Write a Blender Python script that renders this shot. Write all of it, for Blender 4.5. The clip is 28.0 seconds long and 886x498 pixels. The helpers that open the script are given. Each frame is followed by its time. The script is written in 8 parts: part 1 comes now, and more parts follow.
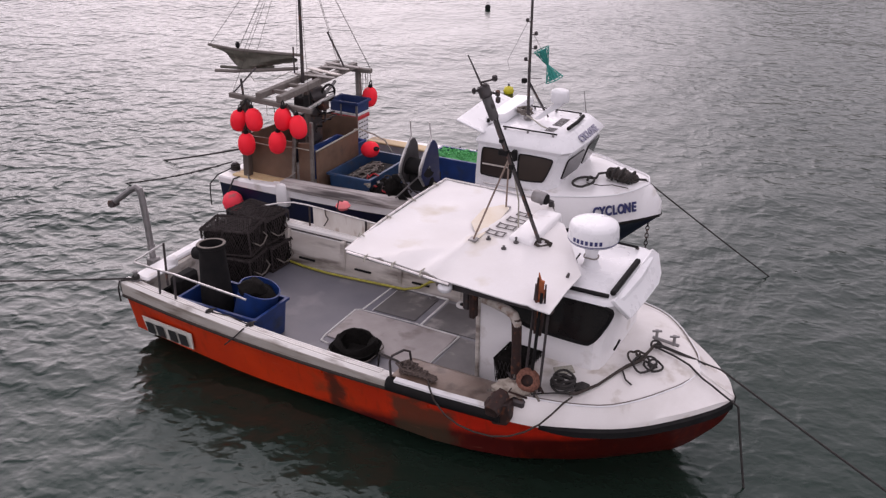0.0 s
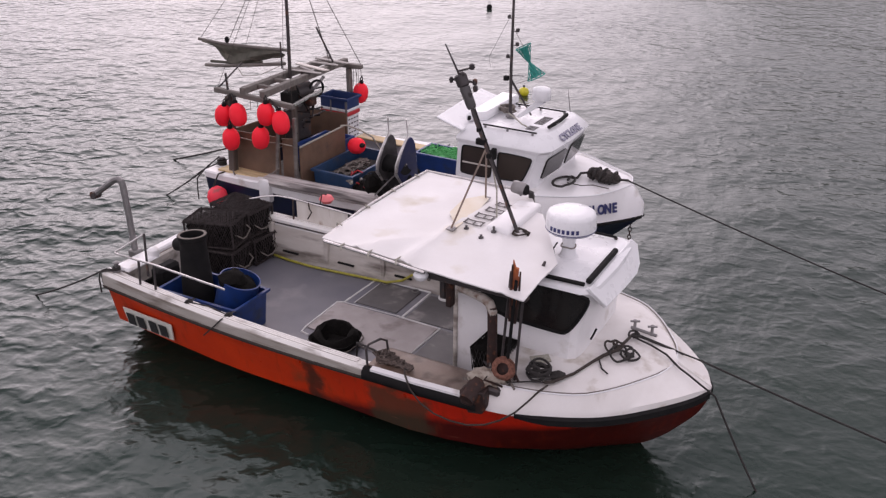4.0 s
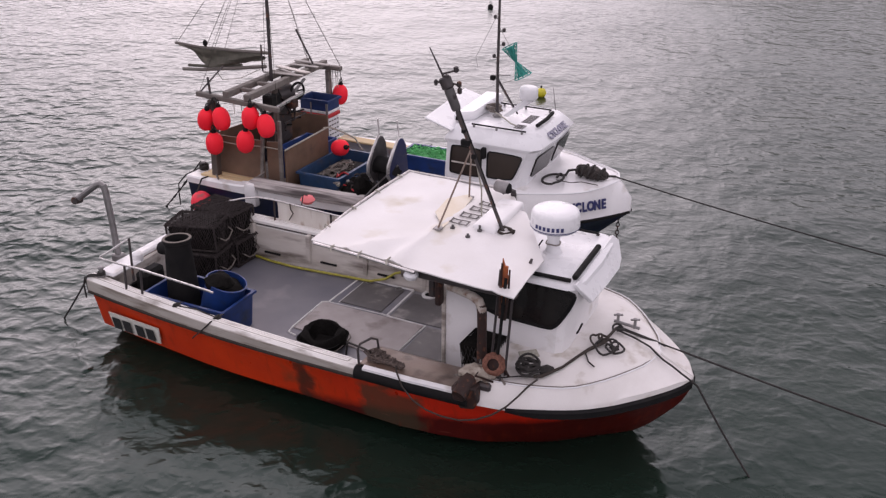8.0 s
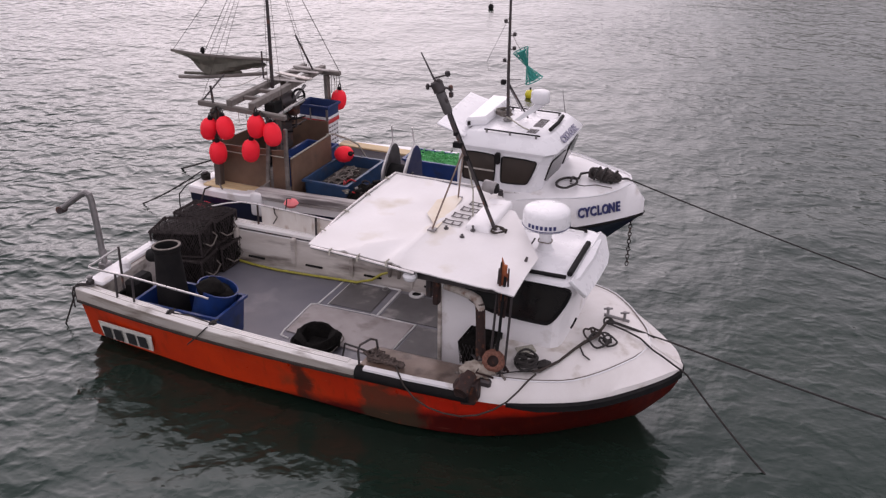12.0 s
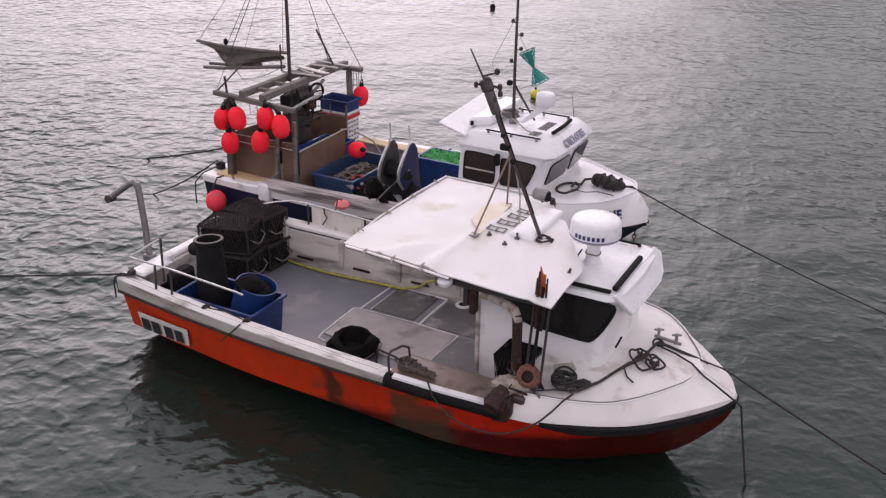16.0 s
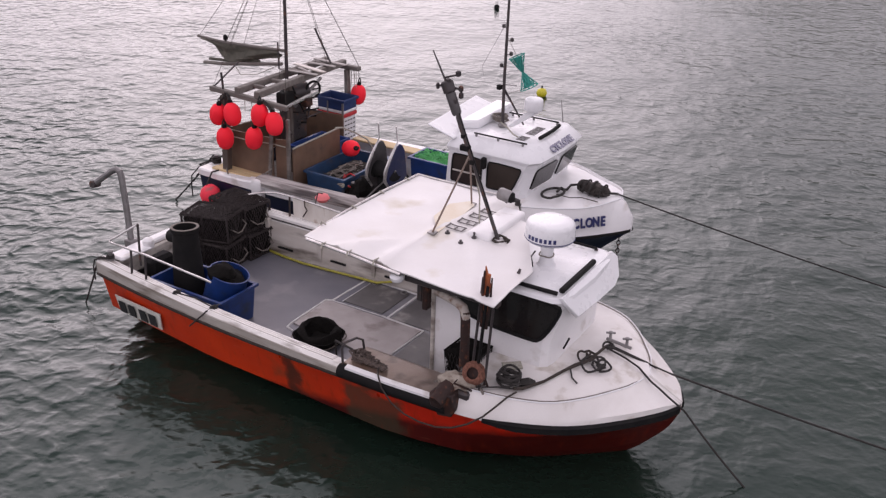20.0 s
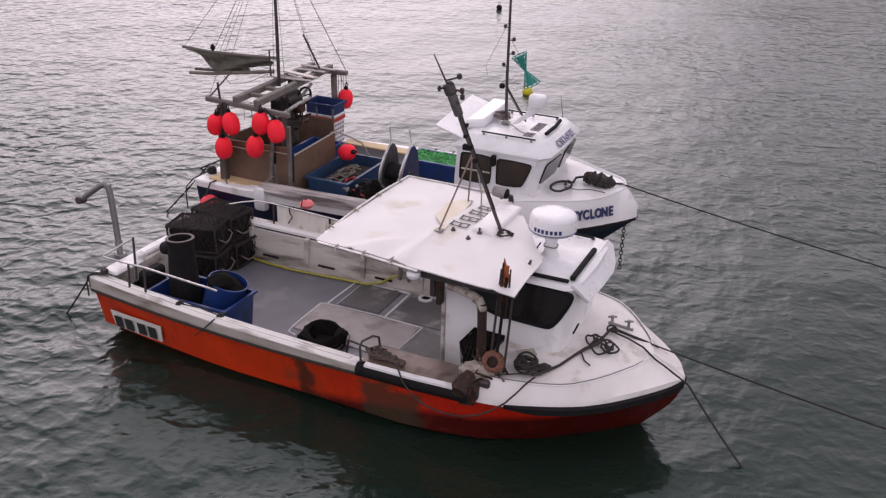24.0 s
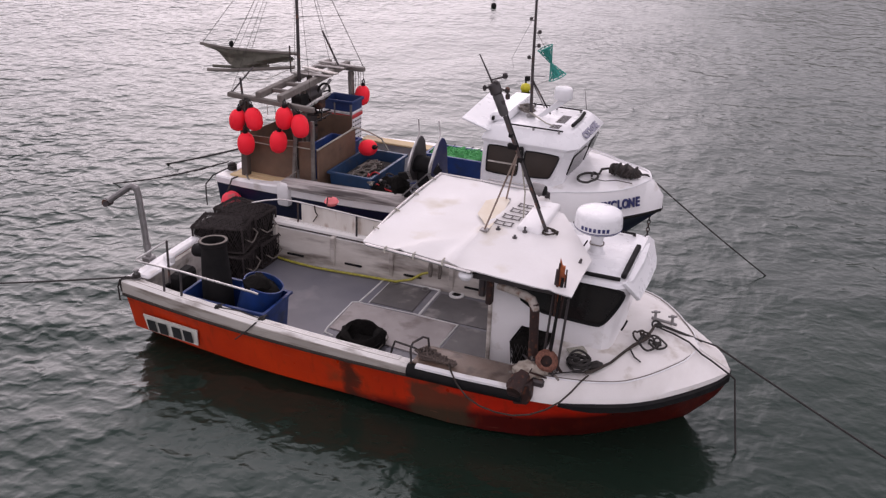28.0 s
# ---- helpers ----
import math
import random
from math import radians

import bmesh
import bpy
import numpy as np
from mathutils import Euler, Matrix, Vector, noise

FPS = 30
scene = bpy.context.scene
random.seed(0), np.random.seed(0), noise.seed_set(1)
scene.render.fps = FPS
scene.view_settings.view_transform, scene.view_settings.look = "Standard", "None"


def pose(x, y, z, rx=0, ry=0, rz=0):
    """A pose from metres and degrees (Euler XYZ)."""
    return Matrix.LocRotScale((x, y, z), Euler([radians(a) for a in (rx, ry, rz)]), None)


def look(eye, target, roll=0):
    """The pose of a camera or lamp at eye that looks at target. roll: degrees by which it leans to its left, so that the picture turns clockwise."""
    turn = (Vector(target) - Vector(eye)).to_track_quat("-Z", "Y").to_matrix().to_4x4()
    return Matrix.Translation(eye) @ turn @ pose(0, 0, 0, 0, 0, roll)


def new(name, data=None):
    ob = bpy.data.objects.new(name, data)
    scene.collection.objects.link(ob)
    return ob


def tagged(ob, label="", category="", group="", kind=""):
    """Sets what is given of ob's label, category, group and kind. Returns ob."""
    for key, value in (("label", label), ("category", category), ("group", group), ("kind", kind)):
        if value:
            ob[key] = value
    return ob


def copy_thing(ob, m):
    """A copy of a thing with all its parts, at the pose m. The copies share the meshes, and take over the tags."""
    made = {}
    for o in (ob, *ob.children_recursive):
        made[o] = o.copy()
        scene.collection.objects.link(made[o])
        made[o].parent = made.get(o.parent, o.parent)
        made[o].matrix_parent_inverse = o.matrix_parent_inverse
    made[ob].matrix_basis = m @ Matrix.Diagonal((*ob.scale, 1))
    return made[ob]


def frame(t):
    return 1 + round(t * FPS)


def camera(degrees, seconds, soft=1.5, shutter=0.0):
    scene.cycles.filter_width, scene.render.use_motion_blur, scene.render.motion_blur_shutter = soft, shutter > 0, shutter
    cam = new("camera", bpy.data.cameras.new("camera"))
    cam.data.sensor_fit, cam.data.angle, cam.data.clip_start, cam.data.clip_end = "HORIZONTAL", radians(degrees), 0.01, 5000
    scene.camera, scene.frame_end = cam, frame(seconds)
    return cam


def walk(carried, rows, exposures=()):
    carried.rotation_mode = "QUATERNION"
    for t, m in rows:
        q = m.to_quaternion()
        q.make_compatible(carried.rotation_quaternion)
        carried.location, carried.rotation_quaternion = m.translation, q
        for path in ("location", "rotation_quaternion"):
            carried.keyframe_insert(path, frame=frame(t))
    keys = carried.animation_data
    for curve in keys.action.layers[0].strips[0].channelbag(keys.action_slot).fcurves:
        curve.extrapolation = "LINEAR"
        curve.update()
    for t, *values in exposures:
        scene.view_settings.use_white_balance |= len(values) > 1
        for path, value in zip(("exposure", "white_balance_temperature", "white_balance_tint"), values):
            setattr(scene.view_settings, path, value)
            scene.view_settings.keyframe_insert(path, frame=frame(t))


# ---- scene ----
U = 1.25  # the plan below is drawn at four fifths of full size

# camera on the quay, standing still
cam = camera(50.95, 28.0, soft=1.3)
view = Matrix.Translation((0, 0, 6.959)) @ pose(0, 0, 0, 64.84, 0, 0) @ pose(0, 0, 0, 0, 0, 1.23)
walk(cam, [(0.0, view), (28.0, view)], exposures=[(0.0, -0.03, 6500, 31), (9.0, -0.03, 6500, 31), (11.5, -0.08, 6500, 31), (15.0, -0.05, 6500, 31), (18.0, 0.0, 6500, 31), (21.0, -0.02, 6500, 31), (24.0, -0.10, 6500, 31), (27.0, -0.08, 6500, 31), (28.0, -0.05, 6500, 31)])

# how the two boats swing at their moorings
ORANGE_ROWS = [
    (0, pose(-3.862, 12.704, -0.053, 0.77, -0.65, -27.52)),
    (0.5, pose(-3.966, 12.722, -0.009, -0.22, -0.16, -28.17)),
    (1, pose(-4.076, 12.773, 0.053, -0.88, 0.23, -28.81)),
    (1.5, pose(-4.167, 12.807, 0.133, -0.94, 1.16, -29.14)),
    (2, pose(-4.215, 12.809, 0.205, -0.41, 1.72, -29.20)),
    (2.5, pose(-4.209, 12.806, 0.184, 0.33, 1.05, -28.87)),
    (3, pose(-4.163, 12.772, 0.109, 0.25, -0.32, -28.43)),
    (3.5, pose(-4.121, 12.748, 0.067, 0.23, -0.80, -28.12)),
    (5.5, pose(-4.159, 12.711, 0.007, 0.63, -0.50, -26.50)),
    (6, pose(-4.214, 12.710, 0.046, 0.30, 0.04, -26.15)),
    (6.5, pose(-4.266, 12.733, 0.037, -0.18, 0.10, -25.92)),
    (7, pose(-4.308, 12.737, 0.013, 0.00, -0.24, -25.81)),
    (7.5, pose(-4.353, 12.743, -0.004, 0.61, -0.44, -25.45)),
    (8, pose(-4.403, 12.752, -0.022, 0.69, -0.61, -25.01)),
    (8.5, pose(-4.450, 12.753, -0.026, 0.17, -0.47, -24.74)),
    (9, pose(-4.507, 12.759, -0.052, -0.21, -0.32, -24.37)),
    (9.5, pose(-4.555, 12.760, -0.079, 0.10, -0.51, -23.86)),
    (10, pose(-4.603, 12.769, -0.091, 0.53, -0.81, -23.35)),
    (10.5, pose(-4.641, 12.784, -0.067, 0.29, -0.37, -22.90)),
    (11, pose(-4.661, 12.787, -0.022, 0.29, 0.18, -22.39)),
    (11.5, pose(-4.655, 12.752, -0.071, 0.56, -0.26, -21.87)),
    (12, pose(-4.628, 12.689, -0.119, 0.83, -0.48, -21.35)),
    (12.5, pose(-4.602, 12.639, -0.096, 0.44, 0.17, -20.86)),
    (14.5, pose(-4.140, 12.391, 0.079, 0.56, 0.34, -21.82)),
    (15, pose(-3.985, 12.410, 0.038, 0.39, -0.78, -23.55)),
    (15.5, pose(-3.887, 12.489, 0.007, 0.01, -1.38, -25.60)),
    (16, pose(-3.880, 12.583, 0.043, -0.34, -0.59, -27.59)),
    (16.5, pose(-3.923, 12.687, 0.084, -0.32, 0.51, -29.07)),
    (17, pose(-3.992, 12.788, 0.121, 0.00, 1.19, -30.20)),
    (17.5, pose(-4.060, 12.880, 0.145, -0.25, 1.18, -30.89)),
    (18, pose(-4.114, 12.952, 0.163, -0.55, 0.70, -31.18)),
    (18.5, pose(-4.143, 12.991, 0.125, -0.20, -0.05, -31.24)),
    (19, pose(-4.174, 13.016, 0.069, 0.32, -0.36, -31.10)),
    (19.5, pose(-4.222, 13.022, 0.066, 0.14, 0.10, -30.82)),
    (20, pose(-4.279, 13.035, 0.053, -0.58, 0.50, -30.50)),
    (20.5, pose(-4.330, 13.057, 0.006, -0.82, 0.28, -30.01)),
    (21, pose(-4.352, 13.074, -0.038, -0.50, -0.27, -29.45)),
    (21.5, pose(-4.384, 13.082, -0.044, 0.11, -0.39, -28.70)),
    (23.5, pose(-4.479, 12.963, -0.141, -0.57, -0.20, -25.03)),
    (24, pose(-4.479, 12.926, -0.128, -0.88, 0.04, -24.16)),
    (24.5, pose(-4.475, 12.893, -0.100, -0.27, 0.08, -23.15)),
    (25, pose(-4.452, 12.852, -0.058, 0.52, 0.36, -22.05)),
    (25.5, pose(-4.390, 12.855, -0.056, 0.25, 0.67, -21.45)),
    (26, pose(-4.308, 12.814, -0.101, -0.35, 0.30, -21.04)),
    (26.5, pose(-4.239, 12.769, -0.134, -0.35, -0.01, -20.86)),
    (27, pose(-4.174, 12.732, -0.141, 0.10, -0.11, -20.52)),
    (27.5, pose(-4.111, 12.719, -0.094, 0.02, 0.24, -20.63)),
    (28, pose(-4.035, 12.762, -0.053, 0.04, 0.67, -21.31)),
]
NAVY_ROWS = [
    (0, pose(-3.489, 16.816, -0.066, -0.17, -0.59, -26.58)),
    (0.5, pose(-3.543, 16.852, -0.040, -0.22, -0.27, -27.62)),
    (1, pose(-3.614, 16.891, 0.055, -0.17, 0.47, -28.46)),
    (1.5, pose(-3.662, 16.951, 0.120, -0.17, 1.14, -29.12)),
    (2, pose(-3.684, 16.969, 0.167, -0.36, 1.45, -29.72)),
    (2.5, pose(-3.658, 16.951, 0.145, -0.31, 0.97, -30.17)),
    (3, pose(-3.645, 16.906, 0.081, -0.21, 0.05, -29.77)),
    (3.5, pose(-3.642, 16.843, 0.028, 0.03, -0.61, -29.23)),
    (5.5, pose(-3.845, 16.753, 0.051, 0.02, 0.15, -27.45)),
    (6, pose(-3.915, 16.740, 0.020, 0.10, -0.06, -26.86)),
    (6.5, pose(-3.969, 16.687, 0.007, -0.02, -0.23, -26.50)),
    (7, pose(-3.998, 16.694, 0.010, 0.16, -0.18, -26.26)),
    (7.5, pose(-4.033, 16.680, 0.031, -0.01, -0.04, -25.82)),
    (8, pose(-4.031, 16.663, -0.004, 0.11, -0.54, -25.45)),
    (8.5, pose(-4.034, 16.610, -0.050, 0.23, -0.86, -24.92)),
    (9, pose(-4.043, 16.565, -0.067, 0.36, -0.72, -24.41)),
    (9.5, pose(-4.048, 16.540, -0.062, 0.25, -0.55, -24.09)),
    (10, pose(-4.060, 16.511, -0.047, 0.05, -0.44, -23.63)),
    (10.5, pose(-4.054, 16.469, -0.024, 0.09, -0.45, -23.31)),
    (11, pose(-4.041, 16.446, -0.009, 0.36, -0.43, -22.72)),
    (11.5, pose(-4.008, 16.391, -0.031, 0.38, -0.64, -22.59)),
    (12, pose(-3.980, 16.342, -0.051, 0.40, -0.57, -22.41)),
    (12.5, pose(-3.960, 16.314, -0.026, 0.25, -0.19, -22.25)),
    (14.5, pose(-3.670, 16.344, 0.068, 0.14, -0.20, -24.70)),
    (15, pose(-3.613, 16.403, 0.024, -0.18, -0.86, -26.22)),
    (15.5, pose(-3.616, 16.500, 0.012, -0.29, -0.95, -27.44)),
    (16, pose(-3.672, 16.597, 0.039, -0.00, -0.18, -28.54)),
    (16.5, pose(-3.736, 16.675, 0.098, -0.07, 0.97, -29.61)),
    (17, pose(-3.790, 16.767, 0.149, -0.34, 1.83, -30.61)),
    (17.5, pose(-3.799, 16.843, 0.120, -0.63, 1.36, -31.20)),
    (18, pose(-3.795, 16.877, 0.068, -0.46, 0.34, -31.23)),
    (18.5, pose(-3.791, 16.901, 0.041, -0.29, -0.14, -31.01)),
    (19, pose(-3.770, 16.896, 0.038, 0.06, -0.10, -30.91)),
    (19.5, pose(-3.777, 16.899, 0.048, 0.17, 0.59, -30.63)),
    (20, pose(-3.796, 16.864, 0.046, -0.20, 0.95, -30.29)),
    (20.5, pose(-3.803, 16.875, -0.040, -0.20, 0.31, -29.63)),
    (21, pose(-3.814, 16.839, -0.077, -0.32, -0.24, -28.63)),
    (21.5, pose(-3.820, 16.849, -0.067, 0.05, -0.29, -27.92)),
    (23.5, pose(-3.936, 16.806, -0.107, -0.04, 0.05, -25.21)),
    (24, pose(-3.954, 16.761, -0.101, 0.15, 0.26, -24.38)),
    (24.5, pose(-3.936, 16.742, -0.100, 0.15, 0.06, -23.58)),
    (25, pose(-3.897, 16.721, -0.081, -0.47, -0.07, -22.96)),
    (25.5, pose(-3.826, 16.691, -0.073, -0.89, -0.19, -22.47)),
    (26, pose(-3.749, 16.677, -0.105, -0.51, -0.54, -21.94)),
    (26.5, pose(-3.713, 16.631, -0.102, 0.20, -0.38, -21.39)),
    (27, pose(-3.681, 16.640, -0.075, 0.65, -0.00, -21.37)),
    (27.5, pose(-3.654, 16.677, -0.046, 0.20, 0.14, -21.78)),
    (28, pose(-3.606, 16.738, -0.029, -0.40, 0.06, -22.97)),
]


def glide(rows, step=0.25):
    """The same swing in closer steps, so that boat and gear move as one between the rows."""
    ts = [r[0] for r in rows]
    ps = []
    for t, m in rows:
        q = m.to_euler()
        ps.append(np.array([*m.translation, *q]))
    slopes = [(ps[min(i + 1, len(ps) - 1)] - ps[max(i - 1, 0)]) / (ts[min(i + 1, len(ts) - 1)] - ts[max(i - 1, 0)]) for i in range(len(ps))]
    closer = []
    for i in range(len(ts) - 1):
        h = ts[i + 1] - ts[i]
        k = int(round(h / step))
        for j in range(k):
            u = j / k
            v = (1 + 2 * u) * (1 - u) ** 2 * ps[i] + u * (1 - u) ** 2 * h * slopes[i] + u * u * (3 - 2 * u) * ps[i + 1] + u * u * (u - 1) * h * slopes[i + 1]
            q = Euler([float(c) for c in v[3:]])
            closer.append((ts[i] + h * u, Matrix.Translation([float(c) for c in v[:3]]) @ q.to_matrix().to_4x4()))
    return closer + [rows[-1]]


ORANGE_ROWS, NAVY_ROWS = glide(ORANGE_ROWS), glide(NAVY_ROWS)
rides = []  # (thing, rows of its boat, its pose on the boat)

# ---- light: overcast sky, brightest beyond the quay to the west ----
SUN_EL, SUN_AZ = radians(25), radians(-11.5)  # azimuth from +y towards +x
world = bpy.data.worlds.new("sky")
scene.world = world
world.use_nodes = True
wn = world.node_tree
sky = wn.nodes.new("ShaderNodeTexSky")
sky.sky_type, sky.sun_disc = "NISHITA", False
sky.sun_elevation, sky.sun_rotation = SUN_EL, SUN_AZ
sky.air_density, sky.dust_density, sky.ozone_density = 1.0, 6.0, 1.0
hsv = wn.nodes.new("ShaderNodeHueSaturation")
hsv.inputs["Saturation"].default_value = 0.3
wn.links.new(sky.outputs[0], hsv.inputs["Color"])
cloud = wn.nodes.new("ShaderNodeMix")  # even cloud layer over the clear sky
cloud.data_type = "RGBA"
cloud.inputs[0].default_value = 0.86
upward = wn.nodes.new("ShaderNodeTexCoord")
height = wn.nodes.new("ShaderNodeSeparateXYZ")
wn.links.new(upward.outputs["Generated"], height.inputs[0])
thick = wn.nodes.new("ShaderNodeMapRange")  # the cloud is thicker overhead
thick.interpolation_type = "SMOOTHSTEP"
thick.inputs["From Min"].default_value, thick.inputs["From Max"].default_value = 0.36, 0.9
thick.inputs["To Min"].default_value, thick.inputs["To Max"].default_value = 1.0, 0.82
wn.links.new(height.outputs["Z"], thick.inputs["Value"])
grey = wn.nodes.new("ShaderNodeVectorMath")
grey.operation = "SCALE"
grey.inputs[0].default_value = (9.0, 9.22, 9.08)
wn.links.new(thick.outputs[0], grey.inputs["Scale"])
wn.links.new(grey.outputs[0], cloud.inputs[7])
wn.links.new(hsv.outputs[0], cloud.inputs[6])
wn.links.new(cloud.outputs[2], wn.nodes["Background"].inputs["Color"])
wn.nodes["Background"].inputs["Strength"].default_value = 0.134
sun = new("sun", bpy.data.lights.new("sun", "SUN"))
sun.data.energy, sun.data.angle, sun.data.color = 0.55, radians(54), (1.0, 0.96, 0.93)
sun.matrix_world = look((0, 0, 0), (-math.sin(SUN_AZ) * math.cos(SUN_EL), -math.cos(SUN_AZ) * math.cos(SUN_EL), -math.sin(SUN_EL)))

# ---- materials ----
def mat(name, col, col2=None, scale=3.0, rough=0.5, metal=0.0, bump=0.0, fine=60.0, dirt=None, amount=0.0, dscale=2.0, spec=0.5, stretch=(1, 1, 1), island=0.0):
    """Two-scale noise between col and col2, stains of colour dirt, fine relief."""
    m = bpy.data.materials.new(name)
    m.use_nodes = True
    nt = m.node_tree
    n, l = nt.nodes, nt.links
    b = n["Principled BSDF"]
    b.inputs["Metallic"].default_value = metal
    b.inputs["Specular IOR Level"].default_value = spec
    co = n.new("ShaderNodeTexCoord")
    mp = n.new("ShaderNodeMapping")
    mp.inputs["Scale"].default_value = stretch
    l.new(co.outputs["Object"], mp.inputs["Vector"])

    def noise_tex(sc, detail=5.0):
        t = n.new("ShaderNodeTexNoise")
        t.inputs["Scale"].default_value, t.inputs["Detail"].default_value = sc, detail
        l.new(mp.outputs[0], t.inputs["Vector"])
        return t

    def ramp(src, lo, hi):
        r = n.new("ShaderNodeMapRange")
        r.inputs["From Min"].default_value, r.inputs["From Max"].default_value = lo, hi
        l.new(src, r.inputs["Value"])
        return r.outputs[0]

    def mix(fac, a, c, mode="MIX"):
        x = n.new("ShaderNodeMix")
        x.data_type, x.blend_type = "RGBA", mode
        for socket, v in ((x.inputs[0], fac), (x.inputs[6], a), (x.inputs[7], c)):
            if isinstance(v, (int, float)):
                socket.default_value = v
            elif isinstance(v, tuple):
                socket.default_value = (*v, 1)
            else:
                l.new(v, socket)
        return x.outputs[2]

    col2 = col2 or tuple(c * 0.82 for c in col)
    base = mix(ramp(noise_tex(scale).outputs["Fac"], 0.35, 0.68), col, col2)
    base = mix(ramp(noise_tex(fine, 3.0).outputs["Fac"], 0.3, 0.75), base, mix(0.35, base, col2))
    rough_out = ramp(noise_tex(scale * 2.3).outputs["Fac"], 0.2, 0.8)
    rr = n.new("ShaderNodeMapRange")
    rr.inputs["To Min"].default_value, rr.inputs["To Max"].default_value = max(rough - 0.12, 0.02), min(rough + 0.12, 1)
    l.new(rough_out, rr.inputs["Value"])
    l.new(rr.outputs[0], b.inputs["Roughness"])
    if dirt:
        spots = ramp(noise_tex(dscale, 9.0).outputs["Fac"], 0.62 - amount * 0.35, 0.78 - amount * 0.2)
        base = mix(spots, base, dirt)
    if island:
        gi = n.new("ShaderNodeNewGeometry")
        base = mix(ramp(gi.outputs["Random Per Island"], 0, 1), base, mix(island, base, (0.02, 0.02, 0.02)))
    l.new(base, b.inputs["Base Color"])
    if bump:
        bp = n.new("ShaderNodeBump")
        bp.inputs["Strength"].default_value, bp.inputs["Distance"].default_value = min(bump, 1.0), 0.01
        l.new(noise_tex(fine, 6.0).outputs["Fac"], bp.inputs["Height"])
        l.new(bp.outputs[0], b.inputs["Normal"])
    return m


NAVY = mat("navy_gelcoat", (0.008, 0.011, 0.045), (0.012, 0.014, 0.03), 2, 0.35, 0, 0.05, 40)
WHITE = mat("white_gelcoat", (0.80, 0.79, 0.80), (0.72, 0.71, 0.72), 2.2, 0.42, 0, 0.06, 50, (0.42, 0.38, 0.33), 0.10, 2.6)
WHITE_CLEAN = mat("clean_white_gelcoat", (0.76, 0.76, 0.78), (0.70, 0.70, 0.72), 2.2, 0.3, 0, 0.03, 50)
WHITE_DIRTY = mat("scuffed_white_gelcoat", (0.62, 0.585, 0.545), (0.47, 0.425, 0.385), 3, 0.5, 0, 0.15, 45, (0.11, 0.085, 0.07), 0.40, 3.5, stretch=(0.35, 1, 1.6))
DECKWHITE = mat("white_deck", (0.76, 0.735, 0.725), (0.66, 0.63, 0.61), 2.5, 0.55, 0, 0.15, 90, (0.30, 0.24, 0.17), 0.15, 2.5)
GREY = mat("grey_deck_paint", (0.122, 0.122, 0.147), (0.16, 0.157, 0.175), 1.5, 0.42, 0, 0.12, 120, (0.25, 0.24, 0.25), 0.18, 1.7)
GREY2 = mat("worn_hatch_paint", (0.35, 0.315, 0.31), (0.27, 0.24, 0.235), 3.5, 0.42, 0, 0.12, 120, (0.14, 0.11, 0.10), 0.2, 3)
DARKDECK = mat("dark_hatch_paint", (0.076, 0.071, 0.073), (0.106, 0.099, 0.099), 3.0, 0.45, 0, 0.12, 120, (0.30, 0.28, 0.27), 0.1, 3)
LINE = mat("white_sealant", (0.72, 0.71, 0.70), (0.55, 0.54, 0.53), 9, 0.6)
TARP = mat("white_sheet_canopy", (0.70, 0.685, 0.69), (0.64, 0.62, 0.61), 1.3, 0.5, 0, 0.05, 30, (0.52, 0.47, 0.38), 0.16, 1.6)
TARP_STAIN = mat("stained_canopy_sheet", (0.64, 0.55, 0.42), (0.70, 0.65, 0.56), 3.0, 0.55, 0, 0.05, 30)
BLACK = mat("black_rubber", (0.007, 0.007, 0.008), (0.013, 0.012, 0.012), 5, 0.78, 0, 0.2, 60, spec=0.17)
STEEL = mat("galvanised_steel", (0.30, 0.29, 0.29), (0.19, 0.18, 0.18), 7, 0.5, 0.6, 0.1, 80)
BRIGHT = mat("stainless_tube", (0.62, 0.60, 0.60), (0.45, 0.43, 0.42), 9, 0.32, 0.85)
DARKSTEEL = mat("dark_painted_steel", (0.035, 0.03, 0.033), (0.06, 0.05, 0.05), 8, 0.5, 0.2, 0.15, 70, (0.16, 0.06, 0.03), 0.15, 9)
RUST = mat("rusty_steel", (0.038, 0.014, 0.010), (0.018, 0.009, 0.008), 9, 0.75, 0.1, 0.4, 60, (0.17, 0.055, 0.025), 0.16, 12)
RUSTORANGE = mat("orange_rust", (0.48, 0.13, 0.04), (0.2, 0.05, 0.02), 9, 0.8, 0, 0.4, 60)
BROWNSTEEL = mat("worn_brown_steel_plate", (0.17, 0.105, 0.075), (0.23, 0.18, 0.15), 3, 0.38, 0.35, 0.1, 60, (0.08, 0.05, 0.04), 0.2, 4)
CABINGLASS = mat("brown_tinted_cabin_glass", (0.03, 0.023, 0.02), (0.045, 0.034, 0.028), 2, 0.1, 0, 0, 50)
GLASS = mat("dark_cabin_glass", (0.012, 0.011, 0.012), (0.02, 0.017, 0.016), 3, 0.08, 0, 0, 50)
BLUE = mat("blue_plastic", (0.010, 0.042, 0.19), (0.008, 0.030, 0.12), 4, 0.45, 0, 0.08, 70, (0.02, 0.03, 0.06), 0.2, 5)
BLUEDARK = mat("dark_blue_plastic", (0.012, 0.035, 0.14), (0.010, 0.025, 0.09), 4, 0.5, 0, 0.08, 70)
TEALBLUE = mat("faded_blue_plastic", (0.014, 0.052, 0.13), (0.010, 0.035, 0.085), 4, 0.5, 0, 0.08, 70, (0.05, 0.05, 0.06), 0.2, 5)
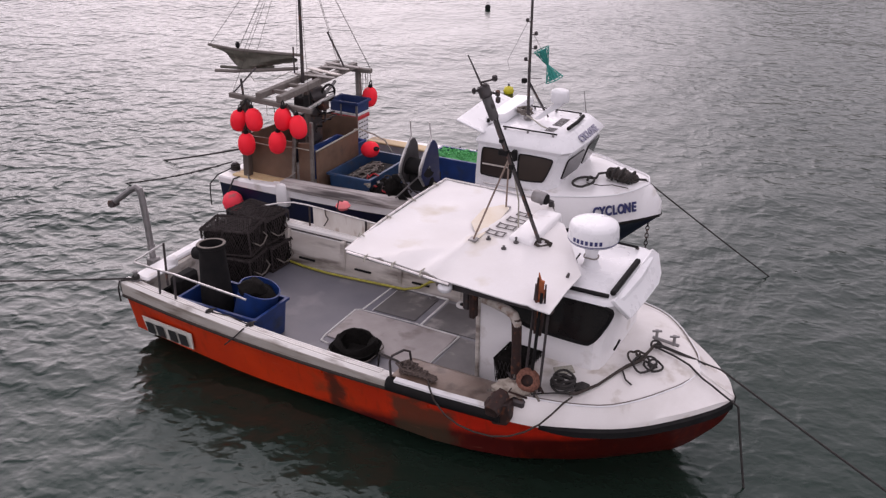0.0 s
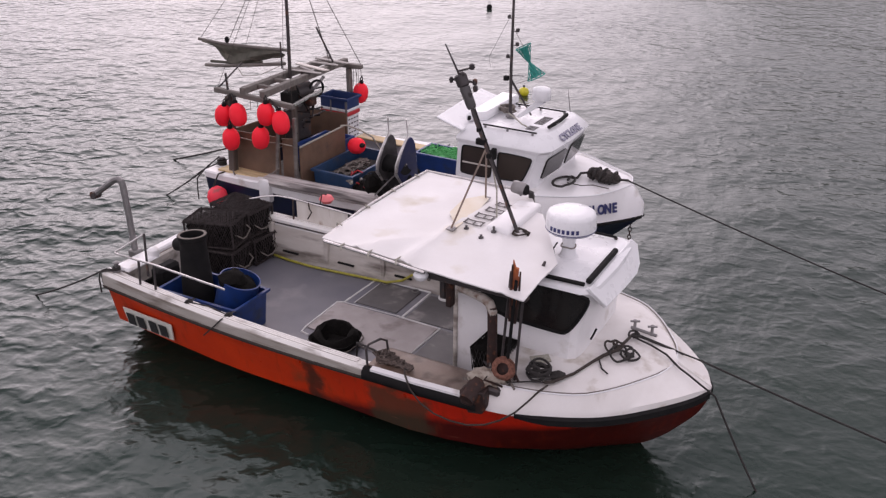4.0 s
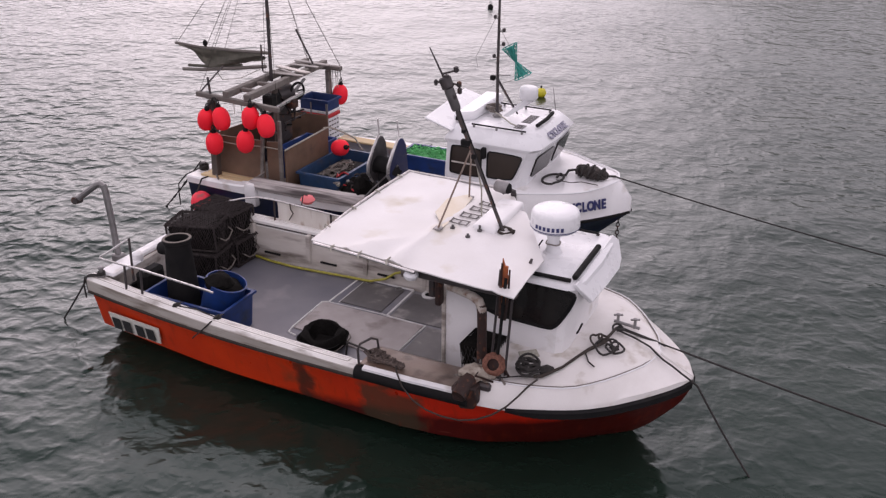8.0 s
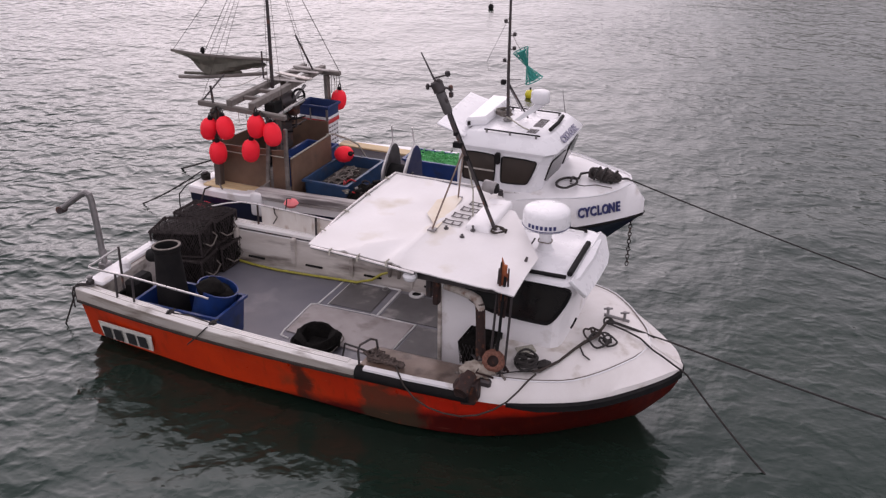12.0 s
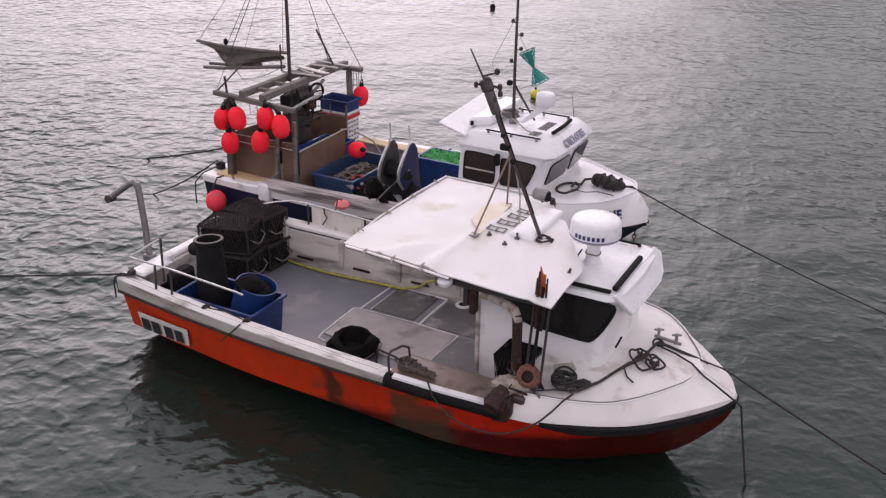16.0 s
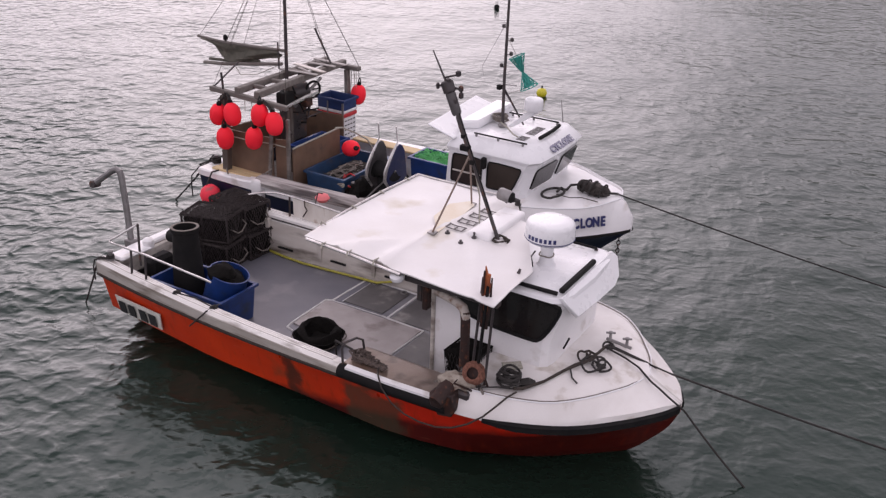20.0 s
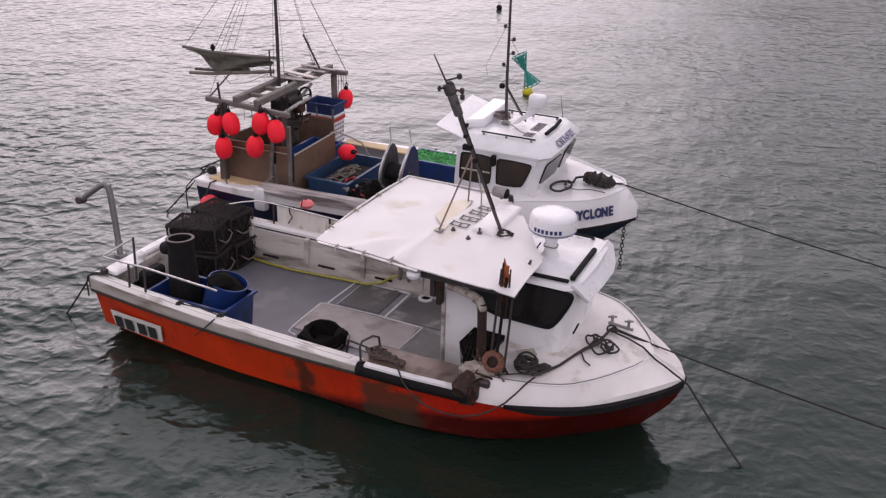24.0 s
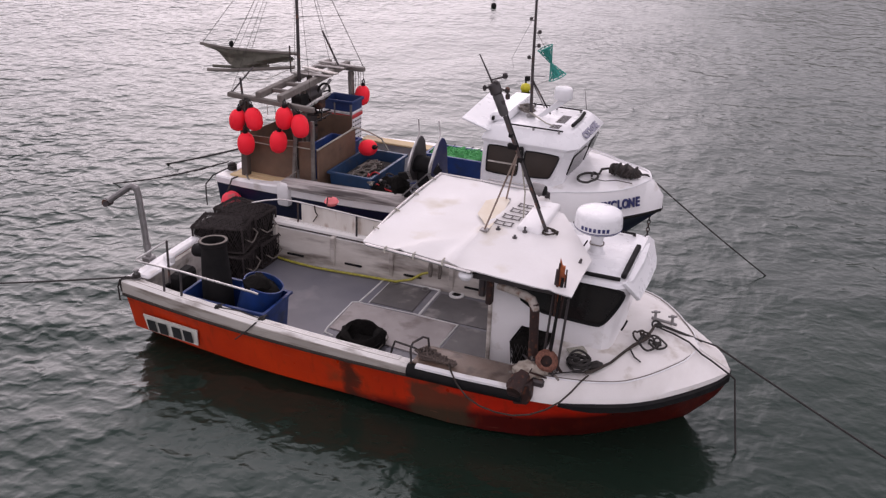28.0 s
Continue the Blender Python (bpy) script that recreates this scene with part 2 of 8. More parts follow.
REDBUOY = mat("fluorescent_red_plastic", (1.0, 0.032, 0.052), (1.0, 0.026, 0.042), 5, 0.6, 0, 0.04, 60, spec=0.2)
FADEDPINK = mat("sun_bleached_pink_plastic", (0.85, 0.17, 0.19), (0.75, 0.22, 0.22), 7, 0.6, 0, 0.04, 60, spec=0.2)
STERNPINK = mat("weathered_pink_plastic", (0.95, 0.045, 0.075), (0.85, 0.07, 0.10), 5, 0.6, 0, 0.04, 60, (0.4, 0.12, 0.12), 0.2, 7, spec=0.2)
ROPE = mat("dark_wet_rope", (0.018, 0.016, 0.016), (0.034, 0.030, 0.028), 40, 0.9, 0, 0.6, 160)
WETROPE = mat("wet_brown_rope", (0.13, 0.095, 0.08), (0.06, 0.045, 0.04), 40, 0.75, 0, 0.6, 160)
BUNDLEROPE = mat("tarry_brown_rope", (0.050, 0.040, 0.037), (0.022, 0.018, 0.017), 40, 0.85, 0, 0.6, 160, (0.12, 0.10, 0.09), 0.2, 14)
ROPEGREY = mat("grey_rope", (0.22, 0.195, 0.17), (0.13, 0.11, 0.10), 40, 0.85, 0, 0.6, 160)
GUNWALETOP = mat("scuffed_gunwale_gelcoat", (0.84, 0.82, 0.80), (0.72, 0.695, 0.67), 3.5, 0.5, 0, 0.12, 50, (0.17, 0.13, 0.10), 0.18, 5.5, stretch=(0.35, 1.3, 1))
# real grime, plus the shade of upright faces and grooves put into the colour
GUNWALEFACE = mat("grimy_shaded_gunwale", (0.44, 0.41, 0.38), (0.34, 0.31, 0.28), 4, 0.55, 0, 0.15, 45, (0.14, 0.11, 0.085), 0.3, 5, stretch=(0.3, 1, 2))
CREAM = mat("stained_cream_panel", (0.78, 0.74, 0.69), (0.66, 0.60, 0.54), 4, 0.5, 0, 0.1, 50, (0.34, 0.22, 0.14), 0.22, 6, stretch=(1.5, 1, 0.4))
CANVAS = mat("beige_canvas", (0.40, 0.36, 0.31), (0.24, 0.20, 0.165), 14, 0.9, 0, 0.4, 70, (0.10, 0.05, 0.03), 0.25, 12)
WOUND = mat("rust_stained_wound_rope", (0.26, 0.11, 0.075), (0.11, 0.045, 0.03), 30, 0.9, 0, 0.5, 120)
WOODPALE = mat("pale_worn_timber", (0.48, 0.45, 0.43), (0.30, 0.275, 0.26), 6, 0.8, 0, 0.3, 60, stretch=(0.3, 2, 2))
ROPEBROWN = mat("brown_grey_rope", (0.065, 0.054, 0.047), (0.038, 0.031, 0.028), 40, 0.9, 0, 0.6, 160, spec=0.2)
NAVYPLATE = mat("navy_painted_plate", (0.014, 0.020, 0.085), (0.02, 0.026, 0.07), 6, 0.5, 0, 0.1, 60, (0.05, 0.05, 0.08), 0.2, 6)
LAMPGREY = mat("dark_grey_lamp_housing", (0.075, 0.07, 0.072), (0.045, 0.04, 0.042), 9, 0.5, 0, 0.1, 60)
ROPEPALE = mat("pale_rope", (0.42, 0.40, 0.34), (0.28, 0.27, 0.23), 40, 0.85, 0, 0.6, 160)
NET = mat("black_netting", (0.005, 0.0045, 0.0045), (0.011, 0.010, 0.009), 30, 0.95, 0, 0.3, 120, spec=0.1)
NETMESH = mat("tarry_net_twine", (0.064, 0.053, 0.053), (0.024, 0.020, 0.019), 30, 0.9, 0, 0.3, 120, spec=0.15)
NETGREEN = mat("green_netting", (0.13, 0.55, 0.20), (0.08, 0.40, 0.14), 30, 0.8, 0, 0.3, 120)
TEAL = mat("teal_net_cloth", (0.02, 0.30, 0.25), (0.02, 0.22, 0.19), 20, 0.8)
WOODGREY = mat("weathered_timber", (0.20, 0.18, 0.165), (0.12, 0.105, 0.095), 6, 0.8, 0, 0.35, 60, (0.10, 0.085, 0.075), 0.2, 4, stretch=(0.25, 2, 2))
WOODBROWN = mat("dark_wet_timber", (0.11, 0.085, 0.072), (0.06, 0.047, 0.04), 6, 0.75, 0, 0.35, 60, (0.17, 0.15, 0.135), 0.15, 4, stretch=(2, 2, 0.25))
WOODRAIL = mat("worn_painted_timber_rail", (0.50, 0.465, 0.45), (0.20, 0.175, 0.17), 6, 0.75, 0, 0.4, 60, (0.06, 0.05, 0.05), 0.42, 3.0, stretch=(0.22, 2.4, 2.4))
WOODYELLOW = mat("new_timber", (0.62, 0.47, 0.27), (0.52, 0.38, 0.21), 5, 0.7, 0, 0.2, 60, (0.3, 0.25, 0.2), 0.15, 4, stretch=(0.3, 2, 2))
PLY = mat("brown_plywood", (0.165, 0.096, 0.062), (0.118, 0.070, 0.046), 4, 0.7, 0, 0.15, 70, (0.07, 0.05, 0.04), 0.12, 3)
CLOTH = mat("grey_green_tarpaulin", (0.10, 0.095, 0.075), (0.06, 0.056, 0.045), 8, 0.85, 0, 0.4, 50, (0.17, 0.155, 0.125), 0.2, 6)
YELLOW = mat("yellow_hose_rubber", (0.42, 0.38, 0.04), (0.28, 0.25, 0.05), 20, 0.45)
LETTER = mat("black_lettering", (0.015, 0.015, 0.018), (0.03, 0.03, 0.03), 30, 0.5)
LETTERBLUE = mat("dark_blue_lettering", (0.02, 0.025, 0.11), (0.03, 0.035, 0.13), 30, 0.5)
LETTERWORN = mat("faded_blue_grey_lettering", (0.10, 0.10, 0.19), (0.42, 0.41, 0.46), 60, 0.6)
LETTERGREY = mat("worn_grey_lettering", (0.05, 0.045, 0.045), (0.15, 0.14, 0.14), 40, 0.6)
PLATE = mat("pale_number_board", (0.66, 0.66, 0.60), (0.58, 0.57, 0.52), 6, 0.5)
REDPLASTIC = mat("red_plastic", (0.5, 0.025, 0.03), (0.4, 0.02, 0.025), 6, 0.45)
WHITEPLASTIC = mat("white_plastic", (0.72, 0.72, 0.74), (0.62, 0.62, 0.64), 6, 0.4, 0, 0, 60, (0.4, 0.36, 0.33), 0.1, 5)
MOTOR = mat("grey_hydraulic_paint", (0.52, 0.48, 0.44), (0.34, 0.29, 0.25), 9, 0.6, 0, 0.2, 60, (0.14, 0.05, 0.02), 0.35, 9)


def hull_paint():
    """Orange gelcoat with red bottom paint, two weed stains and a grimy waterline."""
    m = mat("orange_gelcoat", (0.60, 0.042, 0.004), (0.46, 0.029, 0.004), 1.5, 0.36, 0, 0.06, 40, (0.10, 0.05, 0.02), 0.06, 1.7)
    nt = m.node_tree
    n, l = nt.nodes, nt.links
    b = n["Principled BSDF"]
    last = b.inputs["Base Color"].links[0].from_socket
    co = n.new("ShaderNodeTexCoord")
    sep = n.new("ShaderNodeSeparateXYZ")
    l.new(co.outputs["Object"], sep.inputs[0])
    wob = n.new("ShaderNodeTexNoise")
    wob.inputs["Scale"].default_value, wob.inputs["Detail"].default_value = 5.0, 7.0
    l.new(co.outputs["Object"], wob.inputs["Vector"])

    def math_node(op, a, c=None):
        x = n.new("ShaderNodeMath")
        x.operation = op
        for i, v in enumerate((a, c)):
            if v is None:
                continue
            if isinstance(v, (int, float)):
                x.inputs[i].default_value = v
            else:
                l.new(v, x.inputs[i])
        return x.outputs[0]

    def clamp_range(src, lo, hi):
        r = n.new("ShaderNodeMapRange")
        r.inputs["From Min"].default_value, r.inputs["From Max"].default_value = lo, hi
        l.new(src, r.inputs["Value"])
        return r.outputs[0]

    def over(fac, colour, prev):
        x = n.new("ShaderNodeMix")
        x.data_type = "RGBA"
        l.new(fac, x.inputs[0])
        l.new(prev, x.inputs[6])
        x.inputs[7].default_value = (*colour, 1)
        return x.outputs[2]

    wobble = math_node("MULTIPLY", math_node("SUBTRACT", wob.outputs["Fac"], 0.5), 0.5)
    # the paint is redder and fresher towards the bow
    last = over(math_node("MULTIPLY", clamp_range(math_node("ADD", sep.outputs["X"], wobble), 3.9, 5.6), 0.7), (0.60, 0.016, 0.006), last)
    # bottom paint: its edge climbs towards the bow
    edge = math_node("SUBTRACT", math_node("ADD", math_node("MULTIPLY", sep.outputs["X"], 0.14), math_node("MULTIPLY", wobble, 0.25)), math_node("ADD", sep.outputs["Z"], 0.29))
    last = over(clamp_range(edge, -0.07, 0.08), (0.070, 0.004, 0.003), last)
    # weed stains at two places along the side
    for cx, half, zlo, zhi, colour in ((3.68, 0.12, -0.3, 0.90, (0.026, 0.018, 0.012)), (4.9, 0.42, 0.0, 0.75, (0.052, 0.040, 0.024))):
        dx = math_node("ABSOLUTE", math_node("SUBTRACT", math_node("ADD", sep.outputs["X"], wobble), cx))
        inside = clamp_range(dx, half + 0.06, half - 0.06)
        tall = math_node("MULTIPLY", clamp_range(math_node("ADD", sep.outputs["Z"], wobble), zlo - 0.05, zlo + 0.08), clamp_range(math_node("ADD", sep.outputs["Z"], wobble), zhi + 0.05, zhi - 0.08))
        last = over(math_node("MULTIPLY", math_node("MULTIPLY", inside, tall), 0.82), colour, last)
    # scrapes along the side
    sm = n.new("ShaderNodeMapping")
    sm.inputs["Scale"].default_value = (1.6, 1.6, 26)
    l.new(co.outputs["Object"], sm.inputs["Vector"])
    scr = n.new("ShaderNodeTexNoise")
    scr.inputs["Scale"].default_value, scr.inputs["Detail"].default_value = 2.4, 6.0
    l.new(sm.outputs[0], scr.inputs["Vector"])
    last = over(math_node("MULTIPLY", clamp_range(scr.outputs["Fac"], 0.66, 0.74), 0.35), (0.50, 0.20, 0.12), last)
    dm = n.new("ShaderNodeMapping")
    dm.inputs["Scale"].default_value = (9, 9, 0.7)
    l.new(co.outputs["Object"], dm.inputs["Vector"])
    dr = n.new("ShaderNodeTexNoise")
    dr.inputs["Scale"].default_value, dr.inputs["Detail"].default_value = 1.5, 5.0
    l.new(dm.outputs[0], dr.inputs["Vector"])
    last = over(math_node("MULTIPLY", clamp_range(dr.outputs["Fac"], 0.55, 0.75), 0.45), (0.20, 0.022, 0.006), last)
    l.new(last, b.inputs["Base Color"])
    return m


HULLPAINT = hull_paint()


def water_material():
    m = bpy.data.materials.new("harbour_water")
    m.use_nodes = True
    nt = m.node_tree
    n, l = nt.nodes, nt.links
    b = n["Principled BSDF"]
    b.inputs["IOR"].default_value = 1.37
    b.inputs["Roughness"].default_value = 0.20
    b.inputs["Specular Tint"].default_value = (0.79, 1.0, 0.98, 1)
    co = n.new("ShaderNodeTexCoord")
    mp = n.new("ShaderNodeMapping")
    mp.inputs["Rotation"].default_value = (0, 0, radians(12))
    mp.inputs["Scale"].default_value = (1.0, 1.08, 1)
    l.new(co.outputs["Object"], mp.inputs["Vector"])
    heights = []
    for sc, det, dist in ((1.0, 1.0, 0.2), (3.1, 1.5, 0.35), (8.5, 1.0, 0.3)):
        t = n.new("ShaderNodeTexNoise")
        t.inputs["Scale"].default_value, t.inputs["Detail"].default_value, t.inputs["Distortion"].default_value = sc, det, dist
        l.new(mp.outputs[0], t.inputs["Vector"])
        if sc == 3.1:  # peaked little crests
            pk = n.new("ShaderNodeMath")
            pk.operation = "POWER"
            pk.inputs[1].default_value = 2.6
            sc2 = n.new("ShaderNodeMath")
            sc2.operation = "MULTIPLY"
            sc2.inputs[1].default_value = 1.9
            l.new(t.outputs["Fac"], pk.inputs[0])
            l.new(pk.outputs[0], sc2.inputs[0])
            heights.append(sc2.outputs[0])
            continue
        heights.append(t.outputs["Fac"])
    # calmer water in patches and in the lee to the east
    calm = n.new("ShaderNodeTexNoise")
    calm.inputs["Scale"].default_value, calm.inputs["Detail"].default_value = 0.16, 2.0
    l.new(co.outputs["Object"], calm.inputs["Vector"])
    cr0 = n.new("ShaderNodeMapRange")
    cr0.inputs["From Min"].default_value, cr0.inputs["From Max"].default_value = 0.35, 0.68
    cr0.inputs["To Min"].default_value, cr0.inputs["To Max"].default_value = 0.55, 1.15
    l.new(calm.outputs["Fac"], cr0.inputs["Value"])
    sx = n.new("ShaderNodeSeparateXYZ")
    l.new(n.new("ShaderNodeNewGeometry").outputs["Position"], sx.inputs[0])
    lee = n.new("ShaderNodeMapRange")
    lee.inputs["From Min"].default_value, lee.inputs["From Max"].default_value = -9.5, 0.0
    lee.inputs["To Min"].default_value, lee.inputs["To Max"].default_value = 1.1, 0.42
    l.new(sx.outputs["X"], lee.inputs["Value"])
    near = n.new("ShaderNodeMapRange")  # sheltered under the quay
    near.inputs["From Min"].default_value, near.inputs["From Max"].default_value = 6.5, 15.5
    near.inputs["To Min"].default_value, near.inputs["To Max"].default_value = 0.62, 1.0
    l.new(sx.outputs["Y"], near.inputs["Value"])
    pre = n.new("ShaderNodeMath")
    pre.operation = "MULTIPLY"
    l.new(near.outputs[0], pre.inputs[0])
    l.new(lee.outputs[0], pre.inputs[1])
    far = n.new("ShaderNodeMapRange")  # longer, softer waves out in the harbour
    far.inputs["From Min"].default_value, far.inputs["From Max"].default_value = 14.5, 28.0
    far.inputs["To Min"].default_value, far.inputs["To Max"].default_value = 1.0, 0.92
    l.new(sx.outputs["Y"], far.inputs["Value"])
    open_water = n.new("ShaderNodeMath")
    open_water.operation = "MULTIPLY"
    l.new(far.outputs[0], open_water.inputs[0])
    l.new(pre.outputs[0], open_water.inputs[1])
    mul = n.new("ShaderNodeMath")
    mul.operation = "MULTIPLY"
    l.new(cr0.outputs[0], mul.inputs[0])
    l.new(open_water.outputs[0], mul.inputs[1])
    prev = None
    for h, s, d in zip(heights, (1.0, 1.0, 0.8), (0.17, 0.072, 0.008)):
        bp = n.new("ShaderNodeBump")
        bp.inputs["Strength"].default_value, bp.inputs["Distance"].default_value = s, d
        l.new(h, bp.inputs["Height"])
        if d > 0.02:
            l.new(mul.outputs[0], bp.inputs["Strength"])
        if prev:
            l.new(prev, bp.inputs["Normal"])
        prev = bp.outputs[0]
    l.new(prev, b.inputs["Normal"])
    tone = n.new("ShaderNodeTexNoise")
    tone.inputs["Scale"].default_value = 0.12
    l.new(co.outputs["Object"], tone.inputs["Vector"])
    cr = n.new("ShaderNodeMix")
    cr.data_type = "RGBA"
    cr.inputs[6].default_value, cr.inputs[7].default_value = (0.007, 0.016, 0.011, 1), (0.010, 0.021, 0.015, 1)
    l.new(tone.outputs["Fac"], cr.inputs[0])
    l.new(cr.outputs[2], b.inputs["Base Color"])
    return m


WATER = water_material()


# ---- mesh helpers; all coordinates are in the plan of the boat that carries the thing ----
def bm_box(x0, x1, y0, y1, z0, z1, bev=0.0, bm=None, seg=1):
    own = bmesh.new()
    v = [own.verts.new(p) for p in ((x0, y0, z0), (x1, y0, z0), (x1, y1, z0), (x0, y1, z0), (x0, y0, z1), (x1, y0, z1), (x1, y1, z1), (x0, y1, z1))]
    for f in ((0, 3, 2, 1), (4, 5, 6, 7), (0, 1, 5, 4), (1, 2, 6, 5), (2, 3, 7, 6), (3, 0, 4, 7)):
        own.faces.new([v[i] for i in f])
    if bev:
        bmesh.ops.bevel(own, geom=own.edges[:], offset=bev, segments=seg, affect="EDGES", profile=0.5)
    return merge(bm, own)


def merge(bm, own):
    if bm is None:
        return own
    me = bpy.data.meshes.new("tmp")
    own.to_mesh(me)
    own.free()
    bm.from_mesh(me)
    bpy.data.meshes.remove(me)
    return bm


def moved(bm, m):
    bm.transform(m)
    return bm


def bm_tube(pts, r, n=8, bm=None, closed=False):
    """A round bar along pts; r is one radius or one for each point."""
    own = bmesh.new()
    pts = [Vector(p) for p in pts]
    k = len(pts)
    rad = r if isinstance(r, (list, tuple)) else [r] * k
    rings = []
    side = None
    for i, p in enumerate(pts):
        a, c = pts[i - 1] if (i or closed) else p, pts[(i + 1) % k] if (i < k - 1 or closed) else p
        d = (c - a).normalized()
        if side is None:
            side = d.orthogonal().normalized()
        side = (side - d * side.dot(d)).normalized()
        up = d.cross(side)
        rings.append([own.verts.new(p + rad[i] * (math.cos(2 * math.pi * j / n) * side + math.sin(2 * math.pi * j / n) * up)) for j in range(n)])
    for i in range(k if closed else k - 1):
        a, c = rings[i], rings[(i + 1) % k]
        for j in range(n):
            own.faces.new((a[j], a[(j + 1) % n], c[(j + 1) % n], c[j]))
    if not closed:
        own.faces.new(rings[0][::-1])
        own.faces.new(rings[-1])
    return merge(bm, own)


def bm_lathe(profile, at=(0, 0, 0), n=20, bm=None, m=None, hollow=False):
    """Turns (radius, height) pairs round the z axis; hollow: a ring with an open middle."""
    own = bmesh.new()
    rings = [[own.verts.new((r * math.cos(2 * math.pi * j / n), r * math.sin(2 * math.pi * j / n), z)) for j in range(n)] for r, z in profile]
    for a, c in zip(rings, rings[1:]):
        for j in range(n):
            own.faces.new((a[j], a[(j + 1) % n], c[(j + 1) % n], c[j]))
    if hollow:
        for j in range(n):
            own.faces.new((rings[-1][j], rings[-1][(j + 1) % n], rings[0][(j + 1) % n], rings[0][j]))
    else:
        own.faces.new(rings[0][::-1])
        own.faces.new(rings[-1])
    own.transform(Matrix.Translation(at) @ (m or Matrix()))
    return merge(bm, own)


def bm_loft(rows, bm=None, cap=True, ring=False):
    own = bmesh.new()
    rs = [[own.verts.new(p) for p in row] for row in rows]
    for a, c in zip(rs, rs[1:]):
        k = len(a)
        for j in range(k if ring else k - 1):
            q = (a[j], a[(j + 1) % k], c[(j + 1) % k], c[j])
            own.faces.new(q)
    if cap:
        own.faces.new(rs[0][::-1])
        own.faces.new(rs[-1])
    bmesh.ops.remove_doubles(own, verts=own.verts[:], dist=1e-4)
    bmesh.ops.recalc_face_normals(own, faces=own.faces[:])
    return merge(bm, own)


def bm_sheet(rows, thick, bm=None):
    """A lofted sheet with thickness."""
    own = bm_loft(rows, None, cap=False)
    bmesh.ops.solidify(own, geom=own.faces[:], thickness=thick)
    return merge(bm, own)


def bm_slab(outline, d, bm=None, bev=0.0):
    """A flat outline (list of points) pushed along the vector d."""
    own = bmesh.new()
    a = [own.verts.new(p) for p in outline]
    c = [own.verts.new(Vector(p) + Vector(d)) for p in outline]
    k = len(a)
    for j in range(k):
        own.faces.new((a[j], a[(j + 1) % k], c[(j + 1) % k], c[j]))
    own.faces.new(a[::-1])
    own.faces.new(c)
    bmesh.ops.recalc_face_normals(own, faces=own.faces[:])
    if bev:
        bmesh.ops.bevel(own, geom=own.edges[:], offset=bev, segments=1, affect="EDGES", profile=0.5)
    return merge(bm, own)


def rounded(pts, times=2):
    """Cuts the corners of a closed outline."""
    for k in range(times):
        out = []
        for a, c in zip(pts, pts[1:] + pts[:1]):
            a, c = Vector(a), Vector(c)
            out += [a.lerp(c, 0.25), a.lerp(c, 0.75)]
        pts = out
    return [tuple(p) for p in pts]


def root_of(ob):
    while ob.parent:
        ob = ob.parent
    return ob


def part(name, bm, material, parent, label="", smooth=35):
    """Links a bmesh, given in the boat's plan, as one mesh under a thing or under a part."""
    me = bpy.data.meshes.new(name)
    m = Matrix(root_of(parent)["plan"]).inverted() if parent is not None and "plan" in root_of(parent) else Matrix()
    bm.transform(Matrix.Scale(U, 4) @ m)
    bmesh.ops.recalc_face_normals(bm, faces=bm.faces[:])
    bm.to_mesh(me)
    bm.free()
    me.materials.append(material)
    if smooth:
        me.shade_smooth()
        me.set_sharp_from_angle(angle=radians(smooth))
    ob = new(name, me)
    ob.parent = parent
    if label:
        ob["label"] = label
    return ob


def thing(name, label, category, rows, at=(0, 0, 0), turn=0, group="", kind="", m=None, off=(0, 0, 0)):
    """An Empty at a place of the boat's plan, that rides with the boat; its parts are drawn in the plan."""
    ob = new(name)
    ob.empty_display_size = 0.2
    local = m if m is not None else pose(*at, 0, 0, turn)
    ob["plan"] = [list(r) for r in local]
    tagged(ob, label, category, group, kind)
    ride(ob, rows, Matrix.Translation(off) @ local)
    return ob


def ride(ob, rows, local):
    real = local.copy()
    real.translation = local.translation * U
    rides.append((ob, rows, real))
    ob.matrix_basis = real


def again(ob, rows, at, rx=0, ry=0, rz=0, label=""):
    c = copy_thing(ob, Matrix())
    ride(c, rows, pose(*at, rx, ry, rz))
    if label:
        c["label"] = label
    return c


def lerp(table, x):
    """Smooth, overshoot-free interpolation of the columns of a table by its first one."""
    xs = [r[0] for r in table]
    x = min(max(x, xs[0]), xs[-1])
    i = min(max(int(np.searchsorted(xs, x)) - 1, 0), len(xs) - 2)
    h = xs[i + 1] - xs[i]
    f = (x - xs[i]) / h
    out = []
    for c in range(1, len(table[0])):
        def slope(j):
            if j <= 0 or j >= len(xs) - 1:
                j2 = 0 if j <= 0 else len(xs) - 2
                return (table[j2 + 1][c] - table[j2][c]) / (xs[j2 + 1] - xs[j2])
            d0 = (table[j][c] - table[j - 1][c]) / (xs[j] - xs[j - 1])
            d1 = (table[j + 1][c] - table[j][c]) / (xs[j + 1] - xs[j])
            return 0.0 if d0 * d1 <= 0 else 2 * d0 * d1 / (d0 + d1)
        p0, p1, m0, m1 = table[i][c], table[i + 1][c], slope(i) * h, slope(i + 1) * h
        out.append((2 * f ** 3 - 3 * f * f + 1) * p0 + (f ** 3 - 2 * f * f + f) * m0 + (3 * f * f - 2 * f ** 3) * p1 + (f ** 3 - f * f) * m1)
    return out


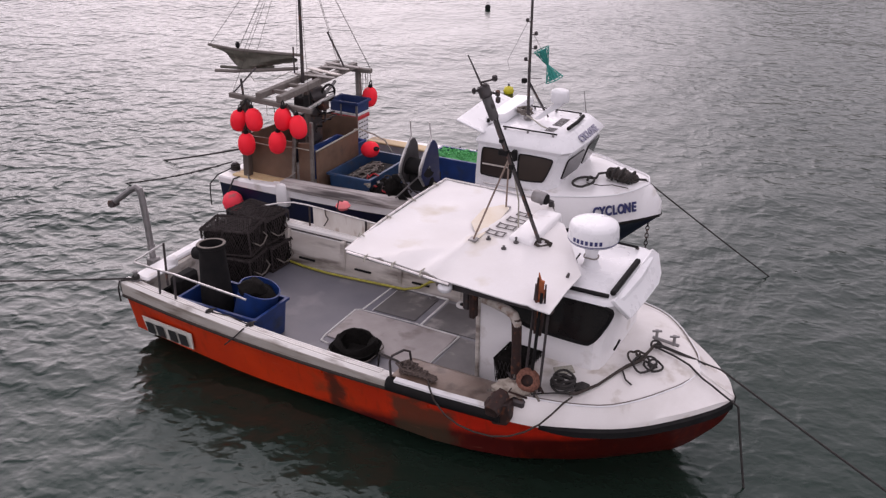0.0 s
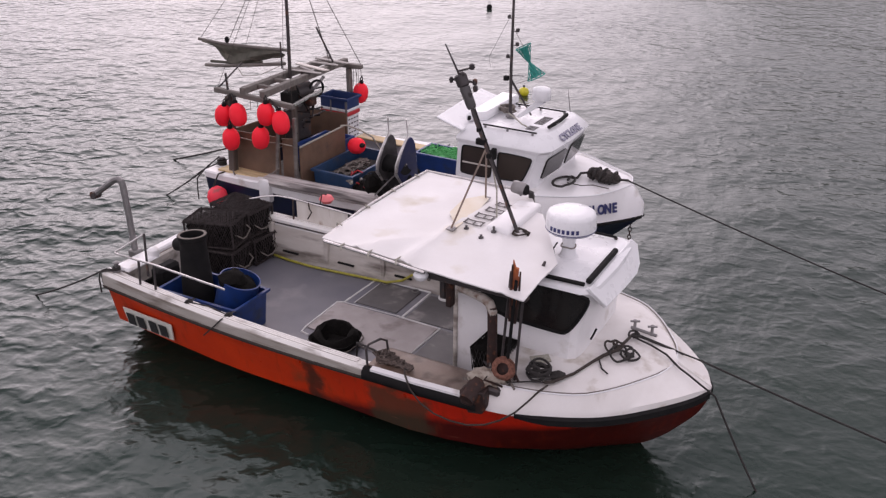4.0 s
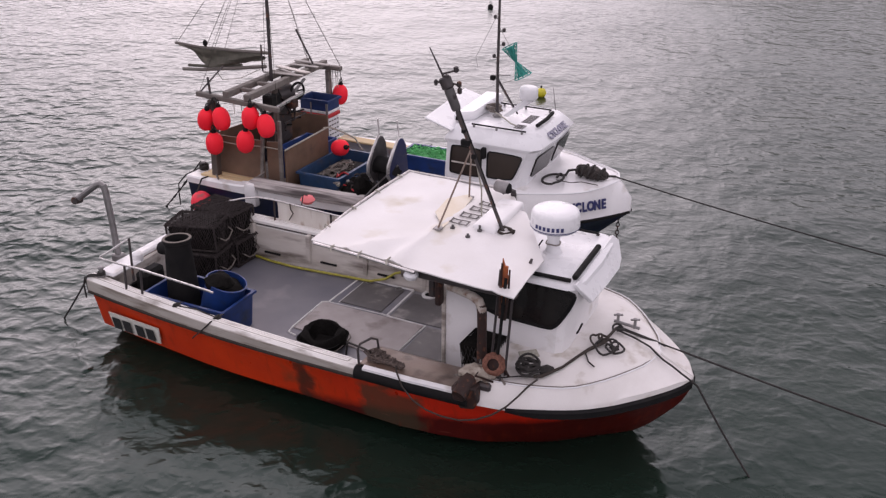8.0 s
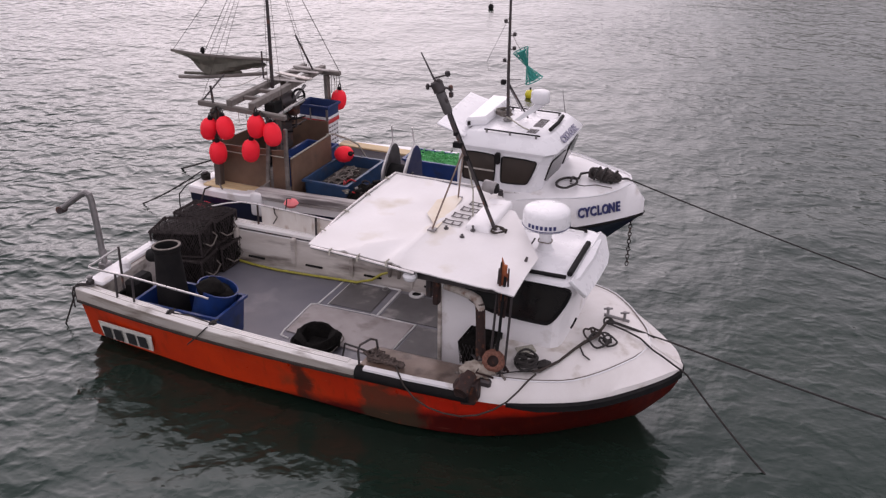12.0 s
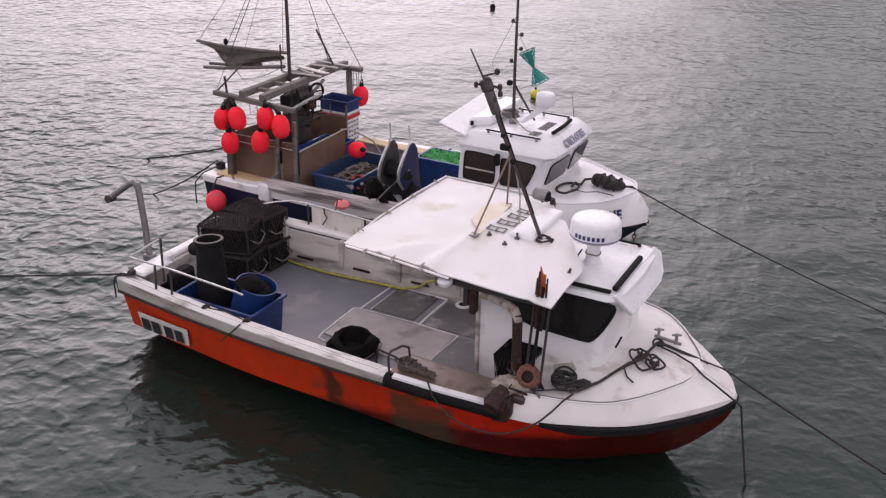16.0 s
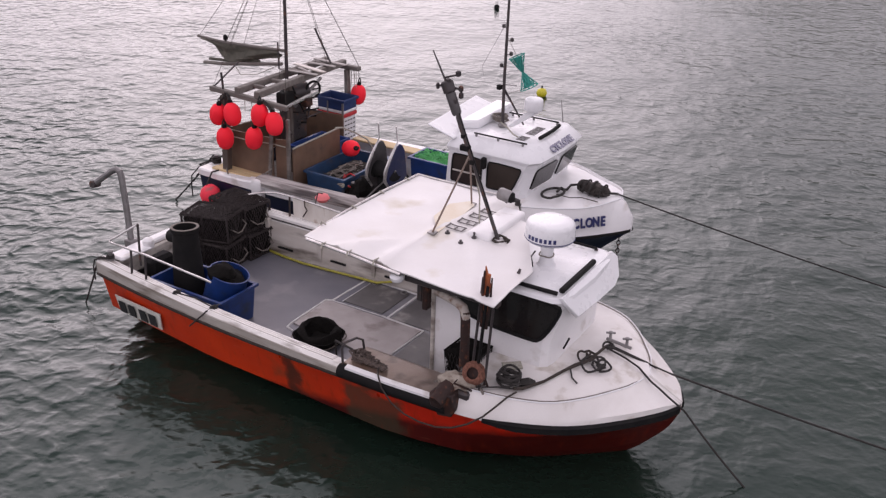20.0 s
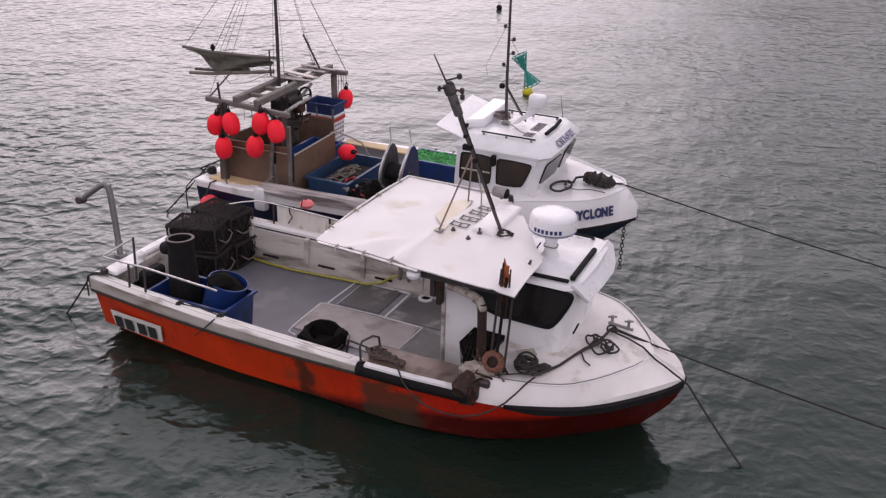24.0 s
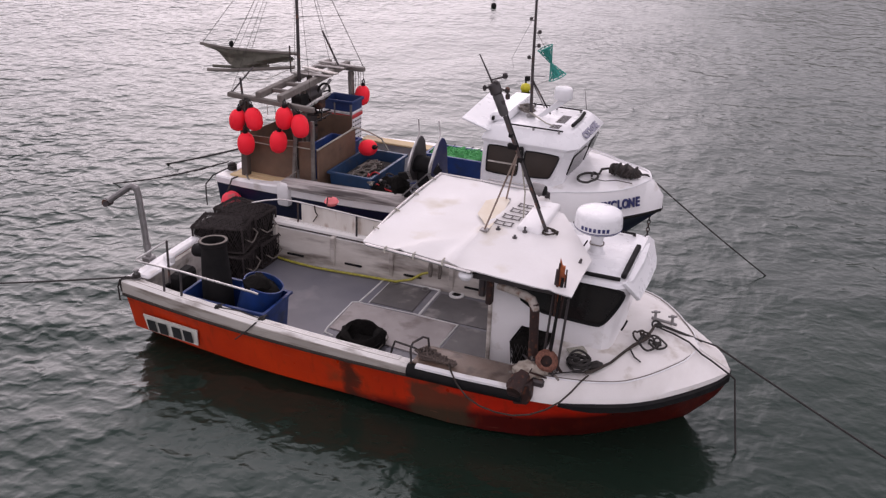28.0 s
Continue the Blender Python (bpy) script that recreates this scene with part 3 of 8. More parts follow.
def letters(text, size, thick=0.004):
    """A bmesh of the text, in the xy plane, with its middle at the origin."""
    cu = bpy.data.curves.new("text", "FONT")
    cu.body, cu.size, cu.extrude, cu.align_x, cu.align_y = text, size, thick, "CENTER", "CENTER"
    cu.resolution_u, cu.offset = 3, 0.006
    ob = bpy.data.objects.new("text", cu)
    scene.collection.objects.link(ob)
    me = bpy.data.meshes.new_from_object(ob.evaluated_get(bpy.context.evaluated_depsgraph_get()))
    bpy.data.objects.remove(ob)
    bm = bmesh.new()
    bm.from_mesh(me)
    bpy.data.meshes.remove(me)
    return bm


def motions():
    for ob, rows, local in rides:
        walk(ob, [(t, m @ local) for t, m in rows])
    for ob, rows in lines:
        walk(ob, rows)
    drift = [(0.0, pose(0, 0, 0)), (14.0, pose(0.3, -2.2, 0)), (28.0, pose(0.6, -4.2, 0))]
    walk(water, drift)


# ---- water to the horizon ----
def build_water():
    xs = np.concatenate([np.linspace(-1500, -60, 14)[:-1], np.linspace(-60, -14, 36)[:-1], np.linspace(-14, 14, 260), np.linspace(14, 60, 36)[1:], np.linspace(60, 1500, 14)[1:]])
    ys = np.concatenate([np.linspace(-1000, -10, 12)[:-1], np.linspace(-10, 4, 20)[:-1], np.linspace(4, 30, 250), np.linspace(30, 60, 60)[1:], np.linspace(60, 2500, 30)[1:]])
    X, Y = np.meshgrid(xs, ys)
    rng = np.random.default_rng(5)
    Z = np.zeros_like(X)
    for i in range(26):
        lam = 0.5 * 1.16 ** i * (0.9 + 0.2 * rng.random())
        if lam > 9:
            break
        a = radians(-62) + rng.normal() * 0.55
        amp = 0.0018 * lam ** 0.9
        Z += amp * np.sin(2 * math.pi / lam * (X * math.cos(a) + Y * math.sin(a)) + rng.random() * 7)
    fade = np.clip(1 - (np.hypot(X, Y - 12) - 45) / 40, 0, 1)
    Z *= fade
    me = bpy.data.meshes.new("water")
    ny, nx = X.shape
    co = np.stack([X, Y, Z], -1).reshape(-1, 3)
    i = np.arange(ny - 1)[:, None] * nx + np.arange(nx - 1)[None]
    quads = np.stack([i, i + 1, i + nx + 1, i + nx], -1).reshape(-1, 4)
    me.from_pydata(co.tolist(), [], quads.tolist())
    me.materials.append(WATER)
    me.shade_smooth()
    return tagged(new("water", me), "dark green-grey harbour water with small wind ripples", "water", "", "structure")


water = build_water()


def build_backdrop():
    """An unseen hillside, added to darken the far water; only its mirror image reaches the view."""
    rows = []
    for i in range(61):
        a = radians(6 + 1.4 * i)
        h = (30 + 14 * noise.noise((i * 0.21, 3, 0)) + 4 * noise.noise((i * 0.9, 1, 0))) * min(1.0, i / 9)
        rows.append([(r * math.sin(a), r * math.cos(a), z) for r, z in ((210, -1), (214, 0.25 * h), (232, 0.7 * h), (260, h), (300, 0.8 * h), (320, -1))])
    bm = bm_loft(rows, None, cap=True)
    me = bpy.data.meshes.new("backdrop")
    bm.to_mesh(me)
    bm.free()
    me.materials.append(mat("added_hillside", (0.07, 0.085, 0.06), (0.12, 0.12, 0.10), 0.05, 0.9, 0, 0, 0.4, (0.04, 0.06, 0.035), 0.3, 0.03))
    me.shade_smooth()
    return tagged(new("backdrop", me), "unseen green-grey hillside added to darken reflections in the water", "hillside", "", "structure")


build_backdrop()

# ---- the orange boat ----
A = ORANGE_ROWS
# x, half beam at the rail, rail height, half beam at the water, keel height
HULL_A = [(0.10, 1.13, 0.80, 1.00, -0.25), (1.0, 1.20, 0.765, 1.06, -0.3), (2.0, 1.25, 0.735, 1.12, -0.32), (3.0, 1.27, 0.715, 1.12, -0.33),
          (4.0, 1.27, 0.70, 1.14, -0.34), (4.8, 1.235, 0.70, 1.02, -0.34), (5.05, 1.20, 0.70, 0.92, -0.32), (5.3, 1.145, 0.70, 0.80, -0.30), (5.7, 0.97, 0.70, 0.52, -0.20),
          (5.92, 0.81, 0.70, 0.37, -0.10), (6.13, 0.60, 0.70, 0.23, 0.06), (6.3, 0.40, 0.70, 0.12, 0.25), (6.45, 0.19, 0.70, 0.04, 0.45), (6.53, 0.02, 0.70, 0.005, 0.64)]
XA = [0.10, 0.4, 0.8, 1.2, 1.6, 2.0, 2.5, 3.0, 3.5, 4.0, 4.4, 4.8, 4.95, 5.1, 5.25, 5.4, 5.5, 5.6, 5.7, 5.8, 5.9, 5.98, 6.05, 6.13, 6.2, 6.26, 6.3, 6.34, 6.38, 6.42, 6.45, 6.48, 6.5, 6.515, 6.53]
FACE_A = [(0.1, 0.085), (1.5, 0.07), (3.4, 0.03), (4.0, 0.01), (4.85, 0.0)]  # depth of the gunwale face below the rail
LIP_A = [(4.7, 1.15), (5.17, 1.12), (5.42, 1.05), (5.64, 0.92), (5.85, 0.70), (6.03, 0.43), (6.13, 0.25), (6.20, 0.02), (6.6, 0.0)]  # half width inside the deck lip


def lip_height(x):
    return lerp(HULL_A, x)[1] + 0.215 - 0.52 * max(0.0, x - 6.19)


def hull_section(table, x, flare=0.5):
    b, zr, w, zk = lerp(table, x)
    zc = zk + (zr - zk) * 0.28
    zw = max(0.02, zk + (zr - zk) * 0.45)
    half = [(0.0, zk), (w * 0.72, zc), (w, zw), (w + (b - w) * flare * 0.9, (zw + zr) / 2), (b, zr)]
    return [(x, -y, z) for y, z in half[::-1]] + [(x, y, z) for y, z in half[1:]]


def boat_a():
    boat = thing("fishing_boat", "orange-hulled open fishing boat with white canopy and foredeck", "boat", A)
    bm = bm_loft([hull_section(HULL_A, x) for x in XA], cap=True)
    part("hull", bm, HULLPAINT, boat, "orange hull with weed-stained side")

    def rail(x):
        return lerp(HULL_A, x)[:2]

    def floor_half(x):
        b, z, w, zk = lerp(HULL_A, x)
        return min(b - 0.20, w - 0.02)

    aft = [x for x in XA if x <= 4.85]
    for s, nm in ((-1, "gunwale"), (1, "gunwale")):
        rows = []
        for x in aft:
            b, z = rail(x)
            o, i = b + 0.01, b - 0.13
            rows.append([(x, s * o, z), (x, s * (o + 0.004), z + 0.055), (x, s * (o - 0.02), z + 0.085), (x, s * (i + 0.02), z + 0.075), (x, s * i, z + 0.055), (x, s * i, z - 0.02)])
        g = part(nm, bm_loft(rows, cap=True, ring=True), GUNWALETOP, boat, "scuffed white ridged gunwale")
        for k in range(3):
            off = 0.026 + 0.030 * k
            part("tread_strip", bm_loft([[(x, s * (rail(x)[0] - off), rail(x)[1] + 0.078 - 0.003 * k), (x, s * (rail(x)[0] - off - 0.006), rail(x)[1] + 0.090 - 0.003 * k), (x, s * (rail(x)[0] - off - 0.022), rail(x)[1] + 0.090 - 0.004 * k), (x, s * (rail(x)[0] - off - 0.028), rail(x)[1] + 0.077 - 0.004 * k)] for x in aft if x < 3.6], ring=True), GUNWALETOP, g)
            # dark tube paints the shade in the groove beside each strip
            part("tread_groove_shade", bm_tube([(x, s * (rail(x)[0] - off + 0.001), rail(x)[1] + 0.0835 - 0.003 * k) for x in aft if x < 3.6], 0.0042, 4), GUNWALEFACE, g)
        rows = []
        for x in aft:
            b, z = rail(x)
            d = lerp(FACE_A, x)[0]
            rows.append([(x, s * (b - 0.002), z - d - 0.035), (x, s * (b + 0.024), z - d - 0.028), (x, s * (b + 0.030), z - d + 0.0), (x, s * (b + 0.004), z - d + 0.012)])
        part("rubbing_strake", bm_loft(rows, ring=True), ROPEBROWN, boat, "worn brown rubbing strake")
        # upright face: its dirt and its weaker skylight are both in the darker colour
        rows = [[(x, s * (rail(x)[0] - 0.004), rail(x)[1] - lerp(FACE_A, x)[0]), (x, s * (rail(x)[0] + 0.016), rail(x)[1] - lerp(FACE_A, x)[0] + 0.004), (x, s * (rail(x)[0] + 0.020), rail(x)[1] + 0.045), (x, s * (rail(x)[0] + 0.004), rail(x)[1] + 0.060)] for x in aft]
        part("gunwale_face", bm_loft(rows, ring=True), GUNWALEFACE, boat, "grimy beige gunwale face, colour deepened for its shade")
        # inner lining
        rows = [[(x, s * (rail(x)[0] - 0.118), rail(x)[1] + 0.04), (x, s * floor_half(x), 0.33), (x, s * (floor_half(x) + 0.03), 0.33), (x, s * (rail(x)[0] - 0.08), rail(x)[1] + 0.04)] for x in aft]
        part("bulwark_lining", bm_loft(rows, ring=True), WHITE_DIRTY, boat, "scuffed white inner bulwark")
        # the overhang's shadow gap, added as a dark tube
        part("shadow_line", bm_tube([(x, s * (rail(x)[0] - 0.128), rail(x)[1] + 0.012) for x in aft], 0.011, 6), DARKSTEEL, boat, "dark tube standing for the shadow under the gunwale")
        for x in (0.75, 1.55, 2.35, 3.15):
            b, z = rail(x)
            part("rib", bm_box(x - 0.03, x + 0.03, *sorted((s * (b - 0.195), s * (b - 0.13))), 0.33, z + 0.02, 0.008), WHITE_DIRTY, boat)
            part("scupper_slot", bm_box(x + 0.18, x + 0.42, *sorted((s * (b - 0.214), s * (b - 0.19))), 0.44, 0.465, 0.006), BLACK, boat)
    # transom lining and cap
    b, z = rail(0.1)
    part("transom_cap", bm_box(0.08, 0.21, -b + 0.135, b - 0.135, z + 0.0, z + 0.07, 0.02), WHITE, boat)
    part("transom_lining", bm_box(0.2, 0.26, -b + 0.16, b - 0.16, 0.32, z + 0.01, 0.01), WHITE_DIRTY, boat)
    # cockpit floor
    rows = [[(x, -floor_half(x), 0.33), (x, floor_half(x), 0.33)] for x in aft]
    part("cockpit_floor", bm_sheet(rows, 0.03), GREY, boat, "grey painted cockpit floor")

    # foredeck: white flare, lip and cambered deck
    fore = [4.80] + [x for x in XA if x > 4.85]

    def deck_row(x):
        b, z = rail(x)
        k = min(lerp(LIP_A, x)[0], b * 0.93)
        lip = lip_height(x)
        top = lip + 0.11 * min(1.0, k / 0.8)
        half = [(b + 0.012, z - 0.01), (b * 1.0, z + 0.05), (b * 0.985, min(z + 0.085, lip)), (k + (b - k) * 0.12, lip - 0.016), (k, lip + 0.004), (k * 0.96, lip + 0.004), (k * 0.94, lip - 0.004), (k * 0.6, (lip + top) / 2 + 0.015), (0.0, top)]
        return [(x, -y, zz) for y, zz in half] + [(x, y, zz) for y, zz in half[-2::-1]]

    part("foredeck", bm_loft([deck_row(x) for x in fore], cap=True), DECKWHITE, boat, "white moulded foredeck with raised lip")
    # thin raised lip round the deck
    half = [(x, min(lerp(LIP_A, x)[0], rail(x)[0] * 0.93), lip_height(x) + 0.004) for x in [4.82, 4.92, 5.05, 5.2, 5.32, 5.45, 5.56, 5.66, 5.76, 5.85, 5.93, 6.0, 6.06, 6.11, 6.15, 6.18, 6.198]]
    part("deck_lip", bm_tube([(x, -y, z) for x, y, z in half] + [(x, y, z) for x, y, z in half[::-1]], 0.0075, 6), WHITE_CLEAN, boat, "thin raised white deck lip")
    part("lip_seam", bm_tube([(x - 0.012, -y * 0.984, z + 0.002) for x, y, z in half] + [(x - 0.012, y * 0.984, z + 0.002) for x, y, z in half[::-1]], 0.0055, 5), ROPEGREY, boat, "thin grey seam inside the lip")
    # black bow fender, tapering aft
    for s in (-1, 1):
        rows = []
        for x in [x for x in XA if x > 4.99]:
            b, k = lerp(HULL_A, x)[0], max(0.2, min(1.0, 0.25 + (x - 5.0) / 0.5))
            rows.append([(x, s * (b - 0.004), 0.70 - 0.050 * k), (x + 0.010, s * (b + 0.014 + 0.026 * k), 0.70 - 0.042 * k), (x + 0.010, s * (b + 0.014 + 0.026 * k), 0.70 + 0.018 * k), (x, s * (b - 0.004), 0.70 + 0.036 * k)])
        part("bow_fender", bm_loft(rows, ring=True), BLACK, boat, "black rubber bow fender")
    return boat


boat_orange = boat_a()


def wheelhouse_a(boat):
    def ring(z, x0, x1, y0, y1, r=0.09):
        return [(x0, y0 + 0.02, z), (x1 - r, y0, z), (x1 - r * 0.3, y0 + r * 0.5, z), (x1, y0 + r * 1.6, z), (x1 + 0.02, 0.05, z), (x1, y1 - r * 1.6, z), (x1 - r * 0.3, y1 - r * 0.5, z), (x1 - r, y1, z), (x0, y1 - 0.02, z)]
    bm = bm_loft([ring(0.34, 4.20, 5.42, -0.56, 0.66), ring(0.95, 4.20, 5.42, -0.56, 0.66), ring(1.25, 4.2, 5.43, -0.56, 0.66), ring(1.58, 4.2, 5.52, -0.555, 0.65), ring(1.70, 4.2, 5.53, -0.55, 0.65)], ring=True)
    wh = part("wheelhouse", bm, WHITE, boat, "white wheelhouse shell")
    bm = bm_loft([ring(1.685, 4.12, 5.54, -0.59, 0.69, 0.12), ring(1.72, 4.12, 5.53, -0.575, 0.67, 0.12), ring(1.745, 4.14, 5.48, -0.52, 0.62, 0.12)], ring=True)
    part("roof", bm, WHITE_CLEAN, wh)
    part("brow", bm_slab([(5.485, -0.545, 1.748), (5.55, -0.555, 1.70), (5.632, -0.47, 1.565), (5.640, 0.0, 1.53), (5.632, 0.42, 1.50), (5.605, 0.58, 1.535), (5.545, 0.655, 1.70), (5.485, 0.63, 1.752)], (-0.035, 0, -0.02), None, 0.006), WHITE_CLEAN, wh, "white raked visor")
    for s, y in ((-1, -0.565), (1, 0.665)):
        pts = [(4.46, y, 1.29), (5.22, y + 0.002, 1.245), (5.33, y + 0.002, 1.265), (5.50, y + 0.006, 1.60), (5.47, y + 0.008, 1.672), (4.48, y + 0.008, 1.69)]
        pts = rounded(pts)
        w = part("side_window", bm_slab(pts, (0, 0.02 * -s, 0), None, 0.004), GLASS, wh, "dark side window")
        part("window_seal", bm_tube([Vector(p) + Vector((0, s * 0.004, 0)) for p in pts], 0.017, 6, closed=True), BLACK, w)
    part("roof_edge_bar", bm_box(5.425, 5.475, -0.49, 0.26, 1.752, 1.80, 0.012), BLACK, wh, "black rubber bar on the roof edge")
    part("roof_rail", bm_tube([(4.70, 0.56, 1.775), (5.36, 0.55, 1.77)], 0.013, 6), BLACK, wh)
    part("roof_rail", bm_tube([(5.02, -0.535, 1.765), (5.43, -0.525, 1.762)], 0.020, 6), BLACK, wh)
    for x in (4.9, 5.35):
        part("rail_foot", bm_box(x - 0.015, x + 0.015, 0.545, 0.575, 1.70, 1.76), DARKSTEEL, wh)
    part("roof_cleat", bm_tube([(5.05, -0.50, 1.74), (5.02, -0.51, 1.80), (5.04, -0.49, 1.88)], [0.03, 0.026, 0.012], 6), DARKSTEEL, wh)
    part("grab_handle", bm_tube([(5.475, -0.36, 1.14), (5.50, -0.37, 1.20), (5.52, -0.36, 1.26)], 0.010, 6), BLACK, wh)
    # aft corner post and the bracket boxes under the canopy edge
    part("door_post", bm_box(4.165, 4.205, -0.565, -0.52, 0.34, 1.42, 0.010), WHITE_DIRTY, wh, "rust-streaked white door post")
    # dark panel added to put the doorway's shade into colour
    part("doorway_shade_panel", bm_box(4.175, 4.195, -0.48, 0.55, 0.5, 1.6, 0.01), DARKDECK, wh, "dark panel standing for the shade in the doorway")
    return wh


wheelhouse_a(boat_orange)


def canopy_a(boat):
    def z_at(x, y):
        fold = 0.02 * math.exp(-((x - 4.0 - 0.12 * y) / 0.05) ** 2)
        sag = 0.02 * math.sin(3.1 * x + 1.0) * math.cos(2.2 * y)
        crease = 0.028 * math.exp(-(((x - 3.62) / 0.12) ** 2 + ((y + 0.82) / 0.16) ** 2))
        ripple = 0.020 * math.exp(-((x - 3.5 - 0.9 * (y + 0.9)) / 0.035) ** 2) * (y < -0.55) + 0.014 * math.exp(-((x - 4.35 + 0.5 * y) / 0.04) ** 2) * max(0.0, min(1.0, -y * 2)) + 0.009 * noise.noise((x * 3, y * 3, 1)) + 0.004 * noise.noise((x * 9, y * 9, 4))
        return 1.865 + 0.02 * (1 - y * y) - 0.02 * (x - 3) + sag * 0.5 + fold + crease + ripple - 0.05 * max(0, -y - 0.7) * (x > 4.0)
    rows = []
    for x in np.linspace(3.0, 4.0, 21):
        rows.append([(x, y, z_at(x, y)) for y in np.linspace(-1.0 - 0.04 * (x - 3.0), 1.02, 24)])
    can = part("canopy", bm_sheet(rows, 0.012), TARP, boat, "white sheet canopy over the cockpit")
    rows = []
    for x in np.linspace(3.97, 5.12, 23):
        lo = -1.05 - 0.075 * (x - 4.0)
        hi = 1.02 if x < 4.25 else (1.02 - 0.5 * min(1, (x - 4.25) / 0.3) if x < 4.6 else 0.52 - (x - 4.6) * 1.75)
        rows.append([(x, y, z_at(x, y) + 0.014 - 0.05 * max(0, x - 4.95)) for y in np.linspace(lo, max(hi, lo + 0.66), 20)])
    part("canopy_front_sheet", bm_sheet(rows, 0.012), TARP, can, "overlapping white front sheet")
    part("stain", bm_slab([(3.80, 0.05, 1.900), (3.76, 0.42, 1.900), (3.90, 0.62, 1.897), (3.985, 0.56, 1.895), (4.03, 0.15, 1.895), (4.03, -0.26, 1.896)], (0, 0, 0.004)), TARP_STAIN, can)
    part("canopy_edge_tube", bm_tube([(3.0, 1.03, 1.875), (2.98, 0.4, 1.885), (2.98, -0.3, 1.88), (3.0, -0.97, 1.85), (3.04, -1.015, 1.848), (3.6, -1.05, 1.84), (4.15, -1.09, 1.815)], 0.016, 8), BRIGHT, can)
    part("canopy_edge_tube", bm_tube([(3.0, 1.04, 1.87), (4.2, 1.04, 1.86)], 0.014, 8), BRIGHT, can)
    for x in (3.25, 3.55, 3.85):
        part("lashing", bm_tube([(x, -0.99, 1.86), (x + 0.01, -1.05 - 0.04 * (x - 3), 1.875), (x + 0.02, -1.08 - 0.04 * (x - 3), 1.835)], 0.008, 5), ROPEPALE, can)
    for y in (-0.7, -0.2, 0.3, 0.8):
        part("lashing", bm_tube([(3.03, y, 1.885), (2.975, y, 1.905), (2.965, y, 1.87)], 0.008, 5), ROPEPALE, can)
    for x, y in ((3.04, 0.98), (4.3, 0.98)):
        part("canopy_post", bm_tube([(x, y, 1.86), (x, y * 1.05, 0.85)], 0.016, 8), BRIGHT, can)
    # dark frame below the front sheet
    part("eave_beam", bm_box(4.12, 5.08, -0.98, -0.90, 1.70, 1.76, 0.01), DARKSTEEL, can)
    part("bracket_box", bm_box(4.12, 4.185, -0.76, -0.66, 1.40, 1.74, 0.012), DARKSTEEL, can, "dark hanging bracket box")
    part("bracket_box", bm_box(4.215, 4.275, -0.82, -0.73, 1.36, 1.74, 0.012), RUST, can, "rusty hanging bracket box")
    # registration on the roof, worn
    def roof_bar(x0, x1, y0, y1):
        return bm_sheet([[(x, y, z_at(x, y) + 0.030) for y in np.linspace(y0, y1, 3)] for x in np.linspace(x0, x1, 8)], 0.006)

    for i in range(4):
        cx, cy, h, w = 4.125 + 0.026 * i, -0.06 + 0.185 * i, 0.19, 0.10
        mark = part("marking", roof_bar(cx - h / 2, cx + h / 2, cy - w / 2, cy - w / 2 + 0.013), LETTERGREY, can, "worn dark registration bars")
        part("marking_bar", roof_bar(cx - h / 2, cx + h / 2, cy + w / 2 - 0.013, cy + w / 2), LETTERGREY, mark)
        for d in (-h / 2 + 0.010, 0.0, h / 2 - 0.010):
            part("marking_bar", roof_bar(cx + d - 0.007, cx + d + 0.007, cy - w / 2 + 0.018, cy + w / 2 - 0.018), LETTERGREY, mark)
    part("roof_hatch", bm_box(4.27, 4.53, -0.12, 0.66, 1.80, 1.925, 0.035, None, 3), WHITE, can, "raised rounded white roof box")
    for x, y in ((4.11, -0.20), (4.37, -0.14), (4.32, -0.31)):
        zt = 1.910 if y > -0.1 else z_at(x, y) + 0.012
        part("roof_fitting", bm_lathe([(0.026, 0), (0.026, 0.015), (0.012, 0.02), (0.010, 0.05 if x == 4.37 else 0.03), (0.016, 0.055 if x == 4.37 else 0.034), (0.004, 0.065 if x == 4.37 else 0.04)], (x, y, zt), 8), LAMPGREY, can)
    # white lamp under the edge
    part("deck_light", bm_lathe([(0.01, -0.05), (0.05, -0.045), (0.068, -0.02), (0.07, 0.0), (0.055, 0.025), (0.015, 0.035)], (4.08, -1.03, 1.755), 14), WHITE_CLEAN, can, "round white deck light")
    return can


canopy_a(boat_orange)


def searchlight_a():
    o = thing("searchlight", "grey searchlight on a dark bracket by the canopy edge", "searchlight", A, (4.29, 0.92, 1.76))
    part("bracket", bm_tube([(4.30, 0.92, 1.70), (4.30, 0.92, 1.90), (4.28, 0.86, 1.925)], 0.030, 8), DARKSTEEL, o)
    part("housing", bm_tube([(4.155, 0.75, 2.012), (4.165, 0.75, 2.01), (4.185, 0.75, 2.008), (4.285, 0.75, 1.995), (4.30, 0.75, 1.992)], [0.045, 0.06, 0.066, 0.066, 0.06], 16), STEEL, o)
    part("cap", bm_tube([(4.30, 0.75, 1.992), (4.322, 0.75, 1.99), (4.33, 0.75, 1.99)], [0.058, 0.054, 0.04], 16), BLACK, o, "dark end cap")
    part("yoke", bm_tube([(4.28, 0.86, 1.925), (4.26, 0.80, 1.935), (4.25, 0.75, 1.932)], 0.018, 6), DARKSTEEL, o)


searchlight_a()


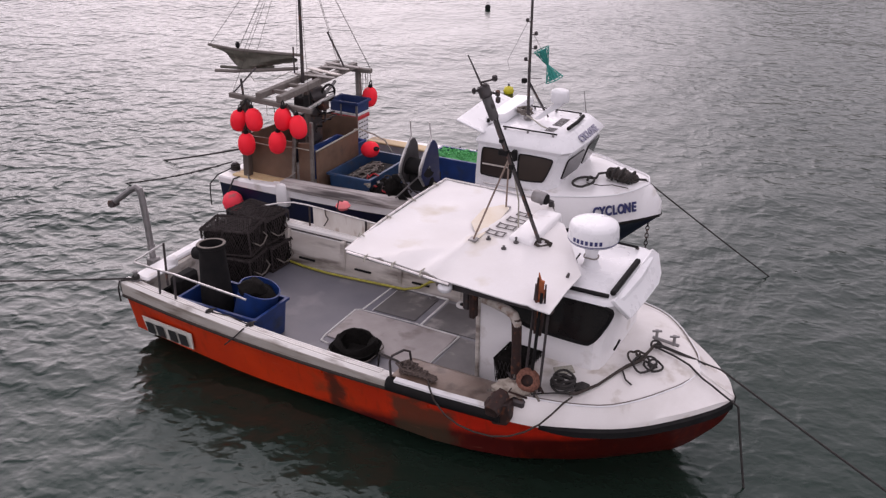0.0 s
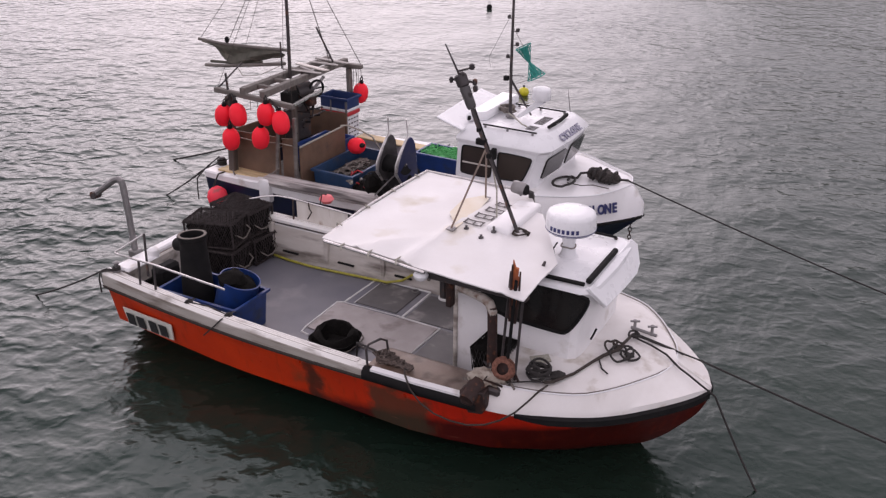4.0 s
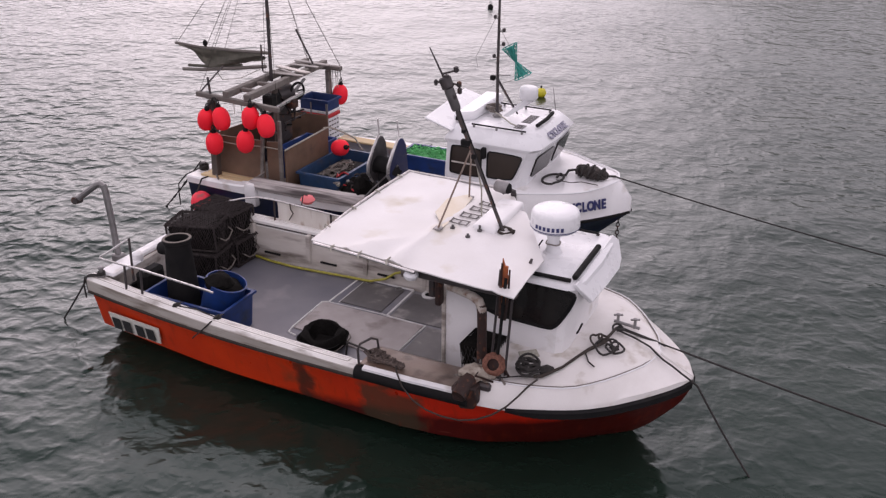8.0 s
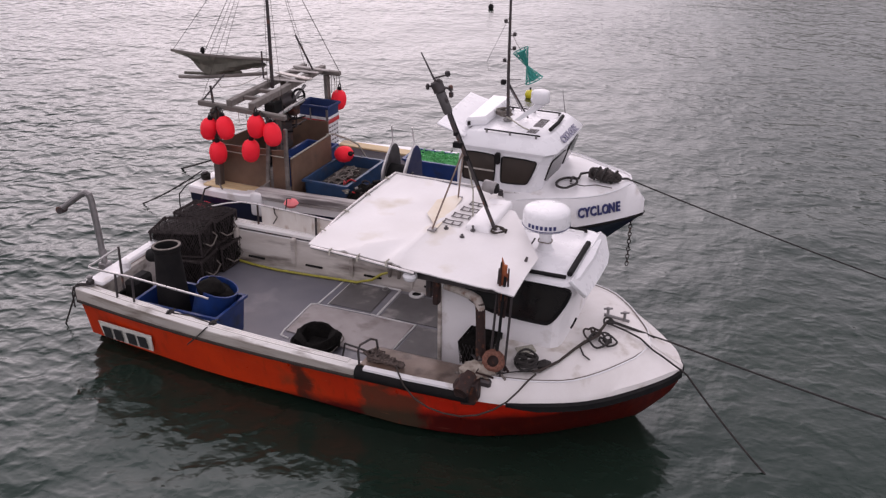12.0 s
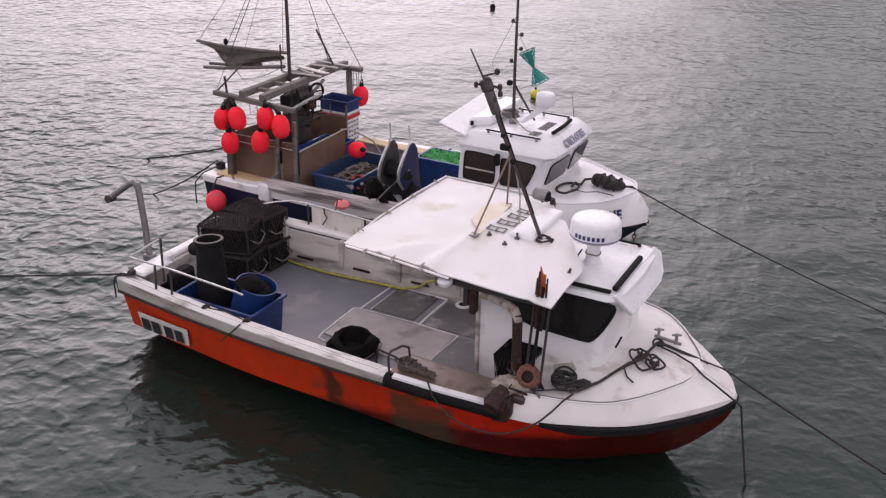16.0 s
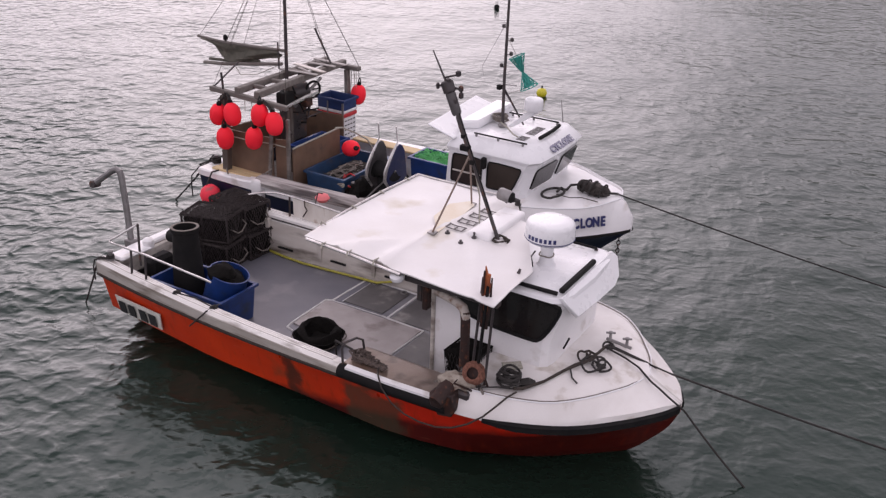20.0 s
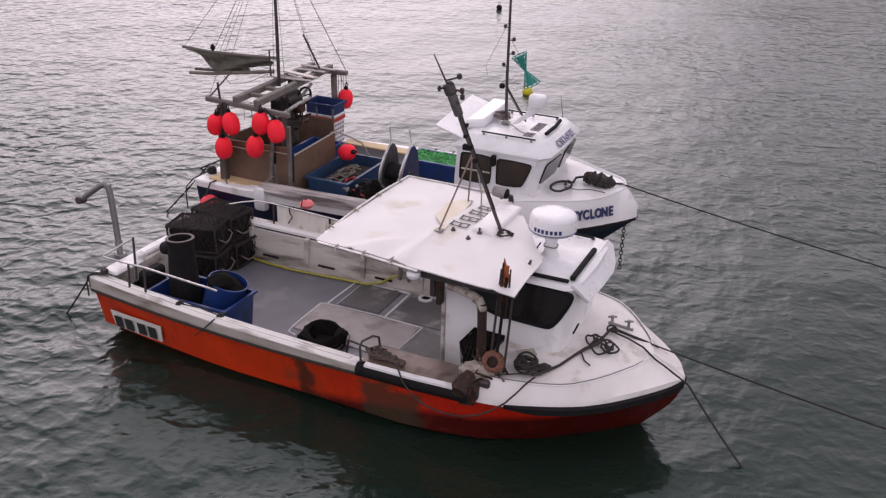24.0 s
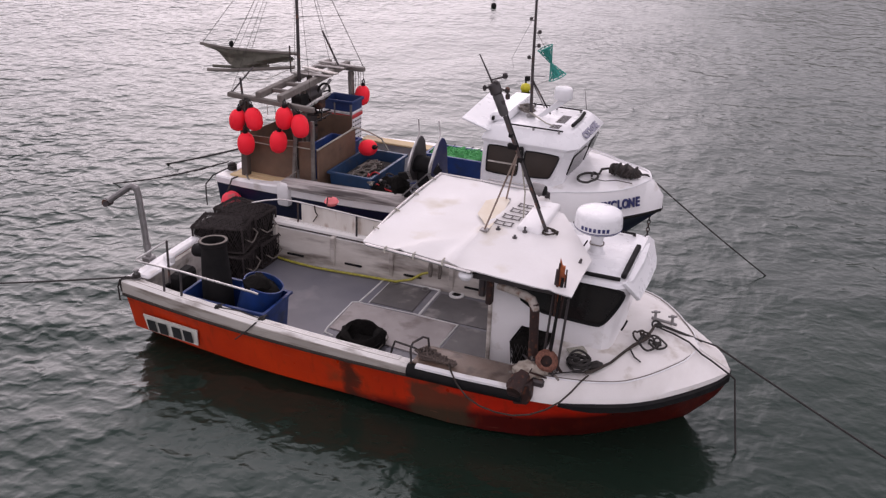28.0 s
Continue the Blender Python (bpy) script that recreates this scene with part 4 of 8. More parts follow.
def mast_a():
    m = thing("aerial_mast", "dark leaning aerial mast on tripod legs on the canopy", "mast", A, (4.55, 0.07, 1.80))
    base, knee, tip = Vector((4.575, -0.01, 1.835)), Vector((3.925, 0.05, 3.22)), Vector((3.74, 0.05, 3.56))
    mid = base.lerp(knee, 0.58)
    part("pole", bm_tube([base, mid, knee], [0.019, 0.017, 0.015], 10), DARKSTEEL, m)
    part("whip_aerial", bm_tube([knee, tip], [0.012, 0.006], 6), DARKSTEEL, m)
    part("lower_lamp", bm_tube([base.lerp(knee, 0.835), base.lerp(knee, 0.85), base.lerp(knee, 0.97), base.lerp(knee, 0.98)], [0.036, 0.047, 0.050, 0.042], 12), LAMPGREY, m, "dark cylindrical lamp housing")
    part("upper_lamp", bm_tube([base.lerp(knee, 0.975), base.lerp(knee, 0.985), base.lerp(knee, 1.045), base.lerp(knee, 1.055)], [0.045, 0.060, 0.062, 0.048], 12), DARKSTEEL, m, "dark grey navigation lamp")
    part("cross_arm", bm_tube([knee + Vector((-0.13, -0.02, 0.02)), knee + Vector((0.0, 0, 0.03)), knee + Vector((0.11, 0.05, 0.0))], 0.012, 6), DARKSTEEL, m)
    part("cross_arm", bm_tube([knee + Vector((-0.06, 0, 0.10)), knee + Vector((0.10, 0.04, 0.15))], 0.010, 6), DARKSTEEL, m)
    for d, r in (((0.10, 0.05, 0.0), 0.024), ((0.11, 0.04, -0.06), 0.024), ((0.07, 0.04, 0.14), 0.026), ((-0.11, -0.02, 0.01), 0.017), ((0.08, -0.02, -0.11), 0.024), ((0.0, -0.02, 0.07), 0.026)):
        part("small_lamp", bm_lathe([(r * 0.5, -0.02), (r, -0.01), (r, 0.03), (r * 0.4, 0.04)], tuple(knee + Vector(d)), 8), DARKSTEEL, m)
    part("cable", bm_tube([base.lerp(knee, 0.2) + Vector((0.03, -0.02, 0)), base.lerp(knee, 0.5) + Vector((0.035, -0.02, 0)), base.lerp(knee, 0.8) + Vector((0.04, -0.02, 0)), knee + Vector((0.06, 0, -0.05))], 0.007, 5), BLACK, m)
    part("cable_wrap", bm_tube([base.lerp(knee, 0.55) + Vector((0.005, 0, 0)), base.lerp(knee, 0.75), base.lerp(knee, 0.83)], [0.022, 0.026, 0.022], 8), DARKSTEEL, m)
    for k, r in ((0.70, 0.022), (0.62, 0.030), (0.53, 0.024)):
        p = base.lerp(knee, k)
        part("clamp", bm_box(p.x - (0.085 if k == 0.62 else 0.03), p.x + 0.02, p.y - 0.025, p.y + 0.025, p.z - r, p.z + r, 0.008), BLACK, m)
    j = base.lerp(knee, 0.585)
    for f in ((4.00, -0.30, 1.905), (3.935, 0.585, 1.89)):
        part("tripod_leg", bm_tube([j, f], 0.010, 6), BROWNSTEEL, m)
        part("foot_plate", bm_box(f[0] - 0.04, f[0] + 0.04, f[1] - 0.04, f[1] + 0.04, f[2] - 0.012, f[2] + 0.006, 0.003), STEEL, m)
    part("step_bracket", bm_box(4.53, 4.62, -0.06, 0.04, 1.80, 1.86, 0.01), DARKSTEEL, m)
    # rope wound round the foot
    rng = random.Random(3)
    pts = []
    for i in range(60):
        a = i * 0.75
        pts.append((4.60 + 0.075 * math.cos(a) * rng.uniform(0.5, 1.3), -0.03 + 0.075 * math.sin(a) * rng.uniform(0.6, 1.2), 1.855 + 0.03 * math.sin(i * 0.5) + 0.01))
    part("rope_lashing", bm_tube(pts, 0.0085, 5), ROPEBROWN, m)
    part("flag_line", bm_tube([j + Vector((0.02, 0, 0.02)), (4.27, 0.12, 2.2), (4.26, 0.16, 1.9)], 0.008, 5), ROPEPALE, m)
    return m


mast_a()


def radome_a():
    r = thing("radar_dome", "white radar dome with a blue band on a pedestal", "radar", A, (5.06, 0.10, 1.73))
    part("pedestal", bm_lathe([(0.10, 0), (0.10, 0.012), (0.075, 0.03), (0.055, 0.12), (0.075, 0.25)], (5.075, 0.0, 1.73), 16), WHITE_CLEAN, r)
    c = (5.055, 0.08, 1.965)
    part("dome", bm_lathe([(0.17, 0.0), (0.218, 0.006), (0.236, 0.025), (0.237, 0.05), (0.230, 0.155), (0.220, 0.182), (0.195, 0.197), (0.10, 0.204), (0.01, 0.206)], c, 36), WHITE_CLEAN, r, "", 50)
    part("band", bm_lathe([(0.225, 0.012), (0.239, 0.03), (0.2385, 0.036), (0.2, 0.036)], c, 36, hollow=True), LETTERBLUE, r)
    # maker's mark as plain bars
    for i in range(7):
        a = radians(-118 + i * 10.5)
        m = Matrix.Translation((c[0] + 0.2375 * math.cos(a), c[1] + 0.2375 * math.sin(a), c[2] + 0.072)) @ Matrix.Rotation(a, 4, "Z")
        part("mark_bar", moved(bm_box(-0.004, 0.003, -0.013, 0.013, -0.019, 0.019), m), LETTERBLUE, r)
    part("cable", bm_tube([(5.0, -0.10, 1.90), (4.97, -0.12, 1.84), (4.98, -0.11, 1.78), (5.0, -0.13, 1.735)], 0.008, 6), BLACK, r)
    part("rope_lashing", bm_tube([(5.08 + 0.068 * math.cos(a), -0.02 + 0.068 * math.sin(a), 1.855 + 0.006 * math.sin(3 * a)) for a in np.linspace(0, 6.28, 18)], 0.007, 5), ROPEGREY, r)
    return r


radome_a()


def cockpit_a(boat):
    z = 0.333

    def line(pts, w=0.012):
        part("sealant_line", bm_tube([(p[0], p[1], z) for p in pts], w, 6), LINE, boat)
    part("hatch_cover", bm_slab([(2.22, -0.30, z - 0.02), (3.50, -0.42, z - 0.02), (3.50, 0.355, z - 0.02), (2.26, 0.355, z - 0.02), (2.20, 0.33, z - 0.02)], (0, 0, 0.032), None, 0.004), GREY2, boat, "worn grey-brown hatch cover")
    hatch2 = part("hatch_cover", bm_box(2.37, 2.92, 0.44, 1.02, z - 0.02, z + 0.010, 0.006), DARKDECK, boat, "dark grey hatch cover")
    part("floor_panel", bm_box(3.06, 4.12, 0.41, 1.0, z - 0.02, z + 0.006, 0.004), DARKDECK, boat, "dark grey floor panel")
    part("floor_panel", bm_box(3.54, 4.12, -0.5, 0.36, z - 0.02, z + 0.006, 0.004), DARKDECK, boat, "dark grey floor panel")
    line([(2.33, -0.43), (2.215, -0.40), (2.195, -0.29), (2.18, 0.345), (2.25, 0.385)])
    line([(2.25, 0.385), (2.275, 1.08)])
    line([(2.36, 0.43), (2.37, 1.02)], 0.007)
    line([(2.95, 0.40), (3.02, 0.39), (3.52, 0.365)])
    line([(2.25, 0.385), (2.95, 0.40)], 0.006)
    line([(3.02, 0.385), (3.02, 1.06)], 0.016)
    line([(2.275, 1.08), (3.02, 1.07)], 0.016)
    line([(3.52, 0.375), (3.50, -0.1), (3.49, -0.42)])
    for x, y in ((2.44, 1.0), (2.85, 1.0)):
        part("lift_ring", bm_lathe([(0.028, 0.008), (0.045, 0.008), (0.045, 0.02), (0.03, 0.02)], (x, y, z), 14, hollow=True), STEEL, hatch2)
    part("deck_plate_ring", bm_lathe([(0.055, 0.0), (0.095, 0.0), (0.095, 0.018), (0.085, 0.026), (0.06, 0.026), (0.055, 0.016)], (3.25, 1.03, z), 22, hollow=True), LINE, boat, "white-rimmed round inspection opening")
    part("deck_plate", bm_lathe([(0.01, 0.008), (0.058, 0.008), (0.058, 0.014), (0.01, 0.014)], (3.25, 1.03, z), 18), BLACK, boat)
    # port guard rail with its panel
    def pz(x):
        return lerp(HULL_A, x)[1] + 0.09
    rail_pts = [(0.30, 1.10, pz(0.34) + 0.10), (0.55, 1.12, 1.06), (0.78, 1.13, 1.115), (1.0, 1.13, 1.125), (1.5, 1.14, 1.10), (2.0, 1.15, 1.07), (2.75, 1.16, 1.04)]
    gr = part("guard_rail", bm_tube(rail_pts, 0.011, 8), BRIGHT, boat, "bent tubular guard rail")
    for x, h in ((1.02, 1.13), (1.85, 1.08), (2.6, 1.05)):
        part("stanchion", bm_tube([(x, 1.14, h), (x, 1.13, pz(x) - 0.02)], 0.013, 6), DARKSTEEL, gr)
    part("side_panel", bm_slab([(1.06, 1.155, pz(1.06)), (2.7, 1.17, pz(2.7) - 0.01), (2.7, 1.17, 1.03), (1.06, 1.155, 1.11)], (0, 0.012, 0)), CREAM, gr, "cream side panel inside the rail")
    part("cord", bm_tube([(1.27, 1.12, 1.12), (1.28, 1.12, 1.04), (1.31, 1.12, 1.0), (1.28, 1.12, 0.95), (1.25, 1.11, 0.90)], 0.008, 5), RUST, gr)
    # starboard stern rail
    sr = part("stern_rail", bm_tube([(0.585, -0.92, 1.345), (0.50, -0.95, 1.29), (0.33, -1.02, 1.165), (0.27, -1.055, 1.13), (0.29, -1.085, 1.125), (0.36, -1.10, 1.13), (0.89, -1.12, 1.14), (1.80, -1.15, 1.11), (1.86, -1.14, 1.095)], 0.0115, 8), BRIGHT, boat, "thin bent tubular stern rail")
    for x, y, h in ((0.59, -0.92, 1.36), (0.89, -1.12, 1.14), (0.66, -1.11, 1.13)):
        part("stanchion", bm_tube([(x, y, h), (x + 0.01, y - 0.03, 0.86)], 0.013, 6), DARKSTEEL, sr)
    # wires and knots along the starboard gunwale
    def gz(x):
        return lerp(HULL_A, x)[1] + 0.088
    tw = part("tie_wire", bm_tube([(1.37, -1.17, gz(1.35)), (1.6, -1.13, gz(1.6) + 0.002), (1.90, -1.17, gz(1.95)), (1.88, -1.26, gz(1.9) - 0.01), (1.80, -1.285, gz(1.8) - 0.10), (1.62, -1.26, 0.56)], 0.008, 5), ROPE, boat)
    for x in (1.37, 1.90):
        lump = bm_tube([(x + 0.032 * math.cos(i * 0.9) * (0.6 + 0.4 * math.sin(i)), -1.17 + 0.04 * math.sin(i * 1.1), gz(x) + 0.004 + 0.012 * math.sin(i * 0.7)) for i in range(16)], 0.011, 5)
        part("knot", lump, ROPE, tw)
        part("strap", bm_loft([[(x - 0.015, -1.05, gz(x) - 0.03), (x + 0.015, -1.05, gz(x) - 0.03)], [(x - 0.015, -1.08, gz(x) + 0.006), (x + 0.015, -1.08, gz(x) + 0.006)], [(x - 0.013, -1.17, gz(x) + 0.008), (x + 0.013, -1.17, gz(x) + 0.008)]], cap=False), ROPE, tw)
    # number board with plain bars
    pl = part("number_board", bm_slab([(0.34, -1.128, 0.50), (1.06, -1.148, 0.475), (1.03, -1.108, 0.255), (0.36, -1.088, 0.28)], (0, -0.012, 0)), PLATE, boat, "pale board with dark registration bars")
    for x in (0.45, 0.60, 0.78, 0.93):
        zc, yy = 0.378 - 0.035 * (x - 0.44), -1.122 - 0.022 * (x - 0.4)
        part("marking_bar", bm_slab([(x - 0.055, yy - 0.013 - 0.014, zc + 0.075), (x + 0.055, yy - 0.016 - 0.014, zc + 0.072), (x + 0.055, yy + 0.011 - 0.014, zc - 0.078), (x - 0.055, yy + 0.014 - 0.014, zc - 0.075)], (0, -0.006, 0)), LETTER, pl)


cockpit_a(boat_orange)


def davit_a():
    d = thing("davit", "grey bent pipe davit on the transom", "davit", A, (0.0, -0.55, 0.87))
    pts = [(0.02, -0.56, 0.80), (-0.01, -0.55, 1.3), (-0.045, -0.54, 1.66), (-0.06, -0.545, 1.72), (-0.10, -0.55, 1.735), (-0.16, -0.56, 1.71), (-0.42, -0.60, 1.52)]
    part("pipe", bm_tube(pts, [0.036, 0.036, 0.037, 0.039, 0.038, 0.036, 0.034], 10), STEEL, d)
    part("end_roller", bm_tube([(-0.44, -0.65, 1.505), (-0.44, -0.55, 1.495)], 0.045, 10), DARKSTEEL, d)
    part("clamp", bm_tube([(0.01, -0.556, 1.0), (0.008, -0.556, 1.06)], 0.044, 10), STEEL, d)
    part("foot", bm_box(-0.04, 0.08, -0.62, -0.50, 0.80, 0.90, 0.012), STEEL, d)


davit_a()


def stern_gear_a():
    o = thing("stern_locker", "white moulded stern locker box", "locker", A, (0.3, -0.75, 0.88))
    part("body", bm_slab([(0.22, -1.0, 0.855), (0.36, -1.0, 0.855), (0.38, -0.56, 0.855), (0.22, -0.56, 0.855)], (0, 0, 0.045), None, 0.018), WHITE, o)
    part("cap", bm_lathe([(0.06, -0.05), (0.068, 0.0), (0.064, 0.045), (0.04, 0.065), (0.01, 0.07)], (0.31, -0.56, 0.915), 14), WHITE, o, "rounded white cap")
    part("shaft_cover", bm_box(0.45, 0.62, -0.80, -0.46, 0.36, 0.86, 0.04), BLACK, o, "black shaft cover")
    b = thing("mooring_bollard", "small rusty mooring bollard on the stern corner", "bollard", A, (0.24, -1.05, 0.89))
    part("base", bm_lathe([(0.05, 0), (0.05, 0.012), (0.035, 0.02)], (0.24, -1.06, 0.882), 14), STEEL, b)
    part("post", bm_lathe([(0.022, 0.0), (0.022, 0.06), (0.034, 0.07), (0.034, 0.085), (0.015, 0.095)], (0.24, -1.05, 0.905), 12), STEEL, b)
    part("rope_turns", bm_tube([(0.24 + 0.036 * math.cos(i * 0.7), -1.055 + 0.036 * math.sin(i * 0.7), 0.90 + 0.0012 * i) for i in range(32)], 0.011, 6), ROPE, b)
    part("tail", bm_tube([(0.24, -1.09, 0.905), (0.16, -1.13, 0.90), (0.085, -1.15, 0.875), (0.05, -1.15, 0.78), (0.06, -1.155, 0.62)], 0.010, 6), ROPE, b, "dark rope end hanging over the stern")
    part("tail", bm_tube([(0.21, -1.08, 0.905), (0.13, -1.10, 0.90), (0.075, -1.10, 0.87), (0.04, -1.10, 0.80), (0.045, -1.095, 0.70)], 0.010, 6), ROPE, b, "dark rope end hanging over the stern")
    c = thing("dark_fish_box", "black plastic fish box on the floor by the transom", "fish box", A, (0.55, -0.55, 0.335))
    part("box", open_box(0.35, 0.62, -0.95, -0.62, 0.335, 0.66, 0.02), BLACK, c)


def open_box(x0, x1, y0, y1, z0, z1, t=0.02, taper=0.03, bm=None):
    """An open-topped bin with wall thickness and a rolled rim."""
    def ring(z, d):
        return [(x0 + d, y0 + d, z), (x1 - d, y0 + d, z), (x1 - d, y1 - d, z), (x0 + d, y1 - d, z)]
    own = bm_loft([ring(z0, taper), ring(z1 - 0.03, 0.004), ring(z1 - 0.03, -0.018), ring(z1, -0.018), ring(z1, t - 0.005), ring(z0 + t, taper + t)], None, cap=True, ring=True)
    bmesh.ops.bevel(own, geom=[e for e in own.edges if abs(e.verts[0].co.z - e.verts[1].co.z) > 0.1], offset=0.03, segments=2, affect="EDGES", profile=0.5)
    return merge(bm, own)


stern_gear_a()


def bins_a():
    b = thing("fish_bin", "large open blue plastic fish bin on the cockpit floor", "fish bin", A, (1.22, -0.66, 0.335))
    part("bin", open_box(0.73, 1.785, -0.95, -0.385, 0.335, 0.745, 0.02), BLUE, b)
    t = thing("drain_pipe", "upright black plastic pipe with a flared rim in the blue bin", "pipe", A, (0.92, -0.62, 0.36))
    tilt = Matrix.Translation((0.99, -0.62, 0.40)) @ pose(0, 0, 0, -3, -3, 0)
    part("pipe", bm_lathe([(0.175, 0), (0.172, 0.3), (0.158, 0.55), (0.142, 0.80), (0.150, 0.85), (0.163, 0.86), (0.163, 0.89), (0.130, 0.89), (0.122, 0.80), (0.15, 0.05)], (0, 0, 0), 24, None, tilt), BLACK, t)
    part("rim", bm_lathe([(0.130, 0.888), (0.158, 0.888), (0.158, 0.896), (0.130, 0.896)], (0, 0, 0), 24, None, tilt, True), ROPEGREY, t, "scuffed grey rim")
    part("side_stub", bm_tube([tilt @ Vector((-0.06, 0.0, 0.76)), tilt @ Vector((-0.27, 0.04, 0.72))], [0.080, 0.075], 14), BLACK, t, "short black branch pipe")
    k = thing("barrel", "tilted blue plastic barrel with black netting inside", "barrel", A, (1.42, -0.50, 0.38))
    tilt = Matrix.Translation((1.43, -0.61, 0.43)) @ pose(0, 0, 0, -6, 16, 0)
    part("shell", bm_lathe([(0.19, 0), (0.215, 0.05), (0.220, 0.26), (0.222, 0.46), (0.227, 0.468), (0.227, 0.482), (0.212, 0.484), (0.208, 0.3), (0.18, 0.03)], (0, 0, 0), 28, None, tilt), BLUE, k)
    bm = bm_lathe([(0.19, 0.30), (0.19, 0.42), (0.13, 0.46), (0.02, 0.47)], (0, 0, 0), 22, None, tilt)
    for v in bm.verts:
        v.co += Vector((noise.noise(v.co * 12), noise.noise(v.co * 12 + Vector((5, 0, 0))), noise.noise(v.co * 9))) * 0.035
    part("netting", bm, NET, k, "black netting heap")
    bm = bm_lathe([(0.02, 0), (0.13, 0.02), (0.15, 0.08), (0.08, 0.14), (0.01, 0.15)], (0.07, -0.03, 0.42), 18, None, tilt)
    for v in bm.verts:
        v.co += noise.noise_vector(v.co * 13) * 0.04
    part("netting", bm, NET, k)
    r = thing("black_tub", "low black rubber tub with a round opening on the floor", "tub", A, (2.70, -0.45, 0.335))
    def sq(z, h, p=4, dx=0.0):
        return [(2.70 + h * 1.0 * math.copysign(abs(math.cos(a)) ** (2 / p), math.cos(a)), -0.45 + h * 0.9 * math.copysign(abs(math.sin(a)) ** (2 / p), math.sin(a)), z) for a in np.linspace(0, 2 * math.pi, 28, endpoint=False)]
    part("body", bm_loft([sq(0.335, 0.20), sq(0.39, 0.235), sq(0.43, 0.25), sq(0.44, 0.252), sq(0.435, 0.235), sq(0.40, 0.215), sq(0.37, 0.18)], ring=True), NET, r)
    part("rim_rope", bm_tube([(p[0], p[1], 0.395) for p in sq(0, 0.262)], 0.007, 5, closed=True), ROPEGREY, r)
    bag = bm_loft([[(2.70 + k * 1.05 * math.cos(a), -0.44 + k * 0.95 * math.sin(a), z - 0.02 + 0.05 * (0.5 + 0.5 * math.sin(a - 0.4)) * up) for a in np.linspace(0, 2 * math.pi, 26, endpoint=False)] for z, k, up in ((0.36, 0.225, 0), (0.42, 0.25, 0.2), (0.475, 0.235, 0.75), (0.50, 0.195, 1.0), (0.495, 0.16, 0.9), (0.45, 0.14, 0.4), (0.40, 0.12, 0))], ring=True)
    for v in bag.verts:
        v.co += noise.noise_vector(v.co * 8) * 0.045
    part("bag", bag, NET, r, "folded black bag with a round opening")


bins_a()


